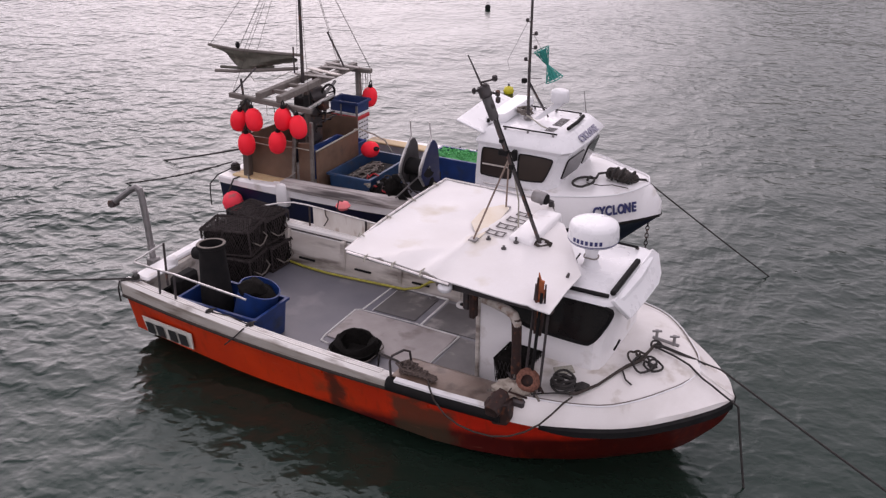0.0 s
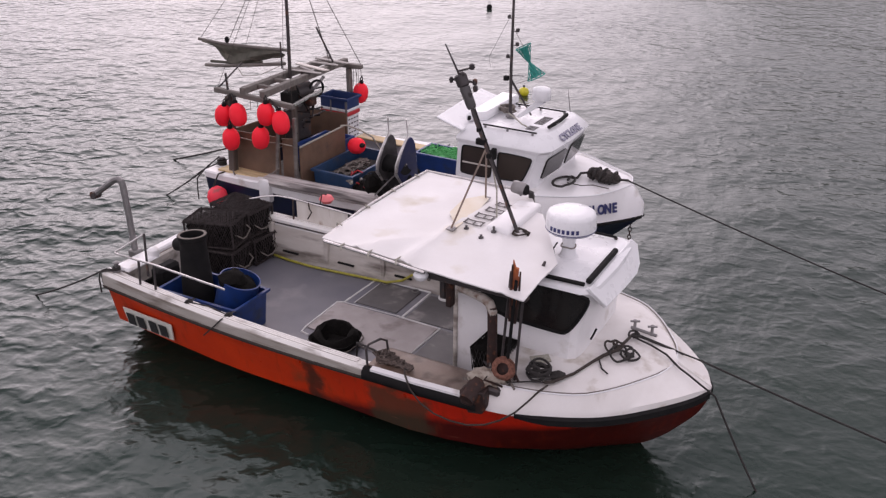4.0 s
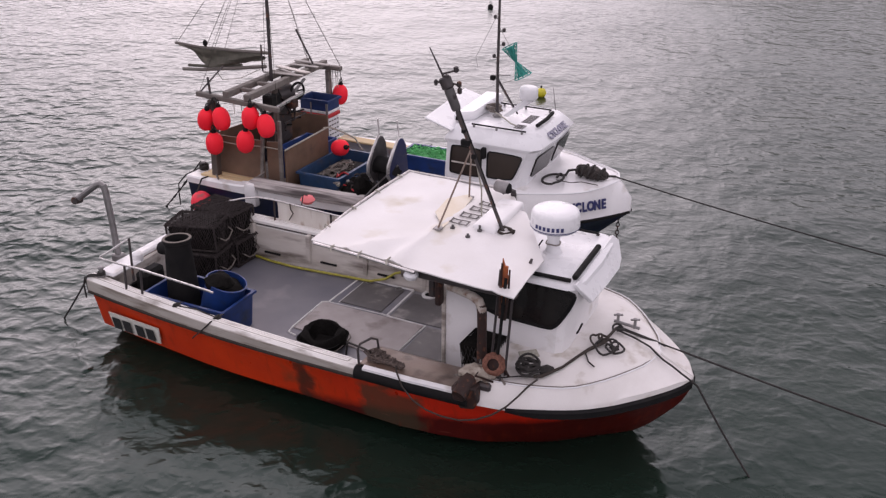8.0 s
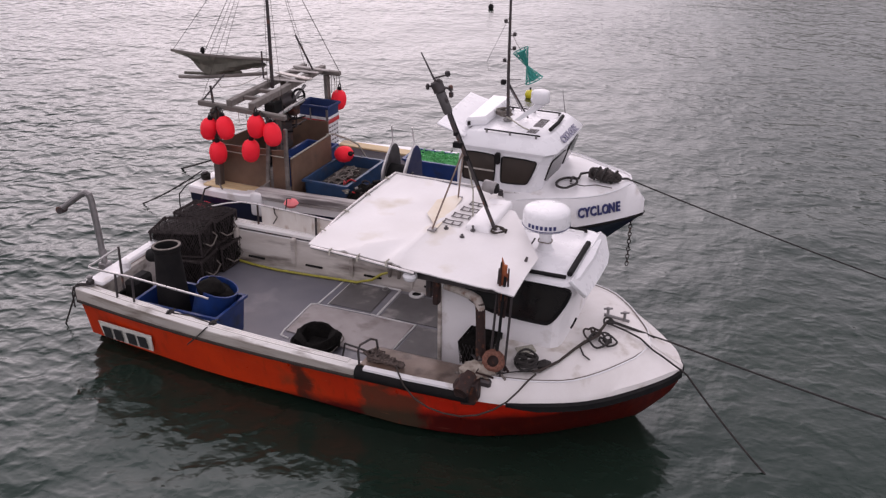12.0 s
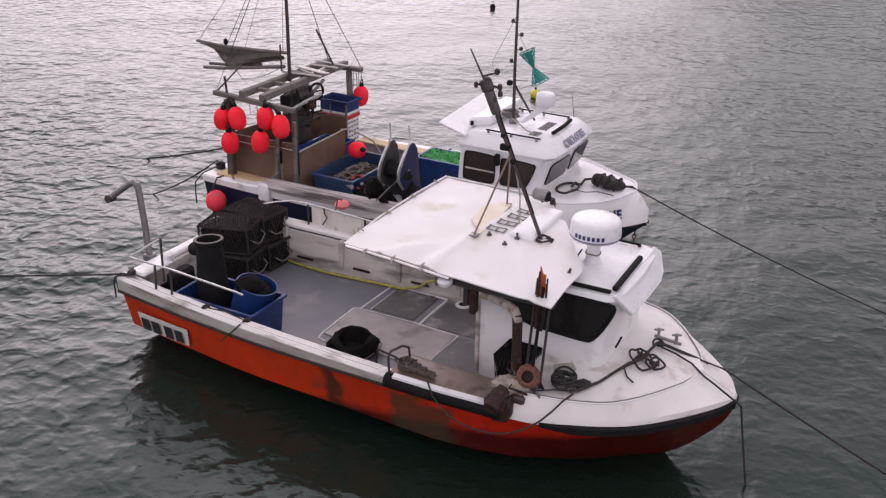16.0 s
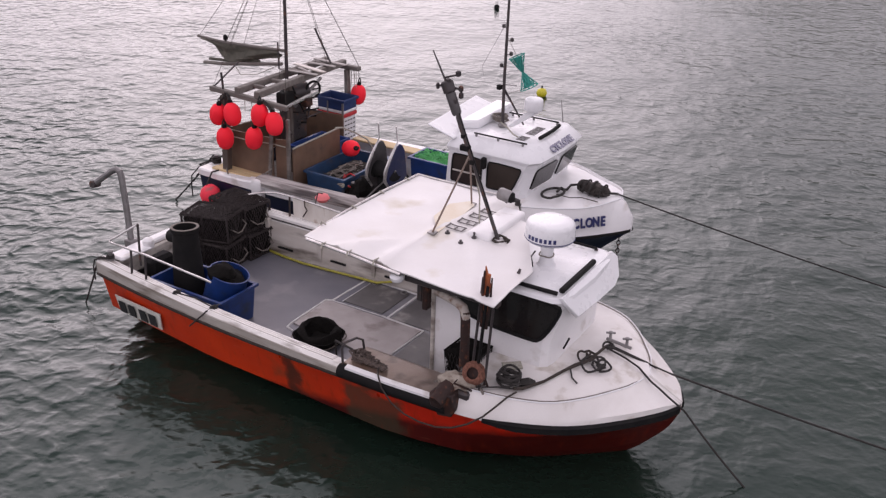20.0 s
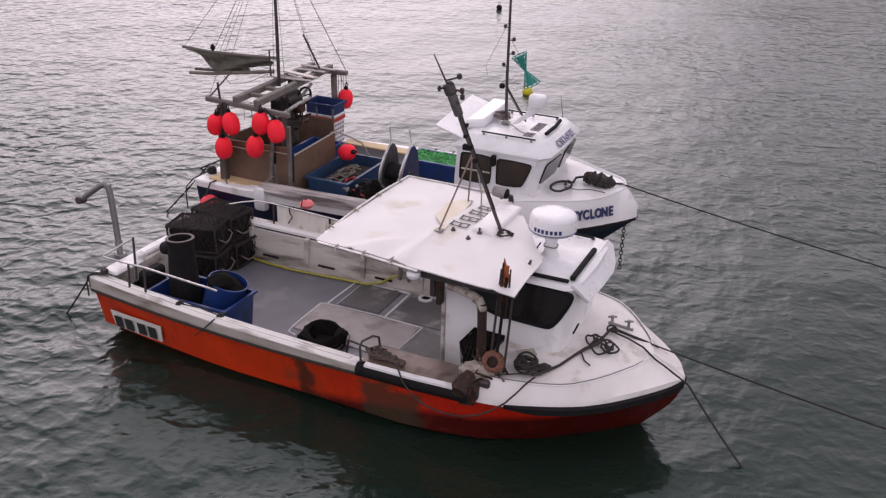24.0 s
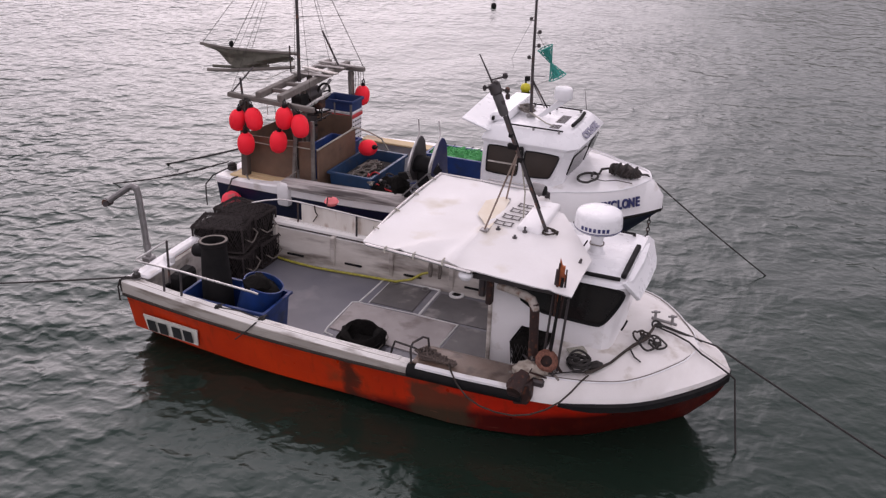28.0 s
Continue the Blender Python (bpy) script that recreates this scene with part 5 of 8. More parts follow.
def make_pot(label):
    """A netted shellfish pot, 0.62 x 0.40 x 0.33 in the plan, on its base frame."""
    p = new("shellfish_pot")
    tagged(p, label, "pot", "shellfish pots")
    L, W, H = 0.315, 0.215, 0.325
    fr = bmesh.new()
    for z in (0.015, H):
        bm_tube([(-L, -W, z), (L, -W, z), (L, W, z), (-L, W, z)], 0.016, 6, fr, closed=True)
    for x in (-L, -L * 0.1, L):
        for y in (-W, W):
            bm_tube([(x, y, 0.015), (x, y, H)], 0.013, 6, fr)
    part("frame", fr, NETMESH, p, "rubber-wrapped steel frame")
    for i in range(3):
        y = -W + 0.10 + i * 0.1
        part("base_slat", bm_box(-L, L, y - 0.012, y + 0.012, 0.004, 0.02), DARKSTEEL, p)
    net = bmesh.new()
    rng = random.Random(11)

    def strand(a, b, bulge=Vector((0, 0, 0))):
        a, b = Vector(a), Vector(b)
        mid = a.lerp(b, 0.5) + Vector((rng.uniform(-1, 1), rng.uniform(-1, 1), rng.uniform(-1, 0.3))) * 0.010 + bulge
        bm_tube([a, mid, b], 0.0044, 3, net)
    n = 26
    for s in (-1, 1):
        for i in range(n + 4):
            x0 = -L + (i - 2) * 2 * L / n
            for d in (-1, 1):
                x1 = x0 + d * 0.17
                a, b = max(-L, min(L, x0)), max(-L, min(L, x1))
                if abs(b - a) > 0.02:
                    za = 0.02 + (H - 0.02) * abs((a - x0) / 0.17)
                    zb = 0.02 + (H - 0.02) * abs((b - x0) / 0.17)
                    strand((a, s * W, za), (b, s * W, zb), Vector((0, s * 0.018, 0)))
        for i in range(12):
            y0 = -W + i * 2 * W / 11
            for d in (-1, 1):
                y1 = max(-W, min(W, y0 + d * 0.15))
                if abs(y1 - y0) > 0.02:
                    strand((s * L, y0, 0.02), (s * L, y1, 0.02 + (H - 0.02) * abs(y1 - y0) / 0.15), Vector((s * 0.018, 0, 0)))
    for i in range(n + 6):
        x0 = -L + (i - 3) * 2 * L / n
        for d in (-1, 1):
            x1 = x0 + d * 0.22
            a, b = max(-L, min(L, x0)), max(-L, min(L, x1))
            if abs(b - a) > 0.03:
                strand((a, -W + 2 * W * abs((a - x0) / 0.22), H), (b, -W + 2 * W * abs((b - x0) / 0.22), H), Vector((0, 0, 0.022)))
    part("netting", net, NETMESH, p, "black diamond netting")
    inner = bmesh.new()
    for k in (-1, 1):
        bm_loft([[(k * 0.06, -W * 0.9, 0.05), (k * 0.06, W * 0.9, 0.05)], [(k * 0.12, -W * 0.8, 0.2), (k * 0.10, W * 0.8, 0.17)], [(k * 0.2, -W * 0.9, 0.29), (k * 0.2, W * 0.9, 0.29)]], inner, cap=False)
    bmesh.ops.solidify(inner, geom=inner.faces[:], thickness=0.006)
    part("inner_funnel", inner, NET, p)
    bag = bm_box(-L * 0.97, L * 0.97, -W * 0.96, W * 0.96, 0.03, H * 0.90, 0.03)
    bmesh.ops.subdivide_edges(bag, edges=bag.edges[:], cuts=5, use_grid_fill=True)
    for v in bag.verts:
        v.co += noise.noise_vector(v.co * 16) * 0.03
    part("inner_net", bag, NET, p, "sagging dark inner net")
    lashing = bmesh.new()
    for i in range(22):
        x = -L + 2 * L * i / 22
        for y in (-W, W):
            k = rng.uniform(0.8, 1.3)
            bm_tube([(x, y - 0.02 * k, H - 0.012), (x + 0.008, y, H + 0.02 * k), (x + 0.018, y + 0.02 * k, H - 0.01)], 0.008, 4, lashing)
    for i in range(14):
        y = -W + 2 * W * i / 14
        for x in (-L, L):
            k = rng.uniform(0.8, 1.3)
            bm_tube([(x - 0.02 * k, y, H - 0.012), (x, y + 0.008, H + 0.02 * k), (x + 0.02 * k, y + 0.018, H - 0.01)], 0.008, 4, lashing)
    part("lacing", lashing, NETMESH, p, "frayed twine lacing")
    part("bridle", bm_tube([(L, -W * 0.6, H * 0.5), (L + 0.06, -W * 0.3, H * 0.3), (L + 0.05, W * 0.2, H * 0.25), (L + 0.08, W * 0.5, H * 0.5), (L, W * 0.7, H * 0.6)], 0.009, 6), ROPEGREY, p, "grey rope bridle")
    return p


pot = make_pot("black netted shellfish pot stacked in the stern")
ride(pot, A, pose(0.42, 0.40, 0.335, 0, 0, 8))
again(pot, A, (0.46, 0.88, 0.335), 0, 0, -3)
again(pot, A, (0.38, 0.44, 0.675), 0, -2, 13, "black netted shellfish pot stacked on another pot")
again(pot, A, (0.37, 0.92, 0.675), 0, 1, -4, "black netted shellfish pot with a red rag inside")
rag = thing("red_rag", "crumpled red rag inside a pot", "rag", A, (0.36, 0.93, 0.9))
bm = bm_lathe([(0.02, 0), (0.1, 0.02), (0.09, 0.06), (0.04, 0.09), (0.01, 0.1)], (0.36, 0.93, 0.84), 12)
for v in bm.verts:
    v.co += noise.noise_vector(v.co * 14) * 0.03
part("cloth", bm, REDPLASTIC, rag)


def hauling_table():
    h = thing("hauling_table", "worn brown steel hauling table on the gunwale", "hauling table", A, (4.2, -1.1, 0.82))
    rows = []
    for x in (3.66, 3.75, 4.2, 4.6, 4.74):
        b = lerp(HULL_A, x)[0]
        rows.append([(x, -0.82, 0.74), (x, -0.88, 0.80), (x, -0.95, 0.835), (x, -b - 0.02, 0.84)])
    part("plate", bm_sheet(rows, 0.014), BROWNSTEEL, h, "worn brown steel plate")
    part("edge_strip", bm_loft([[(x, -lerp(HULL_A, x)[0] - 0.02, 0.835), (x, -lerp(HULL_A, x)[0] - 0.035, 0.85), (x, -lerp(HULL_A, x)[0] - 0.085, 0.838), (x, -lerp(HULL_A, x)[0] - 0.085, 0.815)] for x in (3.72, 4.2, 4.72)], ring=True), WHITE, h, "bright worn edge strip")
    part("side_roll", bm_loft([[(x, -lerp(HULL_A, x)[0] - 0.04 - 0.065 * math.cos(a), 0.755 + 0.072 * math.sin(a)) for a in np.linspace(0, 2 * math.pi, 12, endpoint=False)] for x in (3.63, 3.7, 4.2, 4.72, 4.78)], ring=True), BLACK, h, "dark rubber side roll")
    part("hoop", bm_tube([(3.66, -1.30, 0.80), (3.645, -1.29, 0.98), (3.66, -1.27, 1.04), (3.72, -1.16, 1.06), (3.75, -1.10, 1.02), (3.76, -1.08, 0.84)], 0.012, 6), DARKSTEEL, h, "bent dark steel hoop")
    rng = random.Random(5)
    pts = []
    for i in range(210):
        q = i / 210
        a = i * 0.83 + rng.uniform(-0.5, 0.5)
        r = (0.025 + 0.06 * rng.random()) * (1.25 - 0.6 * q)
        pts.append((3.72 + 0.34 * q + r * math.cos(a), -1.15 - 0.05 * q + r * 0.9 * math.sin(a), 0.858 + 0.06 * rng.random() * (1.15 - q)))
    rp = thing("wet_rope_heap", "wet rope heap lying on the hauling table", "rope", A, (3.9, -1.18, 0.845))
    part("rope", bm_tube(pts, 0.0105, 5), WETROPE, rp)
    part("loop", bm_tube([(4.02, -1.24, 0.875), (4.08, -1.33, 0.87), (4.16, -1.39, 0.79), (4.27, -1.385, 0.66), (4.40, -1.375, 0.59), (4.55, -1.36, 0.555), (4.72, -1.345, 0.555), (4.88, -1.325, 0.60), (5.02, -1.30, 0.68), (5.14, -1.265, 0.78), (5.22, -1.20, 0.87), (5.28, -1.08, 0.935), (5.32, -0.98, 0.95)], 0.0085, 6), ROPEBROWN, rp, "brown-grey rope loop hanging over the side")
    part("float_line", bm_tube([(3.2, -0.80, 0.5), (3.35, -1.0, 0.83), (3.6, -1.08, 0.86), (3.75, -1.15, 0.87)], 0.011, 5), ROPE, rp)


hauling_table()

scrap = thing("red_scrap", "crumpled red plastic scrap on the cockpit floor", "scrap", A, (2.2, -0.9, 0.34))
bm = bm_lathe([(0.01, 0), (0.06, 0.008), (0.05, 0.03), (0.02, 0.045), (0.005, 0.05)], (2.22, -0.90, 0.336), 12)
for v in bm.verts:
    v.co += noise.noise_vector(v.co * 25) * 0.02
part("plastic", bm, REDPLASTIC, scrap)


def pot_hauler():
    h = thing("pot_hauler", "rusty hydraulic pot hauler with rods and pulley", "winch", A, (4.82, -1.05, 0.8), off=(-0.05, 0.0, 0.0))
    part("gantry_pipe", bm_tube([(4.37, -0.74, 1.55), (4.53, -0.80, 1.565), (4.67, -0.86, 1.575), (4.745, -0.89, 1.56), (4.785, -0.91, 1.50), (4.80, -0.93, 1.25), (4.82, -0.96, 0.90)], [0.036, 0.038, 0.041, 0.044, 0.043, 0.041, 0.042], 12), MOTOR, h, "bent pipe, pale above")
    part("pipe_sleeve", bm_tube([(4.772, -0.90, 1.53), (4.788, -0.912, 1.46), (4.802, -0.93, 1.24), (4.82, -0.96, 0.90)], [0.044, 0.046, 0.044, 0.050], 12), RUST, h)
    part("motor", bm_box(4.68, 4.84, -1.36, -1.2, 0.74, 0.92, 0.04), RUST, h, "rusty hydraulic motor")
    part("motor_bracket", bm_slab([(4.74, -1.33, 0.90), (4.90, -1.30, 0.90), (4.92, -1.285, 0.74), (4.88, -1.28, 0.66), (4.76, -1.315, 0.66), (4.72, -1.33, 0.76)], (0, 0.16, 0), None, 0.01), RUST, h, "dark rusty motor bracket")
    part("motor_flange", bm_tube([(4.77, -1.37, 0.83), (4.80, -1.18, 0.92)], [0.07, 0.085], 14), RUST, h)
    part("mount", bm_box(4.68, 5.0, -1.2, -0.92, 0.82, 0.90, 0.02), DARKSTEEL, h)
    wrap = bm_tube([(4.70, -1.22, 0.97), (4.75, -1.17, 0.97), (4.82, -1.14, 0.95), (4.88, -1.10, 0.96), (4.94, -1.08, 0.93), (4.99, -1.06, 0.90)], [0.03, 0.06, 0.085, 0.075, 0.08, 0.04], 14)
    bmesh.ops.subdivide_edges(wrap, edges=wrap.edges[:], cuts=1, use_grid_fill=True)
    for v in wrap.verts:
        v.co += noise.noise_vector(v.co * 17) * 0.035
    part("canvas_wrap", wrap, CANVAS, h, "beige canvas wrap")
    part("pulley", bm_lathe([(0.02, -0.05), (0.075, -0.045), (0.08, -0.035), (0.05, -0.01), (0.05, 0.01), (0.08, 0.035), (0.075, 0.045), (0.02, 0.05)], (4.98, -1.03, 1.05), 20, None, pose(0, 0, 0, 62, 20, 0)), RUST, h, "rusty grooved pulley")
    pts = []
    for i in range(190):
        th, ph = i * 0.55, 0.35 * math.sin(i * 0.11) + 0.9 * math.sin(i * 0.037)
        q = pose(0, 0, 0, 62, 20, 0) @ Vector((0.102 * math.cos(th) * math.cos(ph), 0.102 * math.sin(th) * math.cos(ph), 0.075 * math.sin(ph)))
        pts.append((4.98 + q.x, -1.06 + q.y, 1.05 + q.z))
    part("wound_rope", bm_tube(pts, 0.012, 5), WOUND, h, "rust-stained rope wound on the pulley")
    for a, c, r, mt in (((4.93, -1.02, 0.95), (4.99, -1.0, 1.98), 0.013, DARKSTEEL), ((4.99, -1.03, 0.95), (5.05, -1.02, 1.92), 0.016, BLACK), ((5.08, -1.04, 0.95), (5.13, -1.06, 1.74), 0.013, DARKSTEEL), ((4.96, -0.99, 0.95), (5.02, -0.98, 1.6), 0.009, ROPE)):
        part("rod", bm_tube([a, c], r, 6), mt, h)
    part("blade", bm_slab([(5.005, -1.02, 1.72), (5.010, -1.02, 2.10), (5.035, -1.02, 2.03), (5.062, -1.02, 2.03), (5.058, -1.02, 1.95), (5.075, -1.02, 1.93), (5.052, -1.02, 1.82), (5.050, -1.02, 1.70), (5.030, -1.02, 1.58)], (0, 0.025, 0), None, 0.004), RUSTORANGE, h, "orange rusted blade")
    part("blade_edge", bm_tube([(5.004, -1.03, 1.52), (5.006, -1.03, 1.9), (5.014, -1.03, 2.06)], [0.012, 0.014, 0.008], 6), RUST, h)
    part("blade_edge", bm_tube([(5.045, -1.01, 1.50), (5.072, -1.01, 1.75), (5.078, -1.01, 2.0)], [0.016, 0.012, 0.008], 6), RUST, h)
    part("hook", bm_tube([(5.06, -1.1, 0.95), (5.06, -1.13, 0.85), (5.05, -1.15, 0.75)], 0.01, 5), DARKSTEEL, h)
    rng = random.Random(8)
    for i in range(7):
        p = Vector((4.90 + rng.uniform(-0.08, 0.16), -1.05 + rng.uniform(-0.08, 0.1), 0.97))
        pts = [p + Vector((rng.uniform(-0.06, 0.06) * k, rng.uniform(-0.06, 0.06) * k, 0.05 * math.sin(k * 1.4))) for k in range(5)]
        part("hydraulic_hose", bm_tube(pts, 0.012, 5), (RUST, DARKSTEEL, ROPEGREY)[i % 3], h)
    b = thing("net_basket", "black netted basket beside the hauler", "basket", A, (4.6, -0.72, 0.72), off=(0.06, -0.02, 0.05))
    def side(z, h):
        return [(4.62 + h * cx, -0.70 + h * cy, z) for cx, cy in ((-1, -0.9), (0.9, -1), (1, 0.9), (-0.9, 1))]
    bag = bm_loft([side(0.74, 0.13), side(0.86, 0.15), side(0.99, 0.16), side(1.02, 0.13), side(0.98, 0.10), side(0.96, 0.05)], ring=True)
    bmesh.ops.subdivide_edges(bag, edges=bag.edges[:], cuts=3, use_grid_fill=True)
    for v in bag.verts:
        v.co += noise.noise_vector(v.co * 8) * 0.03
    part("basket", bag, NET, b)
    cage = bmesh.new()
    lo, hi = side(0.75, 0.155), side(1.0, 0.172)
    for j in range(4):
        for i in range(9):
            for d in (-2, 2):
                f, g = i / 8, min(1, max(0, (i + d) / 8))
                bm_tube([Vector(lo[j]).lerp(Vector(lo[(j + 1) % 4]), f), Vector(hi[j]).lerp(Vector(hi[(j + 1) % 4]), g)], 0.0035, 3, cage)
    part("netting", cage, ROPE, b)
    part("rim", bm_tube(side(1.0, 0.168), 0.012, 6, closed=True), NET, b)
    part("stand", bm_box(4.48, 4.72, -0.84, -0.6, 0.29, 0.75, 0.01), WHITE_DIRTY, b, "white box stand")


pot_hauler()


def deck_z(x, y):
    b, z = lerp(HULL_A, x)[:2]
    k = max(0.01, min(lerp(LIP_A, x)[0], b * 0.93))
    lip = lip_height(x)
    top = lip + 0.11 * min(1.0, k / 0.8)
    if abs(y) > k:
        return lip + (z + 0.085 - lip) * min(1, (abs(y) - k) / max(0.02, b - k)) + 0.01
    return lip + (top - lip) * (1 - (abs(y) / k) ** 1.6) + 0.012


def foredeck_gear():
    s = thing("mooring_cleat", "two-horned steel mooring cleat on the foredeck", "cleat", A, (5.80, 0.19, 1.0))
    z = deck_z(5.80, 0.19)
    part("base", bm_tube([(5.68, 0.215, z + 0.012), (5.94, 0.18, z + 0.006)], 0.016, 6), STEEL, s)
    for x, y in ((5.715, 0.21), (5.89, 0.187)):
        part("post", bm_lathe([(0.026, 0), (0.016, 0.015), (0.014, 0.075), (0.022, 0.085), (0.022, 0.098), (0.008, 0.103)], (x, y, z), 10), STEEL, s)
        part("horn", bm_tube([(x - 0.04, y - 0.02, z + 0.088), (x + 0.04, y + 0.02, z + 0.088)], 0.011, 6), STEEL, s)
    k = thing("deck_rope", "dark mooring rope knotted across the foredeck", "rope", A, (5.8, -0.25, 1.0))
    path = [(5.28, -0.96), (5.34, -0.92), (5.47, -0.73), (5.56, -0.52), (5.62, -0.40), (5.70, -0.28), (5.73, -0.12), (5.75, 0.03)]
    part("main_rope", bm_tube([(x, y, deck_z(x, y) + 0.018 + 0.01 * math.sin(9 * x)) for x, y in path], [0.016, 0.016, 0.013, 0.014, 0.018, 0.016, 0.014, 0.014], 7), ROPEBROWN, k)
    for c, n, sp, mt in (((5.66, -0.20), 44, 0.10, ROPEBROWN), ((5.76, -0.30), 52, 0.11, ROPE), ((5.84, -0.28), 48, 0.075, ROPE), ((5.77, 0.03), 44, 0.06, ROPE)):
        pts = []
        for i in range(n):
            a = i * 0.31 + 0.3 * math.sin(i * 0.23 + sp * 9)
            r = sp * (0.55 + 0.45 * math.sin(i * 0.185 + sp * 50))
            x, y = c[0] + r * math.cos(a), c[1] + r * math.sin(a) * 1.2
            pts.append((x, y, deck_z(x, y) + 0.012 + 0.03 * abs(math.sin(i * 0.4))))
        part("loop", bm_tube(pts, 0.0105, 6), mt, k)
    part("tail", bm_tube([(x, y, deck_z(x, y) + 0.010) for x, y in ((5.60, -0.46), (5.66, -0.56), (5.73, -0.60))], 0.008, 5), ROPE, k)
    part("tail", bm_tube([(x, y, deck_z(x, y) + 0.010) for x, y in ((5.30, -0.95), (5.16, -1.00), (5.05, -1.06), (4.98, -1.10))], 0.007, 5), ROPE, k)
    for dy in (0.0, 0.03):
        a, e = Vector((5.78, 0.03 + dy, deck_z(5.78, 0.03) + 0.03)), Vector((6.350, 0.220, 0.862))
        part("lead", bm_tube([a.lerp(e, f) for f in (0, 0.3, 0.6)] + [e if dy == 0.0 else a.lerp(e, 0.75) - Vector((0, 0, 0.015))], 0.0085, 6), ROPE, k)
    part("over_bow", bm_tube([(5.78, 0.0, deck_z(5.78, 0) + 0.025), (5.95, -0.01, deck_z(5.95, 0) + 0.02), (6.10, -0.04, deck_z(6.1, 0) + 0.018), (6.24, -0.08, 0.908), (6.34, -0.11, 0.878), (6.44, -0.13, 0.832), (6.53, -0.12, 0.775), (6.575, -0.095, 0.73), (6.59, -0.07, 0.70)], 0.0095, 6), ROPE, k)
    c = thing("rope_coil", "black coiled rope bundle on the foredeck edge", "rope", A, (5.22, -0.90, 0.93))
    pts = []
    for i in range(180):
        a = i * 0.275 + 0.2 * math.sin(i * 0.17)
        r = 0.04 + 0.06 * abs(math.sin(i * 0.105))
        x, y = 5.20 + r * math.cos(a) * 1.1, -0.90 + r * math.sin(a)
        pts.append((x, y, deck_z(5.2, -0.9) + 0.02 + 0.10 * (i / 180) + 0.015 * math.sin(i * 0.65)))
    part("coil", bm_tube(pts, 0.012, 5), ROPE, c)
    part("weave", bm_tube([(5.30, -0.86, 0.97), (5.36, -0.82, 0.98), (5.40, -0.78, 0.97)], [0.04, 0.045, 0.02], 8), ROPE, c)
    p = thing("scrap_board", "small pale board lying on the foredeck", "board", A, (5.08, -0.72, 0.95))
    part("board", moved(bm_box(-0.09, 0.09, -0.05, 0.05, 0, 0.015, 0.003), Matrix.Translation((5.13, -0.70, deck_z(5.13, -0.7) + 0.02)) @ pose(0, 0, 0, 8, 0, 40)), ROPEPALE, p)


foredeck_gear()


def hose_a():
    h = thing("hose", "yellow rubber hose along the cockpit floor edge", "hose", A, (1.6, 1.0, 0.34))
    pts = [(0.70, 1.0, 0.355), (1.0, 0.96, 0.352), (1.35, 0.94, 0.352), (1.7, 0.96, 0.353), (2.1, 0.995, 0.354), (2.45, 1.01, 0.36), (2.65, 1.04, 0.42), (2.78, 1.05, 0.52), (2.88, 1.05, 0.56)]
    fine = []
    for a, c in zip(pts, pts[1:]):
        fine += [tuple(Vector(a).lerp(Vector(c), k / 4)) for k in range(4)]
    part("hose", bm_tube(fine + [pts[-1]], 0.016, 8), YELLOW, h)
    g = thing("rubber_gloves", "pair of dirty work gloves hanging on the bulwark", "gloves", A, (2.95, 1.04, 0.6))
    for x in (2.9, 3.02):
        part("glove", bm_tube([(x, 1.03, 0.70), (x + 0.005, 1.02, 0.62), (x, 1.02, 0.52)], [0.025, 0.035, 0.02], 8), ROPEGREY, g)


hose_a()

# ---- the navy boat behind ----
B = NAVY_ROWS
HULL_B = [(0.10, 1.12, 0.79, 1.0, -0.25), (1.0, 1.19, 0.81, 1.08, -0.3), (2.5, 1.24, 0.86, 1.10, -0.3), (4.0, 1.20, 0.93, 0.95, -0.3), (4.6, 1.10, 0.965, 0.70, -0.2), (5.0, 0.96, 0.99, 0.48, -0.02),
          (5.4, 0.75, 1.02, 0.30, 0.33), (5.73, 0.49, 1.045, 0.17, 0.66), (5.95, 0.27, 1.06, 0.09, 0.87), (6.08, 0.12, 1.07, 0.04, 0.99), (6.15, 0.02, 1.075, 0.005, 1.05)]
XB = [0.10, 0.5, 1.0, 1.5, 2.0, 2.5, 3.0, 3.5, 4.0, 4.3, 4.6, 4.8, 5.0, 5.2, 5.4, 5.57, 5.66, 5.73, 5.79, 5.85, 5.9, 5.94, 5.97, 6.02, 6.05, 6.08, 6.1, 6.12, 6.15]

# x, half width inside the deck lip, lip height
DECK_B = [(3.95, 1.10, 1.08), (4.3, 1.08, 1.22), (4.7, 1.0, 1.36), (5.1, 0.85, 1.40), (5.43, 0.66, 1.39), (5.66, 0.51, 1.40), (5.83, 0.35, 1.425), (5.92, 0.20, 1.44), (5.97, 0.02, 1.44), (6.15, 0.004, 1.24)]


def side_b(x):
    return lerp(HULL_B, x)[:2]


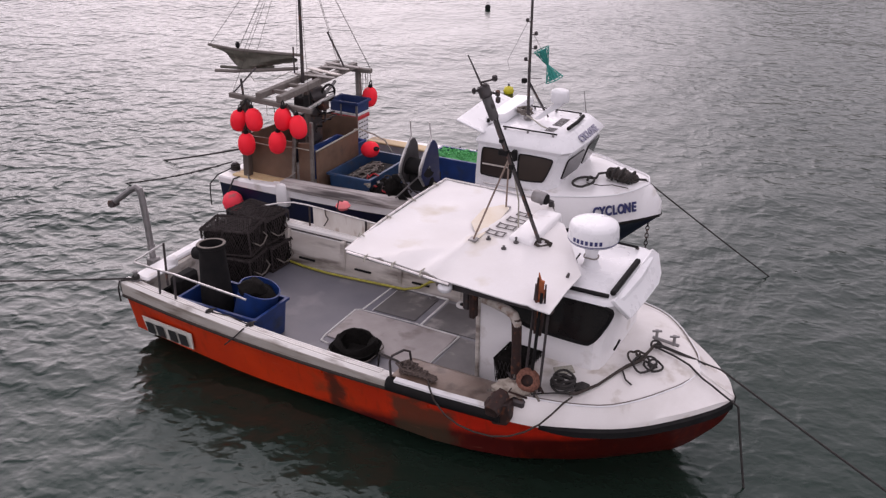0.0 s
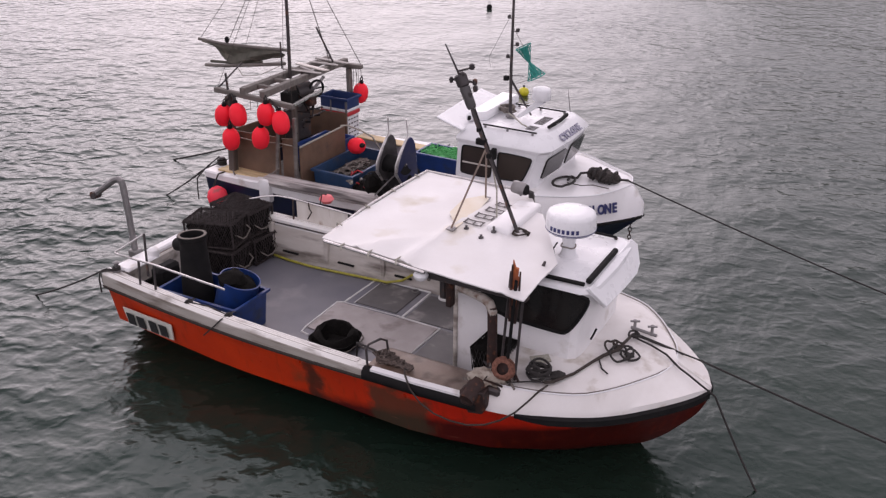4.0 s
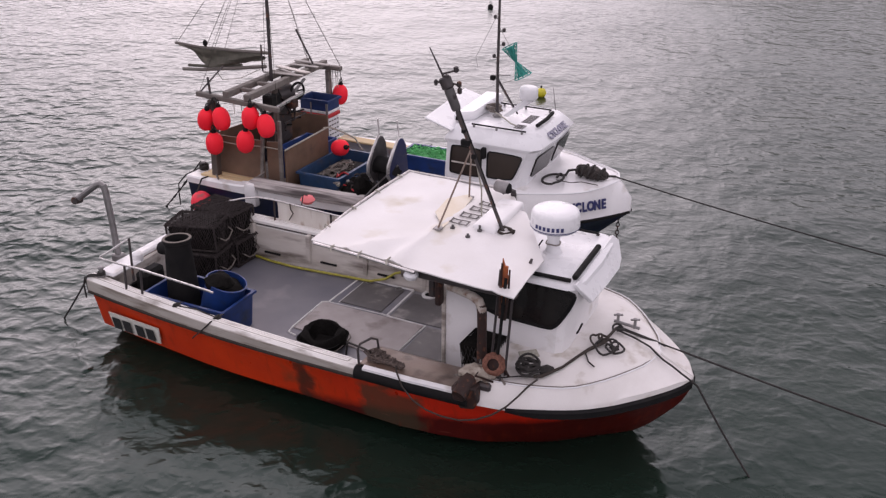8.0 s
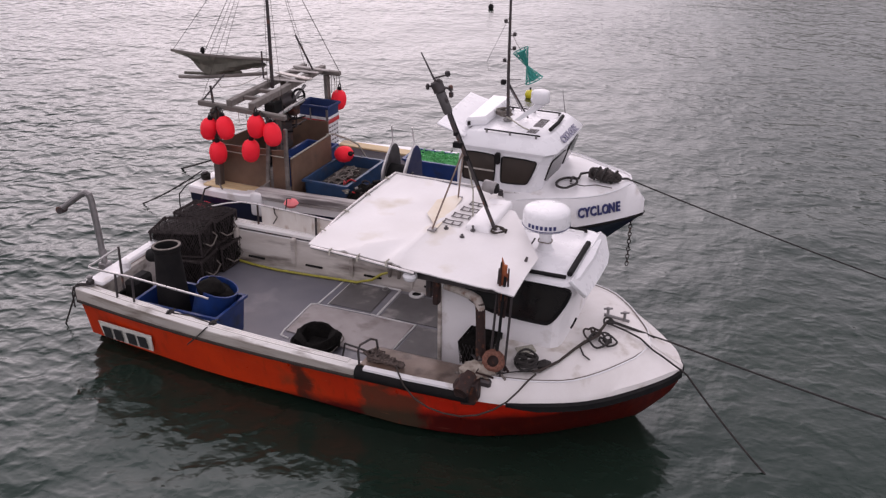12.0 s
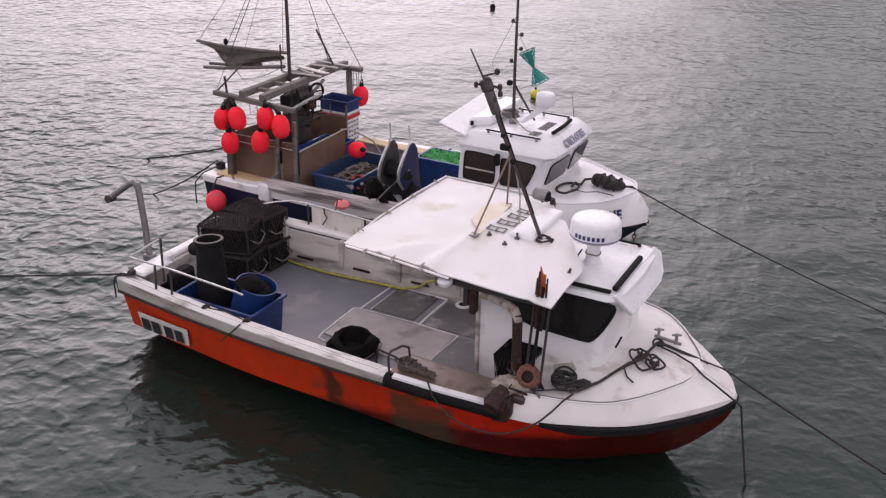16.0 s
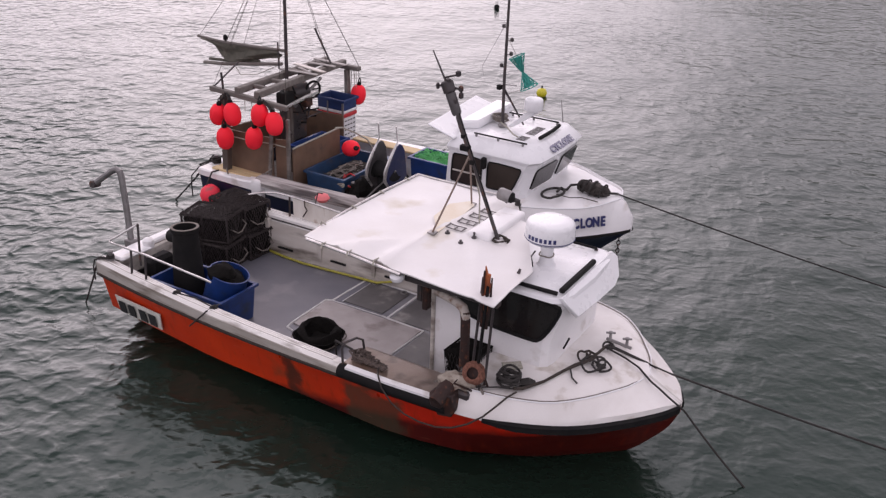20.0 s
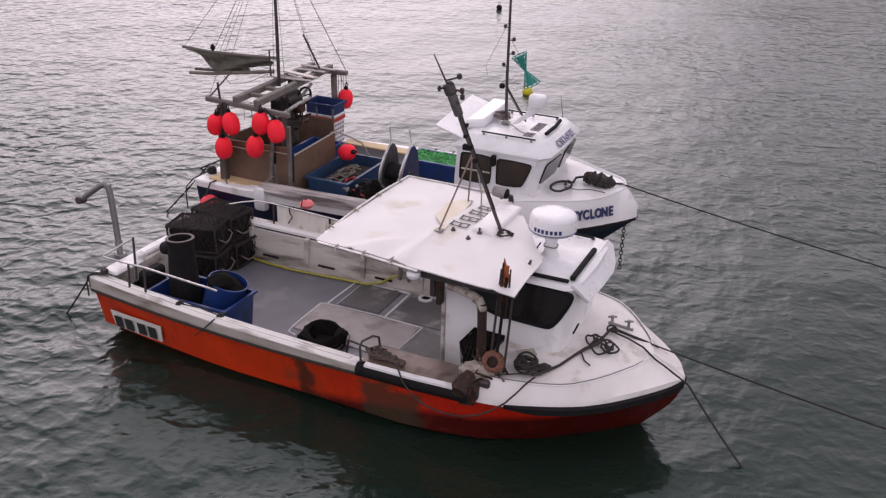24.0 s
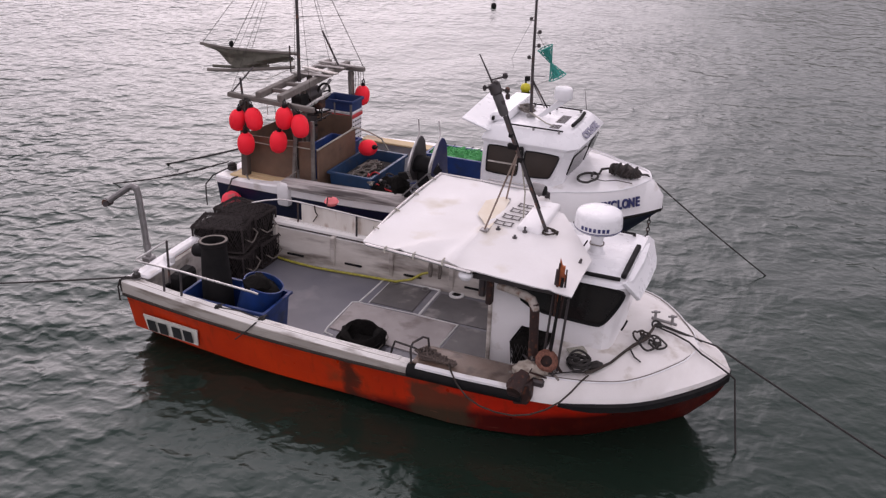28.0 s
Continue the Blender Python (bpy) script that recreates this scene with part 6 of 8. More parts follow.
def boat_b():
    boat = thing("fishing_boat", "navy-hulled fishing boat with white wheelhouse and timber gallows", "boat", B)
    part("hull", bm_loft([hull_section(HULL_B, x, 0.7) for x in XB]), NAVY, boat, "navy blue hull")
    aft = [x for x in XB if x <= 4.05]
    for s in (-1, 1):
        rows = []
        for x in aft:
            b, z = side_b(x)
            h = z + 0.09 + 0.06 * min(1, max(0, (x - 0.9) / 0.4))
            rows.append([(x, s * (b + 0.015), z - 0.01), (x, s * (b + 0.02), h - 0.02), (x, s * b, h), (x, s * (b - 0.16), h), (x, s * (b - 0.17), h - 0.03), (x, s * (b - 0.15), 0.45), (x, s * (b - 0.1), 0.45), (x, s * (b - 0.09), z - 0.01)])
        part("gunwale", bm_loft(rows, ring=True), WHITE, boat, "white gunwale and bulwark")
    part("transom_cap", bm_box(0.08, 0.26, -0.95, 0.95, 0.79, 0.88, 0.02), WHITE, boat)
    part("deck", bm_sheet([[(x, -(side_b(x)[0] - 0.12), 0.50), (x, side_b(x)[0] - 0.12, 0.50)] for x in aft], 0.03), GREY, boat, "dark working deck")
    # fore part: white flare with a lip, and the deck
    fore = [3.95, 4.05] + [x for x in XB if x > 4.05]

    def row(x):
        b, z = side_b(x)
        k, h = lerp(DECK_B, x)
        k = min(k, b * 0.95)
        top = h + 0.07 * min(1, k / 0.6)
        half = [(b + 0.012, z - 0.012), (b * 1.01, z + 0.06), (k + (b - k) * 0.3, h - 0.03), (k, h + 0.004), (k * 0.95, h + 0.004), (k * 0.93, h - 0.008), (k * 0.5, (h + top) / 2 + 0.01), (0, top)]
        return [(x, -y, zz) for y, zz in half] + [(x, y, zz) for y, zz in half[-2::-1]]
    part("foredeck", bm_loft([row(x) for x in fore]), WHITE, boat, "white moulded foredeck")
    edge = [(x, min(lerp(DECK_B, x)[0], side_b(x)[0] * 0.95), lerp(DECK_B, x)[1] + 0.004) for x in fore if 4.6 < x < 6.0]
    for s in (-1, 1):
        part("deck_lip", bm_tube([(x, s * y, z) for x, y, z in edge], 0.011, 6), WHITE_CLEAN, boat, "thin raised white deck lip")
    for s in (-1, 1):
        rows = [[(x, s * (side_b(x)[0] + 0.005), side_b(x)[1] - 0.03), (x + 0.008, s * (side_b(x)[0] + 0.03), side_b(x)[1] - 0.02), (x + 0.008, s * (side_b(x)[0] + 0.03), side_b(x)[1] + 0.005), (x, s * (side_b(x)[0] + 0.005), side_b(x)[1] + 0.012)] for x in XB if x > 4.0]
        part("rubbing_strake", bm_loft(rows, ring=True), BLACK, boat)
    # boat's name on both bows
    for s in (-1, 1):
        name = bmesh.new()
        word = "CYCLONE" if s < 0 else "CYCLONE"[::-1]
        for i, ch in enumerate(word):
            x = 5.49 + 0.43 * (i + 0.5) / 7
            b, z = side_b(x)
            b2, z2 = side_b(x + 0.03)
            b1, z1 = side_b(x - 0.03)
            along = Vector((0.06, s * (b2 - b1), z2 - z1)).normalized()
            up = Vector((-0.02, -s * 0.12, 1.0)).normalized()
            up = (up - along * up.dot(along)).normalized()
            if s > 0:
                along = -along
            out = along.cross(up)
            m = Matrix((along, up, out)).transposed().to_4x4()
            m.translation = Vector((x, s * (b * 1.0 - 0.004), z + 0.178)) + out * 0.012
            merge(name, moved(letters(ch, 0.165, 0.008), m @ Matrix.Diagonal((0.70, 1, 1, 1))))
        part("boat_name", name, LETTERBLUE, boat, "dark blue name lettering", 0)
    # timber capping on the starboard bulwark
    rows = []
    for x in np.linspace(1.24, 3.9, 9):
        b, z = side_b(x)
        h = z + 0.15
        rows.append([(x, -b - 0.05, h - 0.05), (x, -b - 0.055, h + 0.0), (x, -b - 0.01, h + 0.05), (x, -b + 0.15, h + 0.055), (x, -b + 0.19, h + 0.02), (x, -b + 0.19, h - 0.02)])
    part("timber_capping", bm_loft(rows, ring=True), WOODRAIL, boat, "worn grey timber rail capping")
    part("rail_end_post", bm_box(1.18, 1.38, -1.28, -1.12, 0.66, 1.00, 0.05, None, 2), WHITE, boat, "white rounded rail end post")
    for x0, x1, y in ((0.30, 1.22, -1.02), (0.32, 1.20, -0.90)):
        part("deck_plank", bm_box(x0, x1, y - 0.055, y + 0.055, 0.885, 0.915, 0.006), WOODYELLOW, boat, "new yellow timber plank")
    part("deck_plank", bm_box(1.35, 2.5, 0.86, 1.06, 1.0, 1.03, 0.006), WOODYELLOW, boat, "yellow timber side plank")
    return boat


boat_navy = boat_b()


def wheelhouse_b(boat):
    def ring(z, x0, x1, w, nose=0.03, c=0.10):
        return [(x0, -w, z), (x1 - c, -w, z), (x1, -w + c * 1.2, z), (x1 + nose, 0, z), (x1, w - c * 1.2, z), (x1 - c, w, z), (x0, w, z)]
    wh = part("wheelhouse", bm_loft([ring(0.52, 3.98, 5.06, 0.73), ring(1.2, 3.98, 5.06, 0.73), ring(1.45, 3.98, 5.04, 0.725), ring(1.86, 4.0, 5.16, 0.71)], ring=True), WHITE_CLEAN, boat, "white wheelhouse shell")
    part("roof", bm_loft([ring(1.85, 3.98, 5.16, 0.715), ring(1.89, 3.97, 5.20, 0.725), ring(1.925, 3.98, 5.18, 0.71), ring(2.03, 4.05, 5.09, 0.60), ring(2.05, 4.08, 5.06, 0.56)], ring=True), WHITE_CLEAN, wh)
    for s in (-1, 1):
        for q in ([(4.07, 1.46), (4.43, 1.455), (4.47, 1.49), (4.47, 1.78), (4.44, 1.815), (4.09, 1.82), (4.06, 1.79), (4.05, 1.49)],
                  [(4.57, 1.47), (4.86, 1.49), (4.90, 1.52), (5.00, 1.77), (4.98, 1.80), (4.58, 1.81), (4.55, 1.78), (4.55, 1.50)]):
            pts = rounded([(x, s * (0.729 - 0.037 * (z - 1.45)), z) for x, z in q], 1)
            w = part("side_window", bm_slab(pts, (0, -s * 0.02, 0)), CABINGLASS, wh, "dark brown side window")
            part("window_seal", bm_tube([(p[0], p[1] + s * 0.004, p[2]) for p in pts], 0.009, 6, closed=True), BLACK, w)
        pts = [(5.075, s * 0.60, 1.51), (5.105, s * 0.06, 1.51), (5.192, s * 0.06, 1.78), (5.160, s * 0.60, 1.78)]
        pts = [tuple(Vector(a).lerp(Vector(c), f)) for a, c in zip(pts, pts[1:] + pts[:1]) for f in (0.08, 0.92)]
        part("front_window", bm_slab(pts, (-0.02, 0, 0.006)), GLASS, wh, "dark raked front window")
    part("wiper", bm_tube([(5.09, -0.45, 1.55), (5.13, -0.38, 1.68)], 0.006, 5), BLACK, wh)
    part("sliding_pane_bar", bm_box(4.07, 4.46, -0.732, -0.722, 1.595, 1.615, 0.003), WHITE_DIRTY, wh)
    part("horn", bm_box(4.485, 4.545, -0.80, -0.73, 1.72, 1.86, 0.012), BLACK, wh, "black horn box")
    part("roof_bar", bm_tube([(5.03, -0.33, 2.09), (5.04, 0.0, 2.095), (5.01, 0.28, 2.09)], 0.024, 8), BLACK, wh, "black bar on the roof")
    part("roof_rail", bm_tube([(4.27, -0.58, 2.075), (4.98, -0.58, 2.075)], 0.011, 6), BLACK, wh)
    part("roof_rail", bm_tube([(4.25, 0.40, 2.085), (4.95, 0.40, 2.085)], 0.011, 6), BLACK, wh)
    for x in (4.3, 4.6, 4.93):
        for y in (-0.58, 0.40):
            part("rail_foot", bm_box(x - 0.012, x + 0.012, y - 0.01, y + 0.01, 2.03, 2.075), STEEL, wh)
    part("aft_shade", bm_slab([(3.70, -0.74, 2.10), (4.06, -0.72, 1.98), (4.06, 0.70, 1.98), (3.60, 0.66, 2.12)], (0, 0, 0.025), None, 0.008), WHITE_CLEAN, wh, "white aft roof shade")
    part("roof_box", bm_slab([(3.98, -0.50, 2.03), (4.22, -0.36, 2.04), (4.20, 0.62, 2.04), (3.92, 0.64, 2.03)], (0, 0, 0.12), None, 0.03), WHITE_CLEAN, wh, "raised white roof box")
    part("vent", bm_box(4.02, 4.05, -0.525, -0.48, 2.07, 2.12, 0.005), BLACK, wh)
    for i in (0, 1, 3, 4, 5, 6):
        y = -0.40 + 0.088 * i
        for d in (-0.022, 0.022):
            part("marking_bar", bm_box(4.76, 4.88, y + d - 0.008, y + d + 0.008, 2.05, 2.057), LETTERGREY, wh)
        part("marking_bar", bm_box(4.81, 4.828, y - 0.012, y + 0.012, 2.05, 2.056), LETTERGREY, wh)
    brow = Matrix.Translation((5.186, 0.0, 1.962)) @ pose(0, 0, 0, 0, 38, 0) @ pose(0, 0, 0, 0, 0, 90)
    part("brow_name", moved(letters("CYCLONE", 0.13, 0.008), brow), LETTERWORN, wh, "worn dark name on the roof brow", 0)
    wh.matrix_basis = Matrix.Translation((-0.045 * U, 0, 0))
    part("grab_rail", bm_tube([(4.1, -0.745, 1.36), (4.9, -0.745, 1.37)], 0.012, 6), BRIGHT, wh)


wheelhouse_b(boat_navy)


def mast_b():
    m = thing("signal_mast", "thin dark signal mast with strut on the wheelhouse roof", "mast", B, (4.45, -0.05, 2.3), off=(-0.09, -0.05, -0.235))
    part("pole", bm_tube([(4.45, -0.05, 2.30), (4.43, -0.04, 2.9), (4.42, -0.03, 4.3)], [0.022, 0.02, 0.014], 8), DARKSTEEL, m)
    part("strut", bm_tube([(4.435, -0.04, 2.78), (4.66, 0.12, 2.31)], 0.011, 6), DARKSTEEL, m)
    part("strut", bm_tube([(4.435, -0.04, 2.75), (4.52, 0.30, 2.33)], 0.008, 6), STEEL, m)
    part("foot", bm_lathe([(0.06, 0), (0.06, 0.015), (0.03, 0.04)], (4.45, -0.05, 2.30), 10), STEEL, m)
    part("camera_box", bm_box(4.34, 4.40, -0.07, -0.01, 2.75, 2.81, 0.008), BLACK, m)
    for z, s in ((3.02, -1), (3.18, 1), (3.35, 1), (3.5, -1)):
        part("side_light", bm_lathe([(0.015, 0), (0.024, 0.01), (0.024, 0.04), (0.008, 0.05)], (4.42 + 0.06 * s, 0.0, z), 8), DARKSTEEL, m)
        part("side_arm", bm_tube([(4.425, -0.03, z + 0.01), (4.42 + 0.06 * s, 0.0, z + 0.01)], 0.006, 5), DARKSTEEL, m)
    part("aerial_wire", bm_tube([(4.42, -0.03, 3.6), (4.2, -0.2, 3.05), (4.25, -0.25, 2.95)], 0.003, 4), STEEL, m)
    part("side_arm", bm_tube([(4.425, -0.03, 2.82), (4.58, 0.02, 2.82)], 0.007, 5), STEEL, m)
    rb = thing("rope_bundle", "grey rope bundle round the mast foot", "rope", B, (4.40, -0.02, 2.32), off=(-0.09, -0.05, -0.235))
    rng = random.Random(13)
    part("coil", bm_tube([(4.36 + 0.09 * math.cos(i * 0.8) + rng.uniform(-0.02, 0.02), 0.06 + 0.10 * math.sin(i * 0.8), 2.345 + 0.03 * math.sin(i * 0.45) + 0.02) for i in range(50)], 0.010, 5), ROPEGREY, rb)
    part("tail", bm_tube([(4.45, -0.1, 2.36), (4.6, -0.2, 2.335), (4.75, -0.35, 2.33), (4.85, -0.42, 2.335)], 0.009, 5), ROPEPALE, rb)
    n = thing("signal_shape", "teal net hourglass day shape on the mast", "signal shape", B, (4.62, 0.0, 3.0), off=(-0.09, -0.05, -0.235))
    top, mid, bot = Vector((4.57, -0.02, 3.19)), Vector((4.655, 0.0, 3.0)), Vector((4.745, 0.02, 2.83))
    ax = (bot - top).normalized()
    side = ax.orthogonal().normalized()
    wide = ax.cross(side)

    def rim(c, r, n=10, turn=0.0):
        return [c + r * (math.cos(2 * math.pi * j / n + turn) * side + math.sin(2 * math.pi * j / n + turn) * wide) for j in range(n)]
    for a, c, r0, r1 in ((top, mid, 0.098, 0.010), (mid, bot, 0.010, 0.112)):
        net = bmesh.new()
        levels = [rim(a.lerp(c, f), r0 + (r1 - r0) * f, 10, 0.31 * k) for k, f in enumerate((0, 0.25, 0.5, 0.75, 1))]
        for lo, hi in zip(levels, levels[1:]):
            for j in range(10):
                bm_tube([lo[j], hi[j]], 0.0045, 3, net)
                bm_tube([lo[j], hi[j - 1]], 0.0045, 3, net)
        part("net_cone", net, TEAL, n)
        part("inner_net", bm_tube([a.lerp(c, 0.05), a.lerp(c, 0.5), a.lerp(c, 0.95)], [max(0.6 * r0, 0.008), 0.33 * (r0 + r1), max(0.6 * r1, 0.008)], 8), TEAL, n)
    for c, r in ((top, 0.10), (bot, 0.115)):
        part("hoop", bm_tube(rim(c, r, 16), 0.006, 5, closed=True), TEAL, n)
    part("halyard", bm_tube([top, Vector((4.425, -0.03, 3.42))], 0.003, 4), ROPEGREY, n)
    part("halyard", bm_tube([bot, Vector((4.50, -0.03, 2.72))], 0.003, 4), ROPEGREY, n)
    d = thing("radar_dome", "small white radar dome on a slanted bracket", "radar", B, (4.86, -0.10, 2.58), off=(-0.09, -0.05, -0.235))
    part("dome", bm_lathe([(0.08, 0.0), (0.108, 0.006), (0.118, 0.025), (0.114, 0.125), (0.106, 0.145), (0.085, 0.154), (0.005, 0.158)], (4.87, -0.08, 2.585), 22), WHITE_CLEAN, d, "", 50)
    part("bracket", bm_slab([(4.55, -0.12, 2.33), (4.62, -0.12, 2.33), (4.92, -0.12, 2.55), (4.92, -0.12, 2.575), (4.82, -0.12, 2.575)], (0, 0.08, 0), None, 0.006), WHITE_CLEAN, d)
    a = thing("roof_aerial", "thin whip aerial on the wheelhouse roof", "aerial", B, (5.05, 0.45, 2.33), off=(-0.09, -0.05, -0.235))
    part("whip", bm_tube([(5.05, 0.45, 2.33), (5.0, 0.45, 2.62)], [0.008, 0.003], 5), STEEL, a)


mast_b()


def gallows_b():
    g = thing("gallows", "weathered timber gallows frame over the stern", "gallows", B, (0.9, 0, 0.9))

    def beam(name, a, c, w, h, mt=WOODGREY):
        a, c = Vector(a), Vector(c)
        d = c - a
        m = Matrix.Translation(a) @ d.to_track_quat("X", "Z").to_matrix().to_4x4()
        return part(name, moved(bm_box(0, d.length, -w / 2, w / 2, -h / 2, h / 2, 0.008), m), mt, g)
    beam("side_beam", (0.32, -1.0, 2.05), (1.66, -1.0, 2.00), 0.07, 0.065)
    beam("side_beam", (0.60, 1.22, 1.99), (1.24, 1.22, 2.01), 0.08, 0.065)
    beam("cross_beam", (0.82, -1.03, 2.10), (0.645, 1.20, 2.065), 0.085, 0.09)
    beam("cross_beam", (1.16, -1.03, 2.10), (0.965, 1.20, 2.075), 0.085, 0.09)
    for y in (-0.70, -0.33):
        beam("tie", (0.84, y, 2.10), (1.10, y, 2.10), 0.06, 0.05)
    for k, (y, w) in enumerate(((0.06, 0.05), (0.13, 0.08), (0.30, 0.05), (0.40, 0.09), (0.62, 0.06), (0.70, 0.045), (0.86, 0.07))):
        beam("deck_slat", (0.66 + 0.07 * (k % 3), y, 2.15 + 0.012 * (k % 2)), (1.30 - 0.11 * (k % 3), y + 0.05 - 0.06 * (k % 4), 2.16 - 0.015 * (k % 3)), w, 0.02, (WOODPALE, WOODGREY, WOODPALE, WHITE_DIRTY)[k % 4])
    posts = [((0.52, -0.99, 0.88), (0.56, -0.99, 1.99)), ((1.28, -0.97, 0.92), (1.34, -0.97, 1.62)), ((1.53, -0.87, 0.52), (1.55, -0.87, 1.80)), ((1.02, 1.215, 0.9), (1.00, 1.22, 1.96)), ((0.75, 0.4, 0.52), (0.76, 0.4, 2.06)), ((0.95, -0.1, 0.52), (0.95, -0.1, 2.07))]
    for (a, c), w, wood in zip(posts, (0.10, 0.045, 0.05, 0.075, 0.07, 0.07), (WOODBROWN, WOODGREY, WOODGREY, WOODGREY, WOODBROWN, WOODBROWN)):
        beam("post", a, c, w, w, wood)
    beam("brace", (0.95, 0.0, 1.65), (1.06, 0.5, 2.0), 0.04, 0.04, STEEL)
    beam("brace", (0.98, -0.35, 1.7), (1.15, 0.3, 1.85), 0.045, 0.045, BRIGHT)
    part("stub_rod", bm_tube([(0.55, -1.0, 2.05), (0.53, -1.0, 2.30)], 0.016, 6), DARKSTEEL, g)
    part("end_stay", bm_tube([(0.36, -1.0, 2.06), (0.44, -0.55, 2.34)], 0.012, 5), DARKSTEEL, g)
    e = thing("deck_engine", "dark machinery under the gallows", "winch", B, (0.9, 0.15, 1.5))
    part("drum", bm_tube([(0.78, 0.0, 1.80), (0.92, 0.32, 1.82)], [0.13, 0.14], 14), DARKSTEEL, e)
    part("housing", bm_box(0.68, 0.92, -0.05, 0.35, 1.1, 1.7, 0.04), DARKSTEEL, e)
    part("wheel", bm_tube([(1.03 + 0.03 * math.cos(a), 0.34 + 0.12 * math.cos(a), 1.85 + 0.12 * math.sin(a)) for a in np.linspace(0, 6.283, 20, endpoint=False)], 0.018, 6, closed=True), BLACK, e)
    part("spoke", bm_tube([(1.0, 0.22, 1.85), (1.06, 0.46, 1.85)], 0.012, 5), BLACK, e)
    part("stand", bm_box(0.72, 0.88, 0.0, 0.3, 0.51, 1.12, 0.02), DARKSTEEL, e)
    rng = random.Random(41)
    for i in range(8):
        p0 = Vector((0.72 + rng.uniform(0, 0.3), -0.15 + rng.uniform(0, 0.55), 1.78 + rng.uniform(-0.1, 0.2)))
        pts = [p0 + Vector((rng.uniform(-0.10, 0.10) * k, rng.uniform(-0.10, 0.10) * k, -0.10 * k + 0.06 * math.sin(k * 1.7))) for k in range(5)]
        part("hydraulic_hose", bm_tube(pts, 0.014, 5), (BLACK, DARKSTEEL, NETMESH)[i % 3], e)
    part("valve_block", bm_box(0.86, 1.02, -0.30, -0.06, 1.72, 1.92, 0.02), BLACK, e)
    part("valve_block", bm_box(1.02, 1.14, 0.05, 0.20, 1.66, 1.80, 0.015), RUST, e)
    part("lever", bm_tube([(0.95, -0.2, 1.9), (1.02, -0.26, 2.03)], 0.01, 5), BRIGHT, e)
    tw = thing("hanging_twine", "thin pale twine ends hanging from the gallows", "twine", B, (1.3, 1.05, 1.9))
    for i in range(9):
        x, y = (1.05 + 0.03 * i, 1.20 + 0.02 * (i % 3)) if i < 6 else (0.75 + 0.12 * i - 0.5, -1.05)
        h = rng.uniform(0.12, 0.38)
        part("strand", bm_tube([(x, y, 2.0), (x + rng.uniform(-0.02, 0.02), y, 2.0 - h * 0.5), (x + rng.uniform(-0.03, 0.03), y - 0.01, 2.0 - h)], 0.0045, 4), (ROPEPALE, ROPEBROWN)[i % 2], tw)
    p = thing("plywood_pound", "brown plywood pound boards under the gallows", "boards", B, (1.0, -0.2, 0.52))
    part("board", bm_slab([(0.40, -0.87, 0.88), (1.26, -0.87, 0.88), (1.26, -0.87, 1.48), (0.44, -0.87, 1.45)], (0, 0.02, 0)), PLY, p)
    part("board", bm_slab([(1.31, -0.86, 0.72), (1.52, -0.86, 0.72), (1.52, -0.86, 1.50), (1.31, -0.86, 1.47)], (0, 0.02, 0)), PLY, p)
    part("board", bm_slab([(1.58, -0.84, 0.66), (1.62, 0.16, 0.66), (1.62, 0.16, 1.42), (1.58, -0.84, 1.37)], (0.02, 0, 0)), PLY, p)
    part("board", bm_slab([(0.46, 0.75, 0.85), (1.25, 0.76, 0.85), (1.25, 0.76, 1.395), (0.46, 0.75, 1.36)], (0, 0.02, 0)), PLY, p)
    part("board", bm_slab([(0.42, -0.84, 0.9), (0.44, 0.77, 0.9), (0.44, 0.77, 1.38), (0.42, -0.84, 1.45)], (-0.02, 0, 0)), PLY, p)
    part("top_batten", bm_tube([(1.59, -0.84, 1.385), (1.63, 0.16, 1.435)], 0.012, 6), ROPEPALE, p)
    part("base_frame", bm_box(0.48, 1.56, -0.80, 0.74, 0.515, 0.70, 0.01), WOODGREY, p)
    part("tie_rope", bm_tube([(0.55, -1.04, 1.44), (0.9, -0.895, 1.37), (1.25, -0.895, 1.41), (1.53, -0.92, 1.42)], 0.008, 5), ROPEPALE, p)
    part("top_rope", bm_tube([(1.62, 0.08, 1.45), (1.66, 0.20, 1.43), (1.78, 0.36, 1.33), (1.90, 0.48, 1.22), (1.98, 0.56, 1.02)], 0.012, 5), ROPEPALE, p)
    bb = thing("fish_bin", "blue plastic bin inside the plywood pound", "fish bin", B, (1.2, 0.2, 0.7))
    part("bin", open_box(1.05, 1.54, -0.25, 0.50, 0.70, 1.17, 0.02), BLUE, bb)


gallows_b()


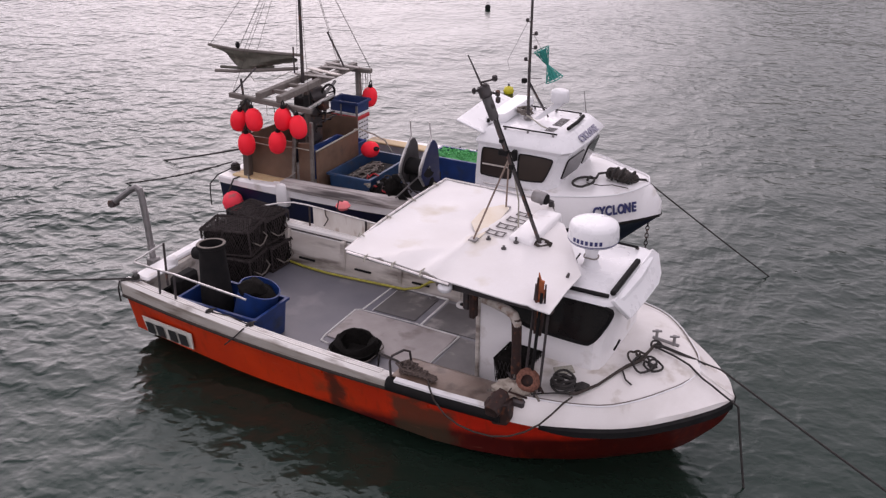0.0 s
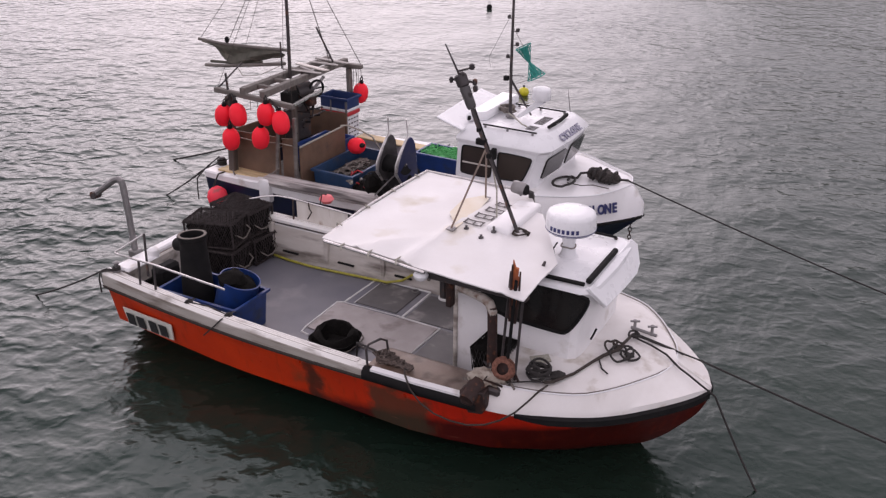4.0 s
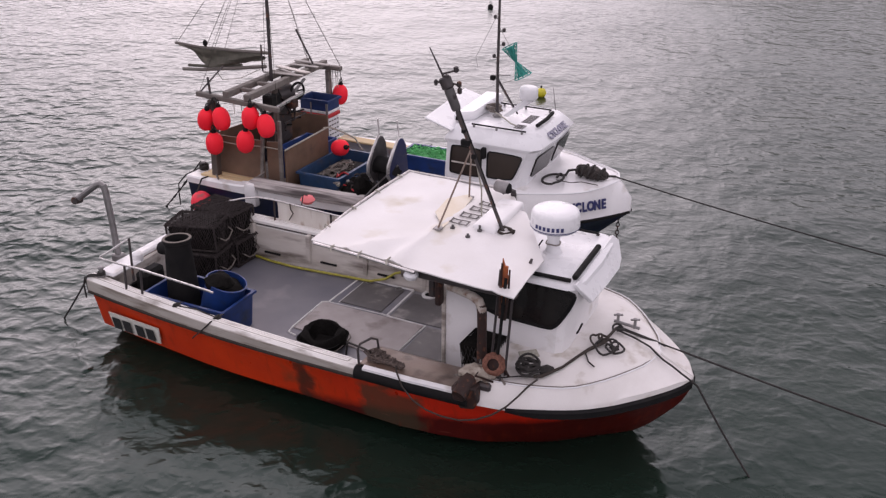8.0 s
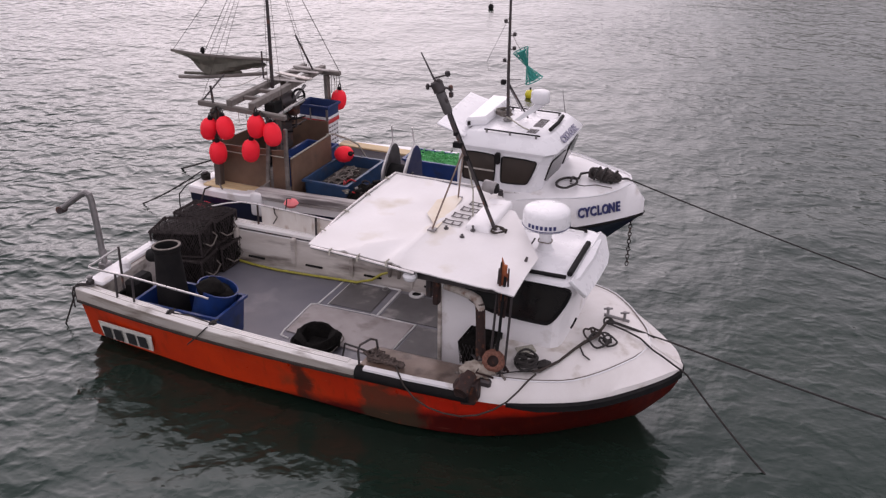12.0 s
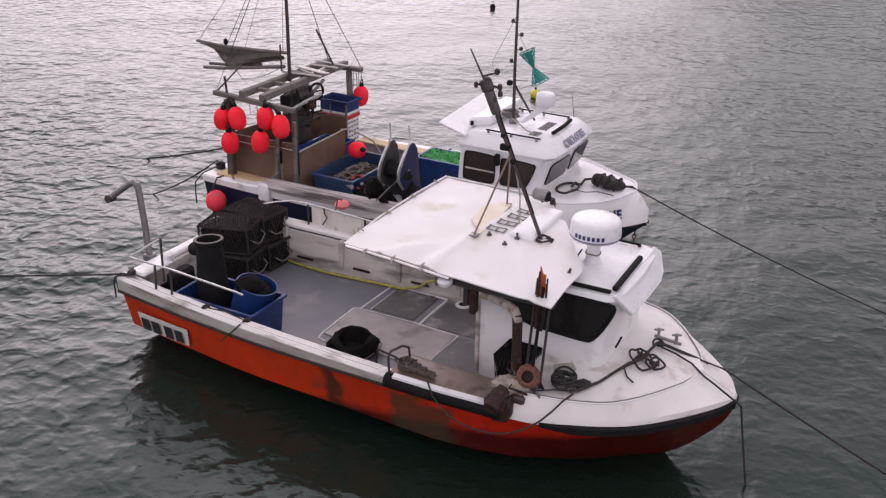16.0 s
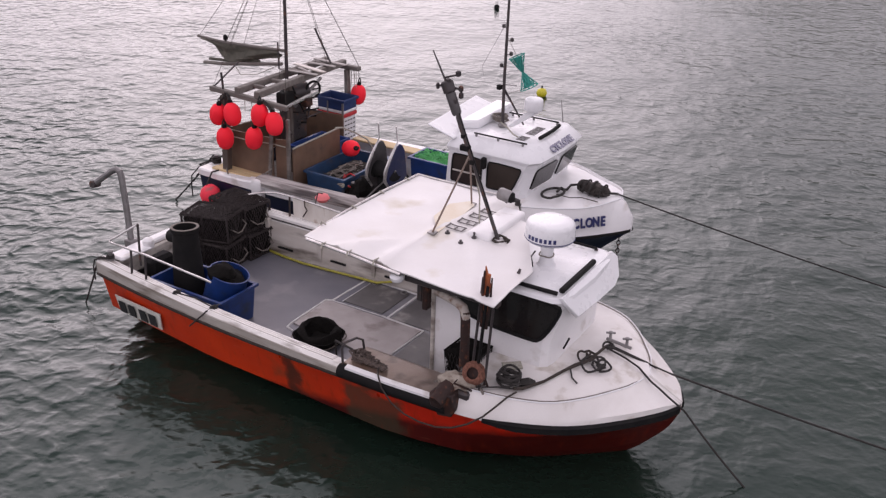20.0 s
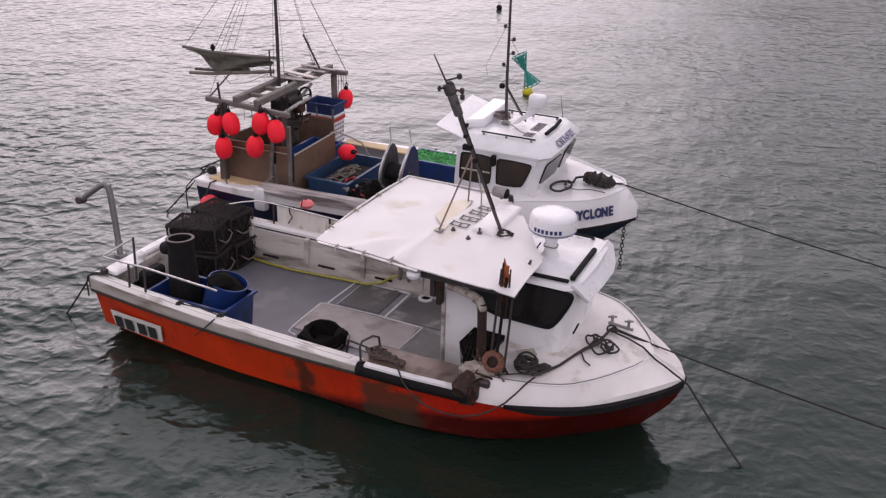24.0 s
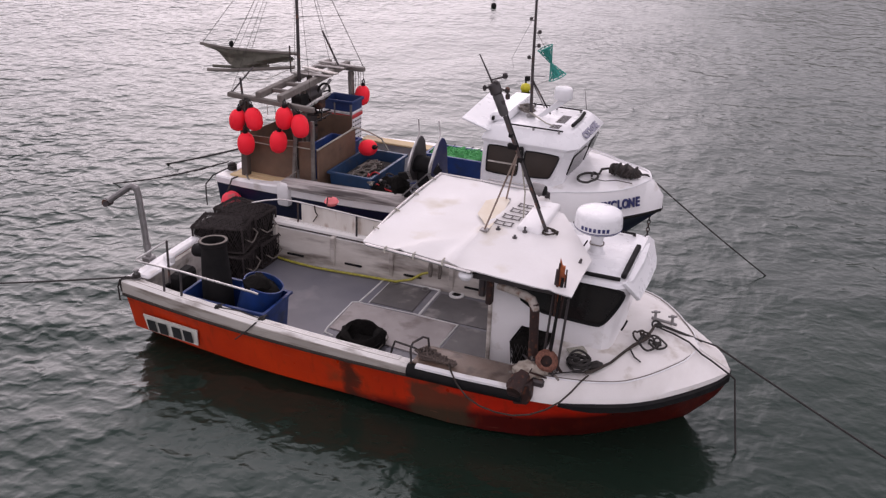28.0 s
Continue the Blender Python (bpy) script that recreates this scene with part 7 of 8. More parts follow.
def mizzen_b():
    m = thing("mizzen_mast", "dark steel mizzen mast with stay wires", "mast", B, (0.80, 0.0, 2.2))
    part("pole", bm_tube([(0.83, 0, 2.05), (0.84, 0, 2.9), (0.84, 0, 4.4)], [0.026, 0.024, 0.018], 10), DARKSTEEL, m)
    part("pin", bm_tube([(0.71, -0.02, 2.18), (0.705, -0.02, 2.56)], 0.012, 6), DARKSTEEL, m)
    part("crossbar", bm_tube([(0.86, 0, 2.98), (1.32, 0.45, 2.96)], 0.005, 4), DARKSTEEL, m)
    top = (0.84, 0, 4.3)
    for end, r in (((-0.82, 0.0, 2.43), 0.005), ((-0.30, 0.0, 2.40), 0.006), ((-0.2, -0.02, 2.36), 0.004), ((0.0, 0.03, 2.36), 0.004), ((0.36, -1.0, 2.07), 0.004), ((1.22, 1.22, 2.05), 0.007), ((0.66, 1.20, 2.04), 0.005), ((1.1, 0.6, 2.18), 0.004), ((0.95, -0.3, 2.15), 0.004), ((1.62, -0.98, 2.06), 0.004)):
        part("stay", bm_tube([top, tuple(Vector(top).lerp(Vector(end), 0.5) + Vector((0, 0, -0.015))), end], 0.7 * r, 4), ROPEBROWN, m)
    part("block", bm_lathe([(0.008, 0), (0.035, 0.03), (0.03, 0.08), (0.008, 0.1)], (-0.30, 0.0, 2.42), 8), BLACK, m, "dark pulley block")
    part("gaff_rod", bm_tube([(1.05, 0.75, 2.16), (0.88, 0.6, 2.68)], 0.014, 6), DARKSTEEL, m)
    s = thing("steadying_sail", "furled grey-green steadying sail hung between spars", "sail", B, (0.0, 0.0, 2.2))
    part("upper_spar", bm_tube([(-0.85, 0.0, 2.42), (-0.4, 0, 2.40), (0.2, 0, 2.42), (0.83, 0, 2.45)], 0.022, 8), WOODGREY, s)
    part("lower_spar", bm_tube([(-0.76, 0.0, 2.04), (-0.4, 0.0, 2.07), (0.2, 0.0, 2.16), (0.75, 0.0, 2.25)], 0.026, 8), WOODGREY, s)
    part("lower_spar", bm_tube([(-0.70, 0.06, 2.09), (-0.3, 0.05, 2.12), (0.3, 0.04, 2.21)], 0.022, 8), CLOTH, s)
    rows = []
    for i, x in enumerate(np.linspace(-0.80, 0.70, 24)):
        k = i / 23
        zt = 2.415 + 0.02 * k
        depth = 0.02 + 0.28 * math.sin(min(1, k / 0.42) * math.pi / 2) ** 1.6 * (1 - 0.75 * max(0, (k - 0.35) / 0.65))
        rows.append([(x + 0.01 * j, 0.05 * math.sin(j * 1.3 + 9 * k) * (j / 6) + 0.012 * noise.noise((x * 6, j, 0)), zt - depth * j / 6 + 0.01 * noise.noise((x * 5, j * 0.7, 3))) for j in range(7)])
    part("cloth", bm_sheet(rows, 0.008), CLOTH, s, "sagging furled cloth")
    part("lashing_line", bm_tube([(-0.15, 0.02, 2.06), (0.0, -0.05, 1.98), (0.3, -0.02, 2.03), (0.65, 0, 2.2)], 0.006, 4), ROPEPALE, s)


mizzen_b()


def make_buoy():
    b = new("pot_buoy")
    tagged(b, "fluorescent red egg-shaped pot buoy", "buoy", "red pot buoys")
    prof = [(0.94 * r, 0.95 * z) for r, z in ((0.012, -0.172), (0.055, -0.164), (0.096, -0.132), (0.120, -0.075), (0.127, 0.0), (0.118, 0.068), (0.092, 0.120), (0.055, 0.150), (0.03, 0.162))]
    part("float", bm_lathe(prof, (0, 0, 0), 22), REDBUOY, b, "", 60)
    part("collar", bm_lathe([(0.034, 0.15), (0.034, 0.185), (0.02, 0.195)], (0, 0, 0), 12), BLACK, b, "dark rope collar")
    part("becket", bm_tube([(0.01, 0, 0.18), (0.02, 0, 0.22), (0, 0.01, 0.26), (-0.02, 0, 0.22), (-0.01, 0, 0.18)], 0.01, 5), ROPE, b)
    return b


buoy = make_buoy()
ride(buoy, B, pose(0.505, -1.08, 1.735, 8, 16, 0))
for at, r in (((0.77, -1.09, 1.785), (-6, -16, 0)), ((0.64, -1.12, 1.43), (4, 0, 30)), ((1.25, -1.08, 1.865), (5, 6, 0)), ((1.475, -1.06, 1.78), (-8, -14, 0)), ((1.165, -1.12, 1.535), (3, 8, 0))):
    again(buoy, B, at, *r, label="fluorescent red egg-shaped pot buoy hung from the gallows")
again(buoy, B, (1.145, 1.31, 1.58), 0, 6, 0, "red pot buoy hung behind the bins")
again(buoy, B, (1.88, 0.10, 1.19), 72, 0, 62, "red pot buoy lying on the blue bin")
rp = thing("buoy_lanyards", "dark ropes tying the buoys to the beam", "rope", B, (0.7, -1.06, 2.0))
for a, c in (((0.54, -1.07, 1.92), (0.62, -1.04, 2.04)), ((0.72, -1.09, 1.97), (0.64, -1.04, 2.04)), ((0.63, -1.10, 1.62), (0.63, -1.06, 2.0)), ((1.28, -1.08, 2.05), (1.31, -1.05, 2.07)), ((1.44, -1.07, 1.95), (1.33, -1.05, 2.05)), ((1.16, -1.12, 1.72), (1.29, -1.06, 2.04))):
    part("lanyard", bm_tube([a, tuple(Vector(a).lerp(Vector(c), 0.5) + Vector((0.01, 0, -0.01))), c], 0.015, 5), ROPE, rp)


def gear_b():
    f = thing("fish_bin", "large faded blue fish bin filled with grey rope", "fish bin", B, (2.05, -0.05, 0.62))
    part("bin", open_box(1.68, 2.34, -0.70, 0.42, 0.51, 1.06, 0.025), TEALBLUE, f)
    c = thing("rope_coil", "grey coiled rope in the blue bin", "rope", B, (2.05, -0.05, 1.0))
    rng = random.Random(31)
    for j in range(5):
        pts, cx, cy = [], 2.05 + rng.uniform(-0.06, 0.06), -0.10 + rng.uniform(-0.2, 0.2)
        for i in range(46):
            a = i * 0.47 + j
            r = 0.06 + 0.12 * rng.random() * abs(math.sin(i * 0.13 + j))
            pts.append((min(2.27, max(1.83, cx + r * math.cos(a) + rng.uniform(-0.02, 0.02))), cy + r * 1.5 * math.sin(a), 0.94 + 0.012 * j + 0.03 * rng.random()))
        part("coil", bm_tube(pts, 0.012, 5), (ROPEGREY, ROPEPALE, ROPEGREY, ROPEBROWN, ROPEGREY)[j], c)
    part("bed", bm_box(1.74, 2.29, -0.62, 0.36, 0.80, 0.93, 0.03), ROPE, c)
    h = thing("line_hauler", "dark line hauler on the rail with two rounded side plates", "winch", B, (3.45, -1.15, 1.0))
    for k, mt, lb in ((0, LAMPGREY, "rounded grey side plate"), (1, NAVYPLATE, "rounded navy side plate")):
        o = Vector((0.315 * k, -0.075 * k, 0.04 * k))
        way = Vector((0.035, 0.008, 0))
        plate = [Vector(p) + o for p in ((3.315, -1.10, 1.36), (3.25, -1.38, 1.42), (3.265, -1.52, 1.58), (3.285, -1.535, 1.70), (3.305, -1.465, 1.86), (3.325, -1.385, 1.985), (3.340, -1.345, 2.010), (3.355, -1.315, 2.000), (3.375, -1.285, 1.93), (3.375, -1.26, 1.80), (3.345, -1.18, 1.50))]
        part("side_plate", bm_slab(plate, way, None, 0.008), mt, h, lb)
        edge = [p + way * 0.5 for p in plate[1:7]]
        part("plate_edge", bm_tube(edge, [0.014, 0.022, 0.024, 0.020, 0.014, 0.010], 6), BRIGHT, h, "pale plate edge")
        tip = Vector((3.345, -1.36, 2.225)) + o * 0.95
        part("guide_rod", bm_tube([edge[3] + Vector((0, 0.01, 0)), edge[5].lerp(tip, 0.15) + Vector((0, -0.015, 0)), tip], 0.009, 6), BRIGHT, h, "pale guide rod")
    part("drum", bm_tube([(3.31, -1.36, 1.66), (3.35, -1.365, 1.665), (3.60, -1.43, 1.695), (3.64, -1.44, 1.70)], [0.12, 0.095, 0.095, 0.12], 16), BLACK, h)
    part("shaft_box", bm_box(3.34, 3.66, -1.40, -1.12, 1.34, 1.58, 0.03), BLACK, h)
    part("stand", bm_tube([(3.48, -1.20, 1.40), (3.46, -1.14, 1.20), (3.44, -1.12, 0.86)], [0.09, 0.07, 0.08], 12), BLACK, h)
    part("base_plate", bm_box(3.30, 3.60, -1.24, -1.02, 0.84, 0.90, 0.01), DARKSTEEL, h)
    for k in range(4):
        part("hydraulic_hose", bm_tube([(3.36 + 0.03 * k, -1.26, 1.42), (3.22 + 0.02 * k, -1.25 - 0.02 * k, 1.42 + 0.03 * k), (3.08 - 0.02 * k, -1.22, 1.36 + 0.02 * k), (3.02, -1.20 + 0.02 * k, 1.22), (3.10 + 0.03 * k, -1.14, 1.06)], 0.022, 6), BLACK, h)
    hose = bm_lathe([(0.02, -0.10), (0.09, -0.08), (0.12, 0.0), (0.10, 0.08), (0.03, 0.11)], (3.02, -1.22, 1.27), 18)
    for v in hose.verts:
        v.co += noise.noise_vector(v.co * 13) * 0.05
    part("hose_bunch", hose, NET, h, "bunched black hoses")
    part("brace", bm_tube([(3.66, -1.45, 1.72), (3.36, -1.40, 1.42), (3.10, -1.30, 1.16)], 0.010, 6), STEEL, h)
    w = thing("net_heap", "dark heap of net and floats beside the rail", "net", B, (2.5, -0.5, 0.8), off=(-0.06, -0.1, -0.11))
    bm = bm_lathe([(0.05, 0.0), (0.30, 0.05), (0.32, 0.25), (0.22, 0.46), (0.08, 0.56), (0.01, 0.58)], (2.66, -0.52, 0.62), 26)
    bmesh.ops.subdivide_edges(bm, edges=bm.edges[:], cuts=2, use_grid_fill=True)
    for v in bm.verts:
        v.co += noise.noise_vector(v.co * 7) * 0.07 + noise.noise_vector(v.co * 22) * 0.03
    part("net", bm, NET, w)
    for i in range(18):
        p = Vector((2.44 + 0.024 * i + rng.uniform(-0.06, 0.06), -0.60 + rng.uniform(-0.16, 0.25), 1.08 + rng.uniform(0, 0.10)))
        pts = [p]
        for k in range(5):
            pts.append(pts[-1] + Vector((rng.uniform(-0.07, 0.07), rng.uniform(-0.06, 0.05), rng.uniform(-0.05, 0.035))))
        part("twine", bm_tube(pts, rng.uniform(0.007, 0.012), 5), (REDPLASTIC, ROPEGREY, NETMESH, ROPEBROWN, BLUEDARK, NETMESH)[i % 6], w)
    for i in range(4):
        at = (2.46 + 0.09 * i, -0.66 + rng.uniform(-0.08, 0.1), 1.13 + rng.uniform(0, 0.05))
        part("small_float", bm_lathe([(0.01, -0.03), (0.026, -0.018), (0.03, 0), (0.026, 0.018), (0.01, 0.03)], at, 8), (ROPEPALE, STEEL, BLACK, ROPEPALE)[i], w)
    n = thing("net_bin", "blue bin heaped with bright green net", "fish bin", B, (2.85, 0.8, 0.62))
    part("bin", open_box(2.60, 3.80, 0.52, 1.0, 0.51, 1.10, 0.025), BLUE, n)
    gm = thing("green_net", "bright green net heaped in the blue bin", "net", B, (2.85, 0.8, 1.1))
    gn = bmesh.new()
    rng = random.Random(17)
    for i in range(90):
        p = Vector((rng.uniform(2.66, 3.72), rng.uniform(0.58, 0.94), 1.07))
        pts = [p]
        for k in range(7):
            pts.append(Vector((min(3.75, max(2.64, pts[-1].x + rng.uniform(-0.09, 0.09))), min(0.95, max(0.6, pts[-1].y + rng.uniform(-0.06, 0.06))), 1.07 + rng.uniform(0, 0.07))))
        bm_tube(pts, 0.006, 3, gn)
    part("net_mesh", gn, NETGREEN, gm)
    part("bed", bm_box(2.65, 3.75, 0.57, 0.95, 0.9, 1.065, 0.03), NETGREEN, gm)
    r = thing("fish_box_stack", "stacked blue, white and red fish boxes", "fish boxes", B, (1.0, 0.98, 0.9))
    x0, x1, y0, y1 = 0.73, 1.24, 0.80, 1.15
    part("blue_box", open_box(x0, x1, y0, y1, 1.44, 1.60, 0.02, 0.004), BLUEDARK, r, "dark blue top box")
    part("box_rim", bm_tube([(x0, y0, 1.598), (x1, y0, 1.598), (x1, y1, 1.598), (x0, y1, 1.598)], 0.013, 6, closed=True), BLUEDARK, r)
    part("white_band", bm_box(x0, x1, y0, y1, 1.39, 1.438, 0.012), WHITEPLASTIC, r, "white box rim")
    part("red_box", bm_box(x0, x1, y0, y1, 1.325, 1.388, 0.012), REDPLASTIC, r, "red box rim")
    part("white_box", bm_box(x0 + 0.02, x1 - 0.015, y0 + 0.015, y1 - 0.015, 0.93, 1.322, 0.015), WHITEPLASTIC, r, "white slatted box")
    for z in (0.98, 1.05, 1.12, 1.19, 1.26):
        for k in range(4):
            y = y0 + 0.045 + 0.072 * k
            part("slot", bm_box(x1 - 0.021, x1 - 0.010, y, y + 0.045, z, z + 0.022, 0.003), LAMPGREY, r)
    part("corner_slot", bm_box(x1 - 0.035, x1 + 0.006, y0 - 0.014, y0 - 0.002, 1.02, 1.56, 0.004), STEEL, r, "grey corner strap")
    part("corner_slot", bm_box(x0 + 0.20, x0 + 0.225, y0 - 0.012, y0 - 0.002, 1.33, 1.56, 0.004), STEEL, r, "grey strap")
    part("low_support", bm_box(x0 + 0.03, x1 - 0.03, y0 + 0.02, y1 - 0.03, 0.86, 0.932, 0.01), WOODGREY, r)
    co = thing("tie_cords", "dark cords tied round the far gunwale", "cord", B, (3.3, 1.15, 1.0))
    for x in (2.75, 3.05, 3.42, 3.68):
        b0, z = side_b(x)
        h = z + 0.15
        part("cord", bm_tube([(x, b0 + 0.03, h - 0.12), (x + 0.005, b0 + 0.028, h + 0.006), (x + 0.01, b0 - 0.165, h + 0.01), (x + 0.03, b0 - 0.185, h - 0.10), (x + 0.05, b0 - 0.18, h - 0.2)], 0.009, 5), ROPE, co)
    # bow gear
    bu = thing("rope_bundle", "heaped dark rope lashed in a bundle on the foredeck", "rope", B, (5.55, 0.0, 1.46))
    tail, nose = Vector((5.475, -0.10, 1.535)), Vector((5.85, -0.12, 1.515))
    side = (nose - tail).cross(Vector((0, 0, 1))).normalized()
    # rope laid back and forth round a fat middle
    pts = []
    for k in range(260):
        f = 0.5 - 0.5 * math.cos(k * 0.155)
        a = k * 0.47
        r = (0.035 + 0.055 * math.sin(math.pi * min(1, 0.12 + f * 0.9)) ** 0.7) * rng.uniform(0.80, 1.06)
        pts.append(tail.lerp(nose, f) + side * (1.25 * r * math.cos(a)) + Vector((0, 0, max(-0.05, 0.85 * r * math.sin(a)))))
    part("coil", bm_tube(pts, 0.0125, 5), BUNDLEROPE, bu)
    core = bm_tube([tail, tail.lerp(nose, 0.3), tail.lerp(nose, 0.7), nose], [0.045, 0.075, 0.075, 0.03], 10)
    part("core", core, BUNDLEROPE, bu)
    for f, r in ((0.02, 0.062), (0.22, 0.098), (0.45, 0.105), (0.80, 0.095)):
        c = tail.lerp(nose, f)
        part("lashing", bm_tube([c + side * (1.2 * r * math.cos(a)) + Vector((0.02 * math.sin(a), 0, max(-0.055, 0.85 * r * math.sin(a)))) for a in np.linspace(0, 6.283, 14, endpoint=False)], 0.012, 5, closed=True), ROPE, bu)
    part("loop", bm_tube([tail, (5.42, -0.06, 1.51), (5.35, -0.10, 1.50), (5.36, -0.24, 1.487)] + [(5.262 + 0.115 * math.cos(a) - 0.03 * math.sin(a), -0.43 + 0.175 * math.sin(a) + 0.06 * math.cos(a), 1.482 + 0.012 * (a > 5)) for a in np.linspace(0.9, 7.4, 24)] + [(5.26 + 0.04, -0.43 + 0.03, 1.50)], 0.016, 6), ROPE, bu)
    part("cord", bm_tube([(5.30, -0.42, 1.474), (5.48, -0.42, 1.470), (5.60, -0.33, 1.470), (5.80, -0.33, 1.462)], 0.006, 5), ROPEBROWN, bu)
    part("lead", bm_tube([nose, (5.89, -0.05, 1.50), (5.92, 0.02, 1.478)], 0.014, 6), ROPE, bu)
    ch = thing("bow_chain", "rusty chain hanging from the bow roller", "chain", B, (6.12, 0.02, 1.3), off=(-0.09, -0.03, -0.44))
    for i in range(13):
        m = Matrix.Translation((6.10, 0.03, 1.40 - 0.052 * i)) @ pose(0, 0, 0, 90, 0, 90 * (i % 2) + 20)
        part("link", moved(bm_tube([(0.02 * math.cos(a), 0.034 * math.sin(a), 0) for a in np.linspace(0, 6.283, 10, endpoint=False)], 0.007, 5, closed=True), m), DARKSTEEL, ch)
    # fenders and floats along the side facing the orange boat
    fe = thing("round_fender", "round red plastic fender hung over the stern side", "fender", B, (0.34, -1.34, 0.7))
    part("ball", bm_lathe([(0.02, -0.15), (0.075, -0.13), (0.125, -0.083), (0.145, 0.0), (0.125, 0.083), (0.075, 0.13), (0.035, 0.15)], (0.46, -1.30, 0.60), 24), STERNPINK, fe, "", 60)
    part("rope", bm_tube([(0.42, -1.33, 0.74), (0.42, -1.2, 0.90), (0.43, -1.05, 0.89)], 0.012, 5), ROPE, fe)
    pk = thing("pink_float", "faded pink net float hung outside the guard rail", "float", A, (1.41, 1.31, 1.13))
    part("ball", bm_lathe([(0.015, -0.055), (0.06, -0.045), (0.095, 0), (0.07, 0.04), (0.015, 0.05)], (1.410, 1.31, 1.129), 18), FADEDPINK, pk, "", 60)
    part("cord", bm_tube([(1.410, 1.31, 1.189), (1.410, 1.22, 1.229), (1.410, 1.16, 1.08)], 0.008, 5), ROPE, pk)
    bo = thing("mooring_bollard", "dark mooring bollard with rope on the stern corner", "bollard", B, (0.2, -0.85, 0.93), off=(-0.02, 0.0, -0.06))
    part("post", bm_lathe([(0.05, 0), (0.05, 0.02), (0.03, 0.03), (0.03, 0.1), (0.05, 0.11), (0.03, 0.13)], (0.2, -0.85, 0.93), 10), DARKSTEEL, bo)
    part("rope_turns", bm_tube([(0.2 + 0.05 * math.cos(i * 0.7), -0.85 + 0.06 * math.sin(i * 0.7), 0.95 + 0.003 * i) for i in range(26)], 0.018, 5), ROPE, bo)
    part("tail", bm_tube([(0.17, -0.86, 0.98), (-0.08, -0.93, 0.84), (-0.19, -0.98, 0.70), (-0.185, -1.0, 0.55), (-0.181, -1.0, 0.38)], 0.010, 5), ROPE, bo, "loose dark rope end")
    dr = thing("draped_rope", "dark rope draped over the stern rail", "rope", B, (0.6, -1.1, 0.95), off=(-0.06, 0.0, -0.06))
    part("rope", bm_tube([(0.52, -0.95, 1.0), (0.62, -1.05, 0.985), (0.75, -1.15, 0.93), (0.9, -1.16, 0.90), (1.15, -1.14, 0.955), (1.3, -1.12, 1.05), (1.4, -0.98, 1.15)], 0.013, 5), ROPEGREY, dr)


gear_b()


# ---- mooring ropes and what floats ----
def mooring(name, label, boat_rows, at, targets, radius, sag=0.05, extra=1.25, material=None, weed=0.0):
    """A rope in short rigid lengths from a point of a boat's plan towards a place in the harbour that shifts as the rope slackens."""
    ob = new(name)
    tagged(ob, label, "rope")
    start = Vector(at) * U
    targets = [tuple(r) + (sag,) if len(r) == 4 else r for r in targets]
    times = [r[0] for r in targets]
    lays = []
    for t, m in boat_rows:
        p = m @ start
        q = Vector([float(np.interp(t, times, [r[i] for r in targets])) for i in (1, 2, 3)])
        lays.append((t, p, q, float(np.interp(t, times, [r[4] for r in targets]))))
    length = max((q - p).length for t, p, q, s in lays) * extra
    n = 14
    step = length / n
    first = lays[0][1]
    ob.matrix_basis = Matrix.Translation(first)
    ride_rows = [[] for k in range(n)]
    for t, p, q, s in lays:
        d = (q - p).normalized()
        pts = []
        for k in range(n + 1):
            f = k / n
            pts.append(p + d * length * f + Vector((0, 0, -s * length * 4 * f * (1 - f))))
        for k in range(n):
            turn = (pts[k + 1] - pts[k]).to_track_quat("X", "Z").to_matrix().to_4x4()
            ride_rows[k].append((t, Matrix.Translation(pts[k] - first) @ turn))
    for k in range(n):
        piece = [(step * j / 8, 0.0, 0.0) for j in range(9)]
        rad = [radius] * 9
        if weed:
            piece = [(x, 0.35 * radius * noise.noise((x * 9, k, 0)), 0.35 * radius * noise.noise((x * 9, k, 7))) for x, y, z in piece]
            rad = [radius * (0.7 + weed * max(0.0, noise.noise((x * 8, k * 3.7, 2))) + 0.4 * abs(noise.noise((x * 37, k, 5)))) for x, y, z in piece]
        bm = bm_tube([(-radius * 0.5, 0, 0)] + piece[1:-1] + [(step + radius * 0.5, 0, 0)], rad, 6)
        bm.transform(Matrix.Scale(1 / U, 4))
        lines.append((part("rope_length", bm, material or ROPE, ob), ride_rows[k]))
    return ob


lines = []
mooring("stern_rope", "dark stern mooring rope of the orange boat", A, (0.12, -1.12, 0.90),
        [(0, -6.61, 12.32, 0.5, 0.004), (1, -6.78, 12.77, 0.1, 0.025), (2, -6.45, 13.03, 0, 0.025), (3, -6.46, 12.94, 0, 0.025), (5.5, -6.56, 12.86, 0, 0.025), (6.5, -6.49, 12.67, 0, 0.025), (7, -6.06, 12.44, 0, 0.025), (8, -5.71, 12.15, 0, 0.025), (9, -5.55, 11.92, 0, 0.025), (10, -5.43, 11.78, 0, 0.025), (12.5, -5.66, 12.07, 0, 0.025), (14.5, -6.77, 12.59, 0.29, 0.004), (16, -6.78, 12.66, 0.41, 0.004), (17, -6.86, 13.25, 0.12, 0.025), (18, -6.34, 13.18, 0, 0.025), (19, -5.38, 12.72, 0, 0.025), (20, -5.56, 12.71, 0, 0.025), (21.5, -5.45, 12.43, 0, 0.025), (23.5, -5.46, 12.13, 0, 0.025), (24.5, -6.00, 12.49, 0, 0.025), (26, -6.63, 12.87, 0.05, 0.025), (27, -6.69, 12.41, 0.3, 0.004), (28, -6.58, 12.25, 0.5, 0.004)], 0.013)
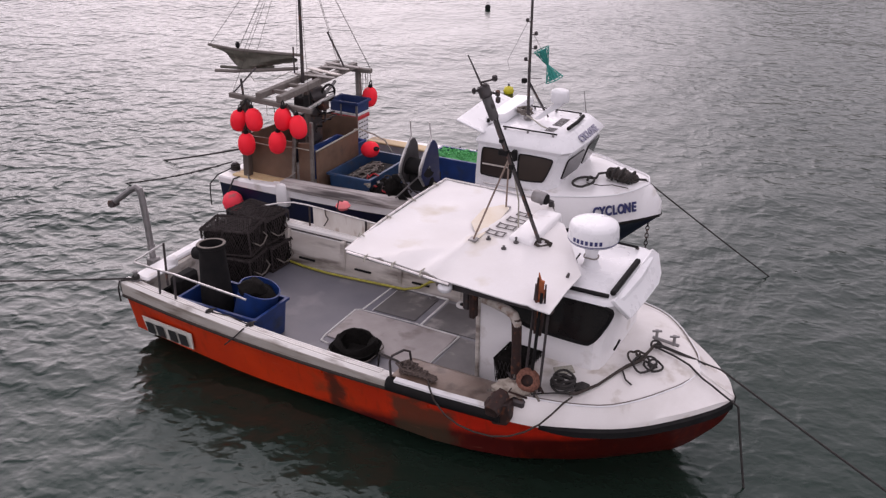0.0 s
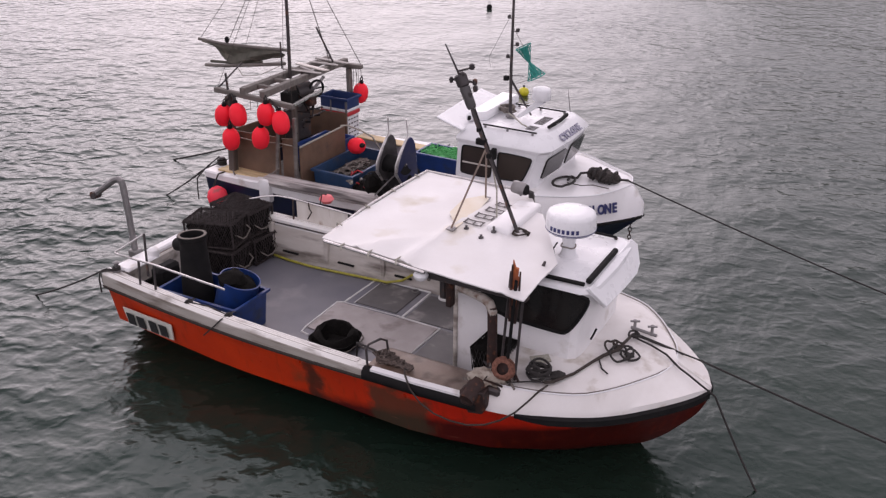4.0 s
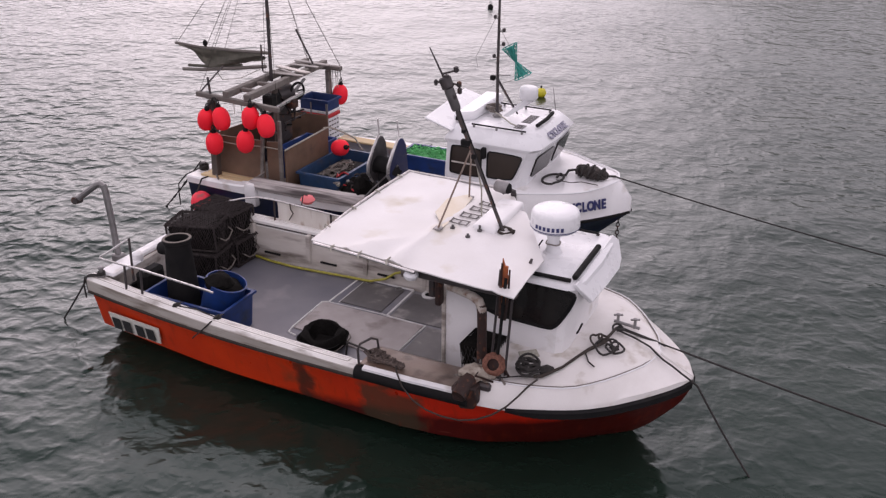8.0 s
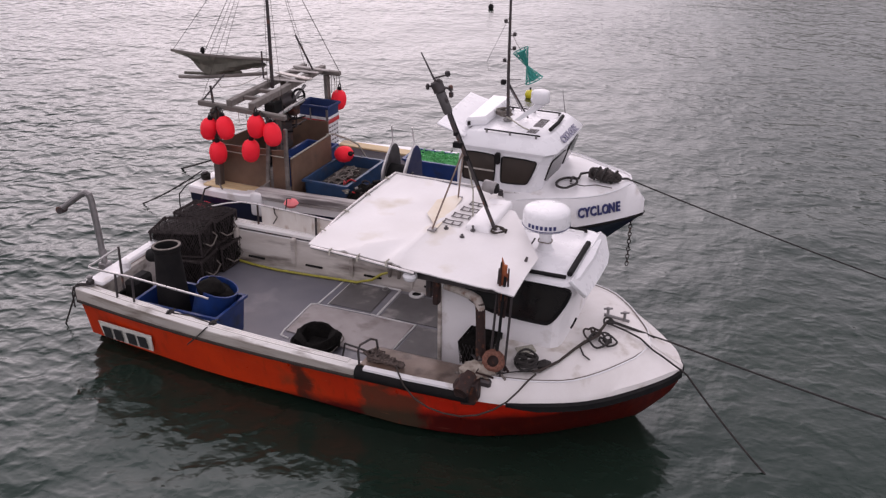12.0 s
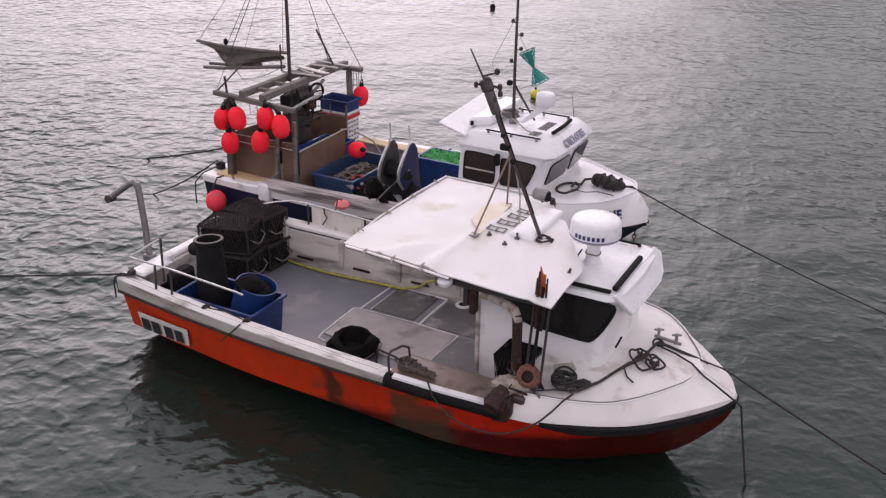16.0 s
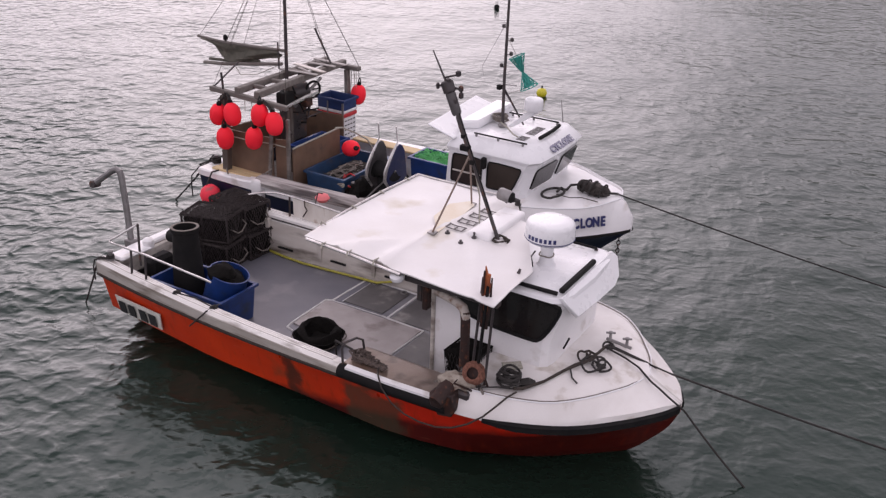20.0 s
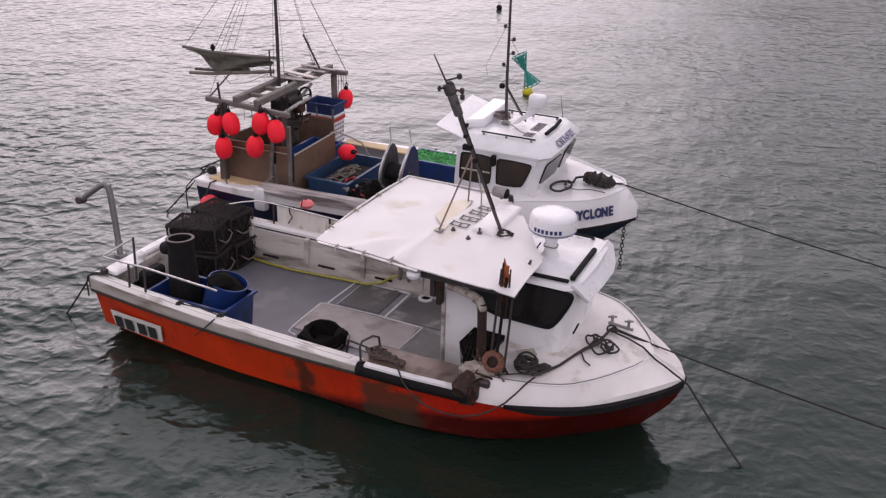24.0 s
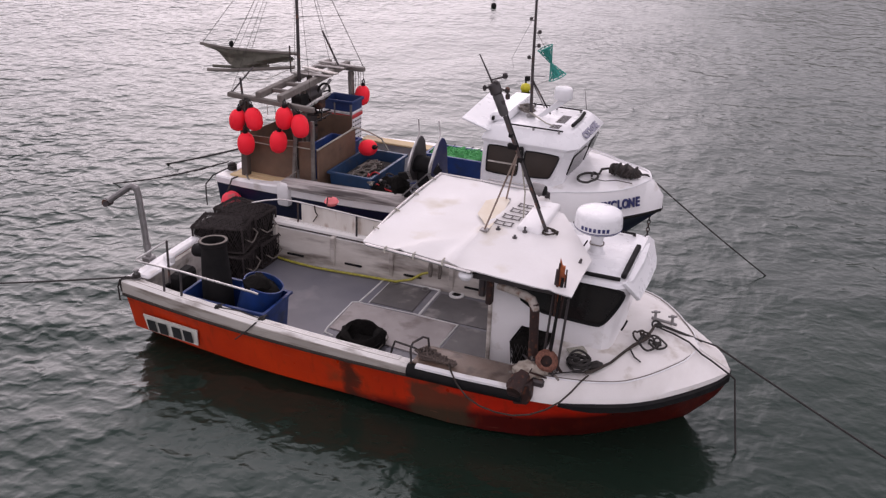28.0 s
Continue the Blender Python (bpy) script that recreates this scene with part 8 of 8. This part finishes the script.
mooring("stern_rope", "dark weed-hung stern mooring rope of the navy boat", B, (0.08, -0.80, 0.97),
        [(0, -6.98, 17.92, 0, 0.03), (1, -6.01, 17.68, 0, 0.06), (3, -6.13, 17.68, 0, 0.06), (5.5, -5.73, 17.05, 0, 0.06), (6.5, -5.47, 16.83, 0, 0.06), (8, -5.61, 16.70, 0, 0.06), (10, -5.60, 16.76, 0, 0.06), (12.5, -6.63, 17.12, 0, 0.06), (14.5, -7.76, 17.81, 0, 0.03), (15.5, -7.04, 18.05, 0, 0.03), (16, -6.33, 17.67, 0, 0.06), (17, -5.88, 17.25, 0, 0.06), (18, -5.57, 17.18, 0, 0.06), (20, -5.55, 17.18, 0, 0.06), (21.5, -5.42, 16.77, 0, 0.06), (23.5, -5.52, 16.28, 0, 0.06), (24.5, -5.56, 16.62, 0, 0.06), (25.5, -6.37, 17.19, 0, 0.06), (26.5, -6.93, 17.25, 0, 0.03), (27.5, -7.31, 17.61, 0, 0.03), (28, -7.23, 17.90, 0, 0.03)], 0.016, weed=1.6)
mooring("stern_rope", "second dark stern rope of the navy boat", B, (0.10, 0.5, 0.95),
        [(0, -6.39, 19.28, 0.0), (3, -6.37, 19.55, 0.0), (8, -5.45, 18.86, -0.13), (11, -5.45, 18.86, -0.13), (15, -7.51, 19.3, 0), (17, -6.19, 19.37, 0.0), (20, -5.67, 19.20, -0.12), (25, -5.57, 18.85, -0.12), (28, -6.33, 18.99, 0.0)], 0.018, 0.02)
mooring("bow_rope", "dark bow mooring rope leading over the lip", A, (6.350, 0.220, 0.862),
        [(0, 4.71, 7.83, 0.62), (3, 5.03, 8.59, 0.62), (8, 5.20, 8.99, 0.62), (11, 5.28, 9.18, 0.62), (12.5, 5.26, 9.1, 0.62), (15, 4.85, 8.14, 0.62), (17, 4.81, 8.06, 0.62), (20, 5.01, 8.54, 0.62), (25, 5.22, 9.03, 0.62), (26, 5.20, 8.97, 0.62), (27, 5.05, 8.63, 0.62), (28, 4.95, 8.38, 0.62)], 0.013, 0.008, 1.8)
mooring("bow_rope", "dark bow mooring rope dropping into the water", A, (6.59, -0.07, 0.70),
        [(0, 3.53, 8.55, 0.0), (3, 3.67, 8.43, 0.0), (8, 3.68, 8.68, 0.0), (11, 3.99, 8.74, 0.0), (17, 3.47, 8.52, 0.0), (18, 3.66, 8.42, 0.0), (20, 3.59, 8.50, 0.0), (25, 3.68, 8.91, 0.0), (28, 3.60, 9.15, 0.0)], 0.013, 0.035, 1.25)
mooring("bow_rope", "dark bow mooring rope of the navy boat", B, (5.92, 0.02, 1.475),
        [(0, 5.60, 14.07, 0.0), (1, 5.9, 12.6, 0.5), (2, 6.1, 11.6, 0.9), (3, 6.14, 11.40, 1.0), (8, 6.81, 12.99, 1.0), (11, 6.66, 12.65, 1.0), (12.5, 6.4, 12.6, 0.8), (14.5, 6.2, 13.65, 0.05, 0.035), (15, 6.33, 13.61, 0.0, 0.04), (15.6, 6.2, 12.9, 0.4, 0.03), (17, 6.30, 11.80, 1.0), (18, 6.40, 12.05, 1.11), (20, 6.36, 11.92, 1.0), (22, 6.48, 12.2, 1.0), (24, 6.63, 12.56, 1.0), (25, 6.51, 12.29, 1.0), (26, 6.83, 13.40, 1.42, 0.155), (27, 6.89, 13.40, 1.19, 0.155), (28, 5.74, 14.08, 0.0, 0.03)], 0.012, 0.012, 1.875)


def floats():
    y = new("yellow_float")
    tagged(y, "small yellow float drifting beyond the boats", "float")
    bm = bm_lathe([(0.02, -0.1), (0.09, -0.07), (0.12, 0.0), (0.09, 0.08), (0.02, 0.11)], (0, 0, 0), 16)
    part("ball", bm, mat("yellow_plastic", (0.62, 0.55, 0.02), (0.5, 0.45, 0.02), 8, 0.45), y, "", 60)
    part("stem", bm_tube([(0, 0, 0.1), (0, 0, 0.16)], 0.02, 6), BLACK, y)
    rows = [(t, pose(x, yy, 0.06 + 0.02 * math.sin(t))) for t, x, yy in ((0, 1.71, 25.01), (3, 1.97, 24.91), (8, 2.58, 24.79), (12, 2.28, 24.71), (17, 2.49, 24.78), (20, 2.60, 24.79), (25, 2.18, 25.04), (28, 2.20, 25.33))]
    lines.append((y, rows))
    d = new("mooring_buoy")
    tagged(d, "small dark mooring buoy far out on the water", "buoy")
    part("ball", bm_lathe([(0.02, -0.1), (0.07, -0.06), (0.09, 0.02), (0.07, 0.08), (0.02, 0.11)], (0, 0, 0), 14), BLACK, d, "", 60)
    part("ring", bm_tube([(0.03, 0, 0.13), (0.03, 0, 0.18), (-0.03, 0, 0.18), (-0.03, 0, 0.13)], 0.01, 5), DARKSTEEL, d)
    lines.append((d, [(t, pose(x, 37.0 + dy, 0.05)) for t, x, dy in ((0, 1.55, 0.0), (8, 1.66, 0.1), (16, 1.75, 0.15), (24, 2.0, 0.0), (28, 1.8, 0.4))]))


floats()

motions()
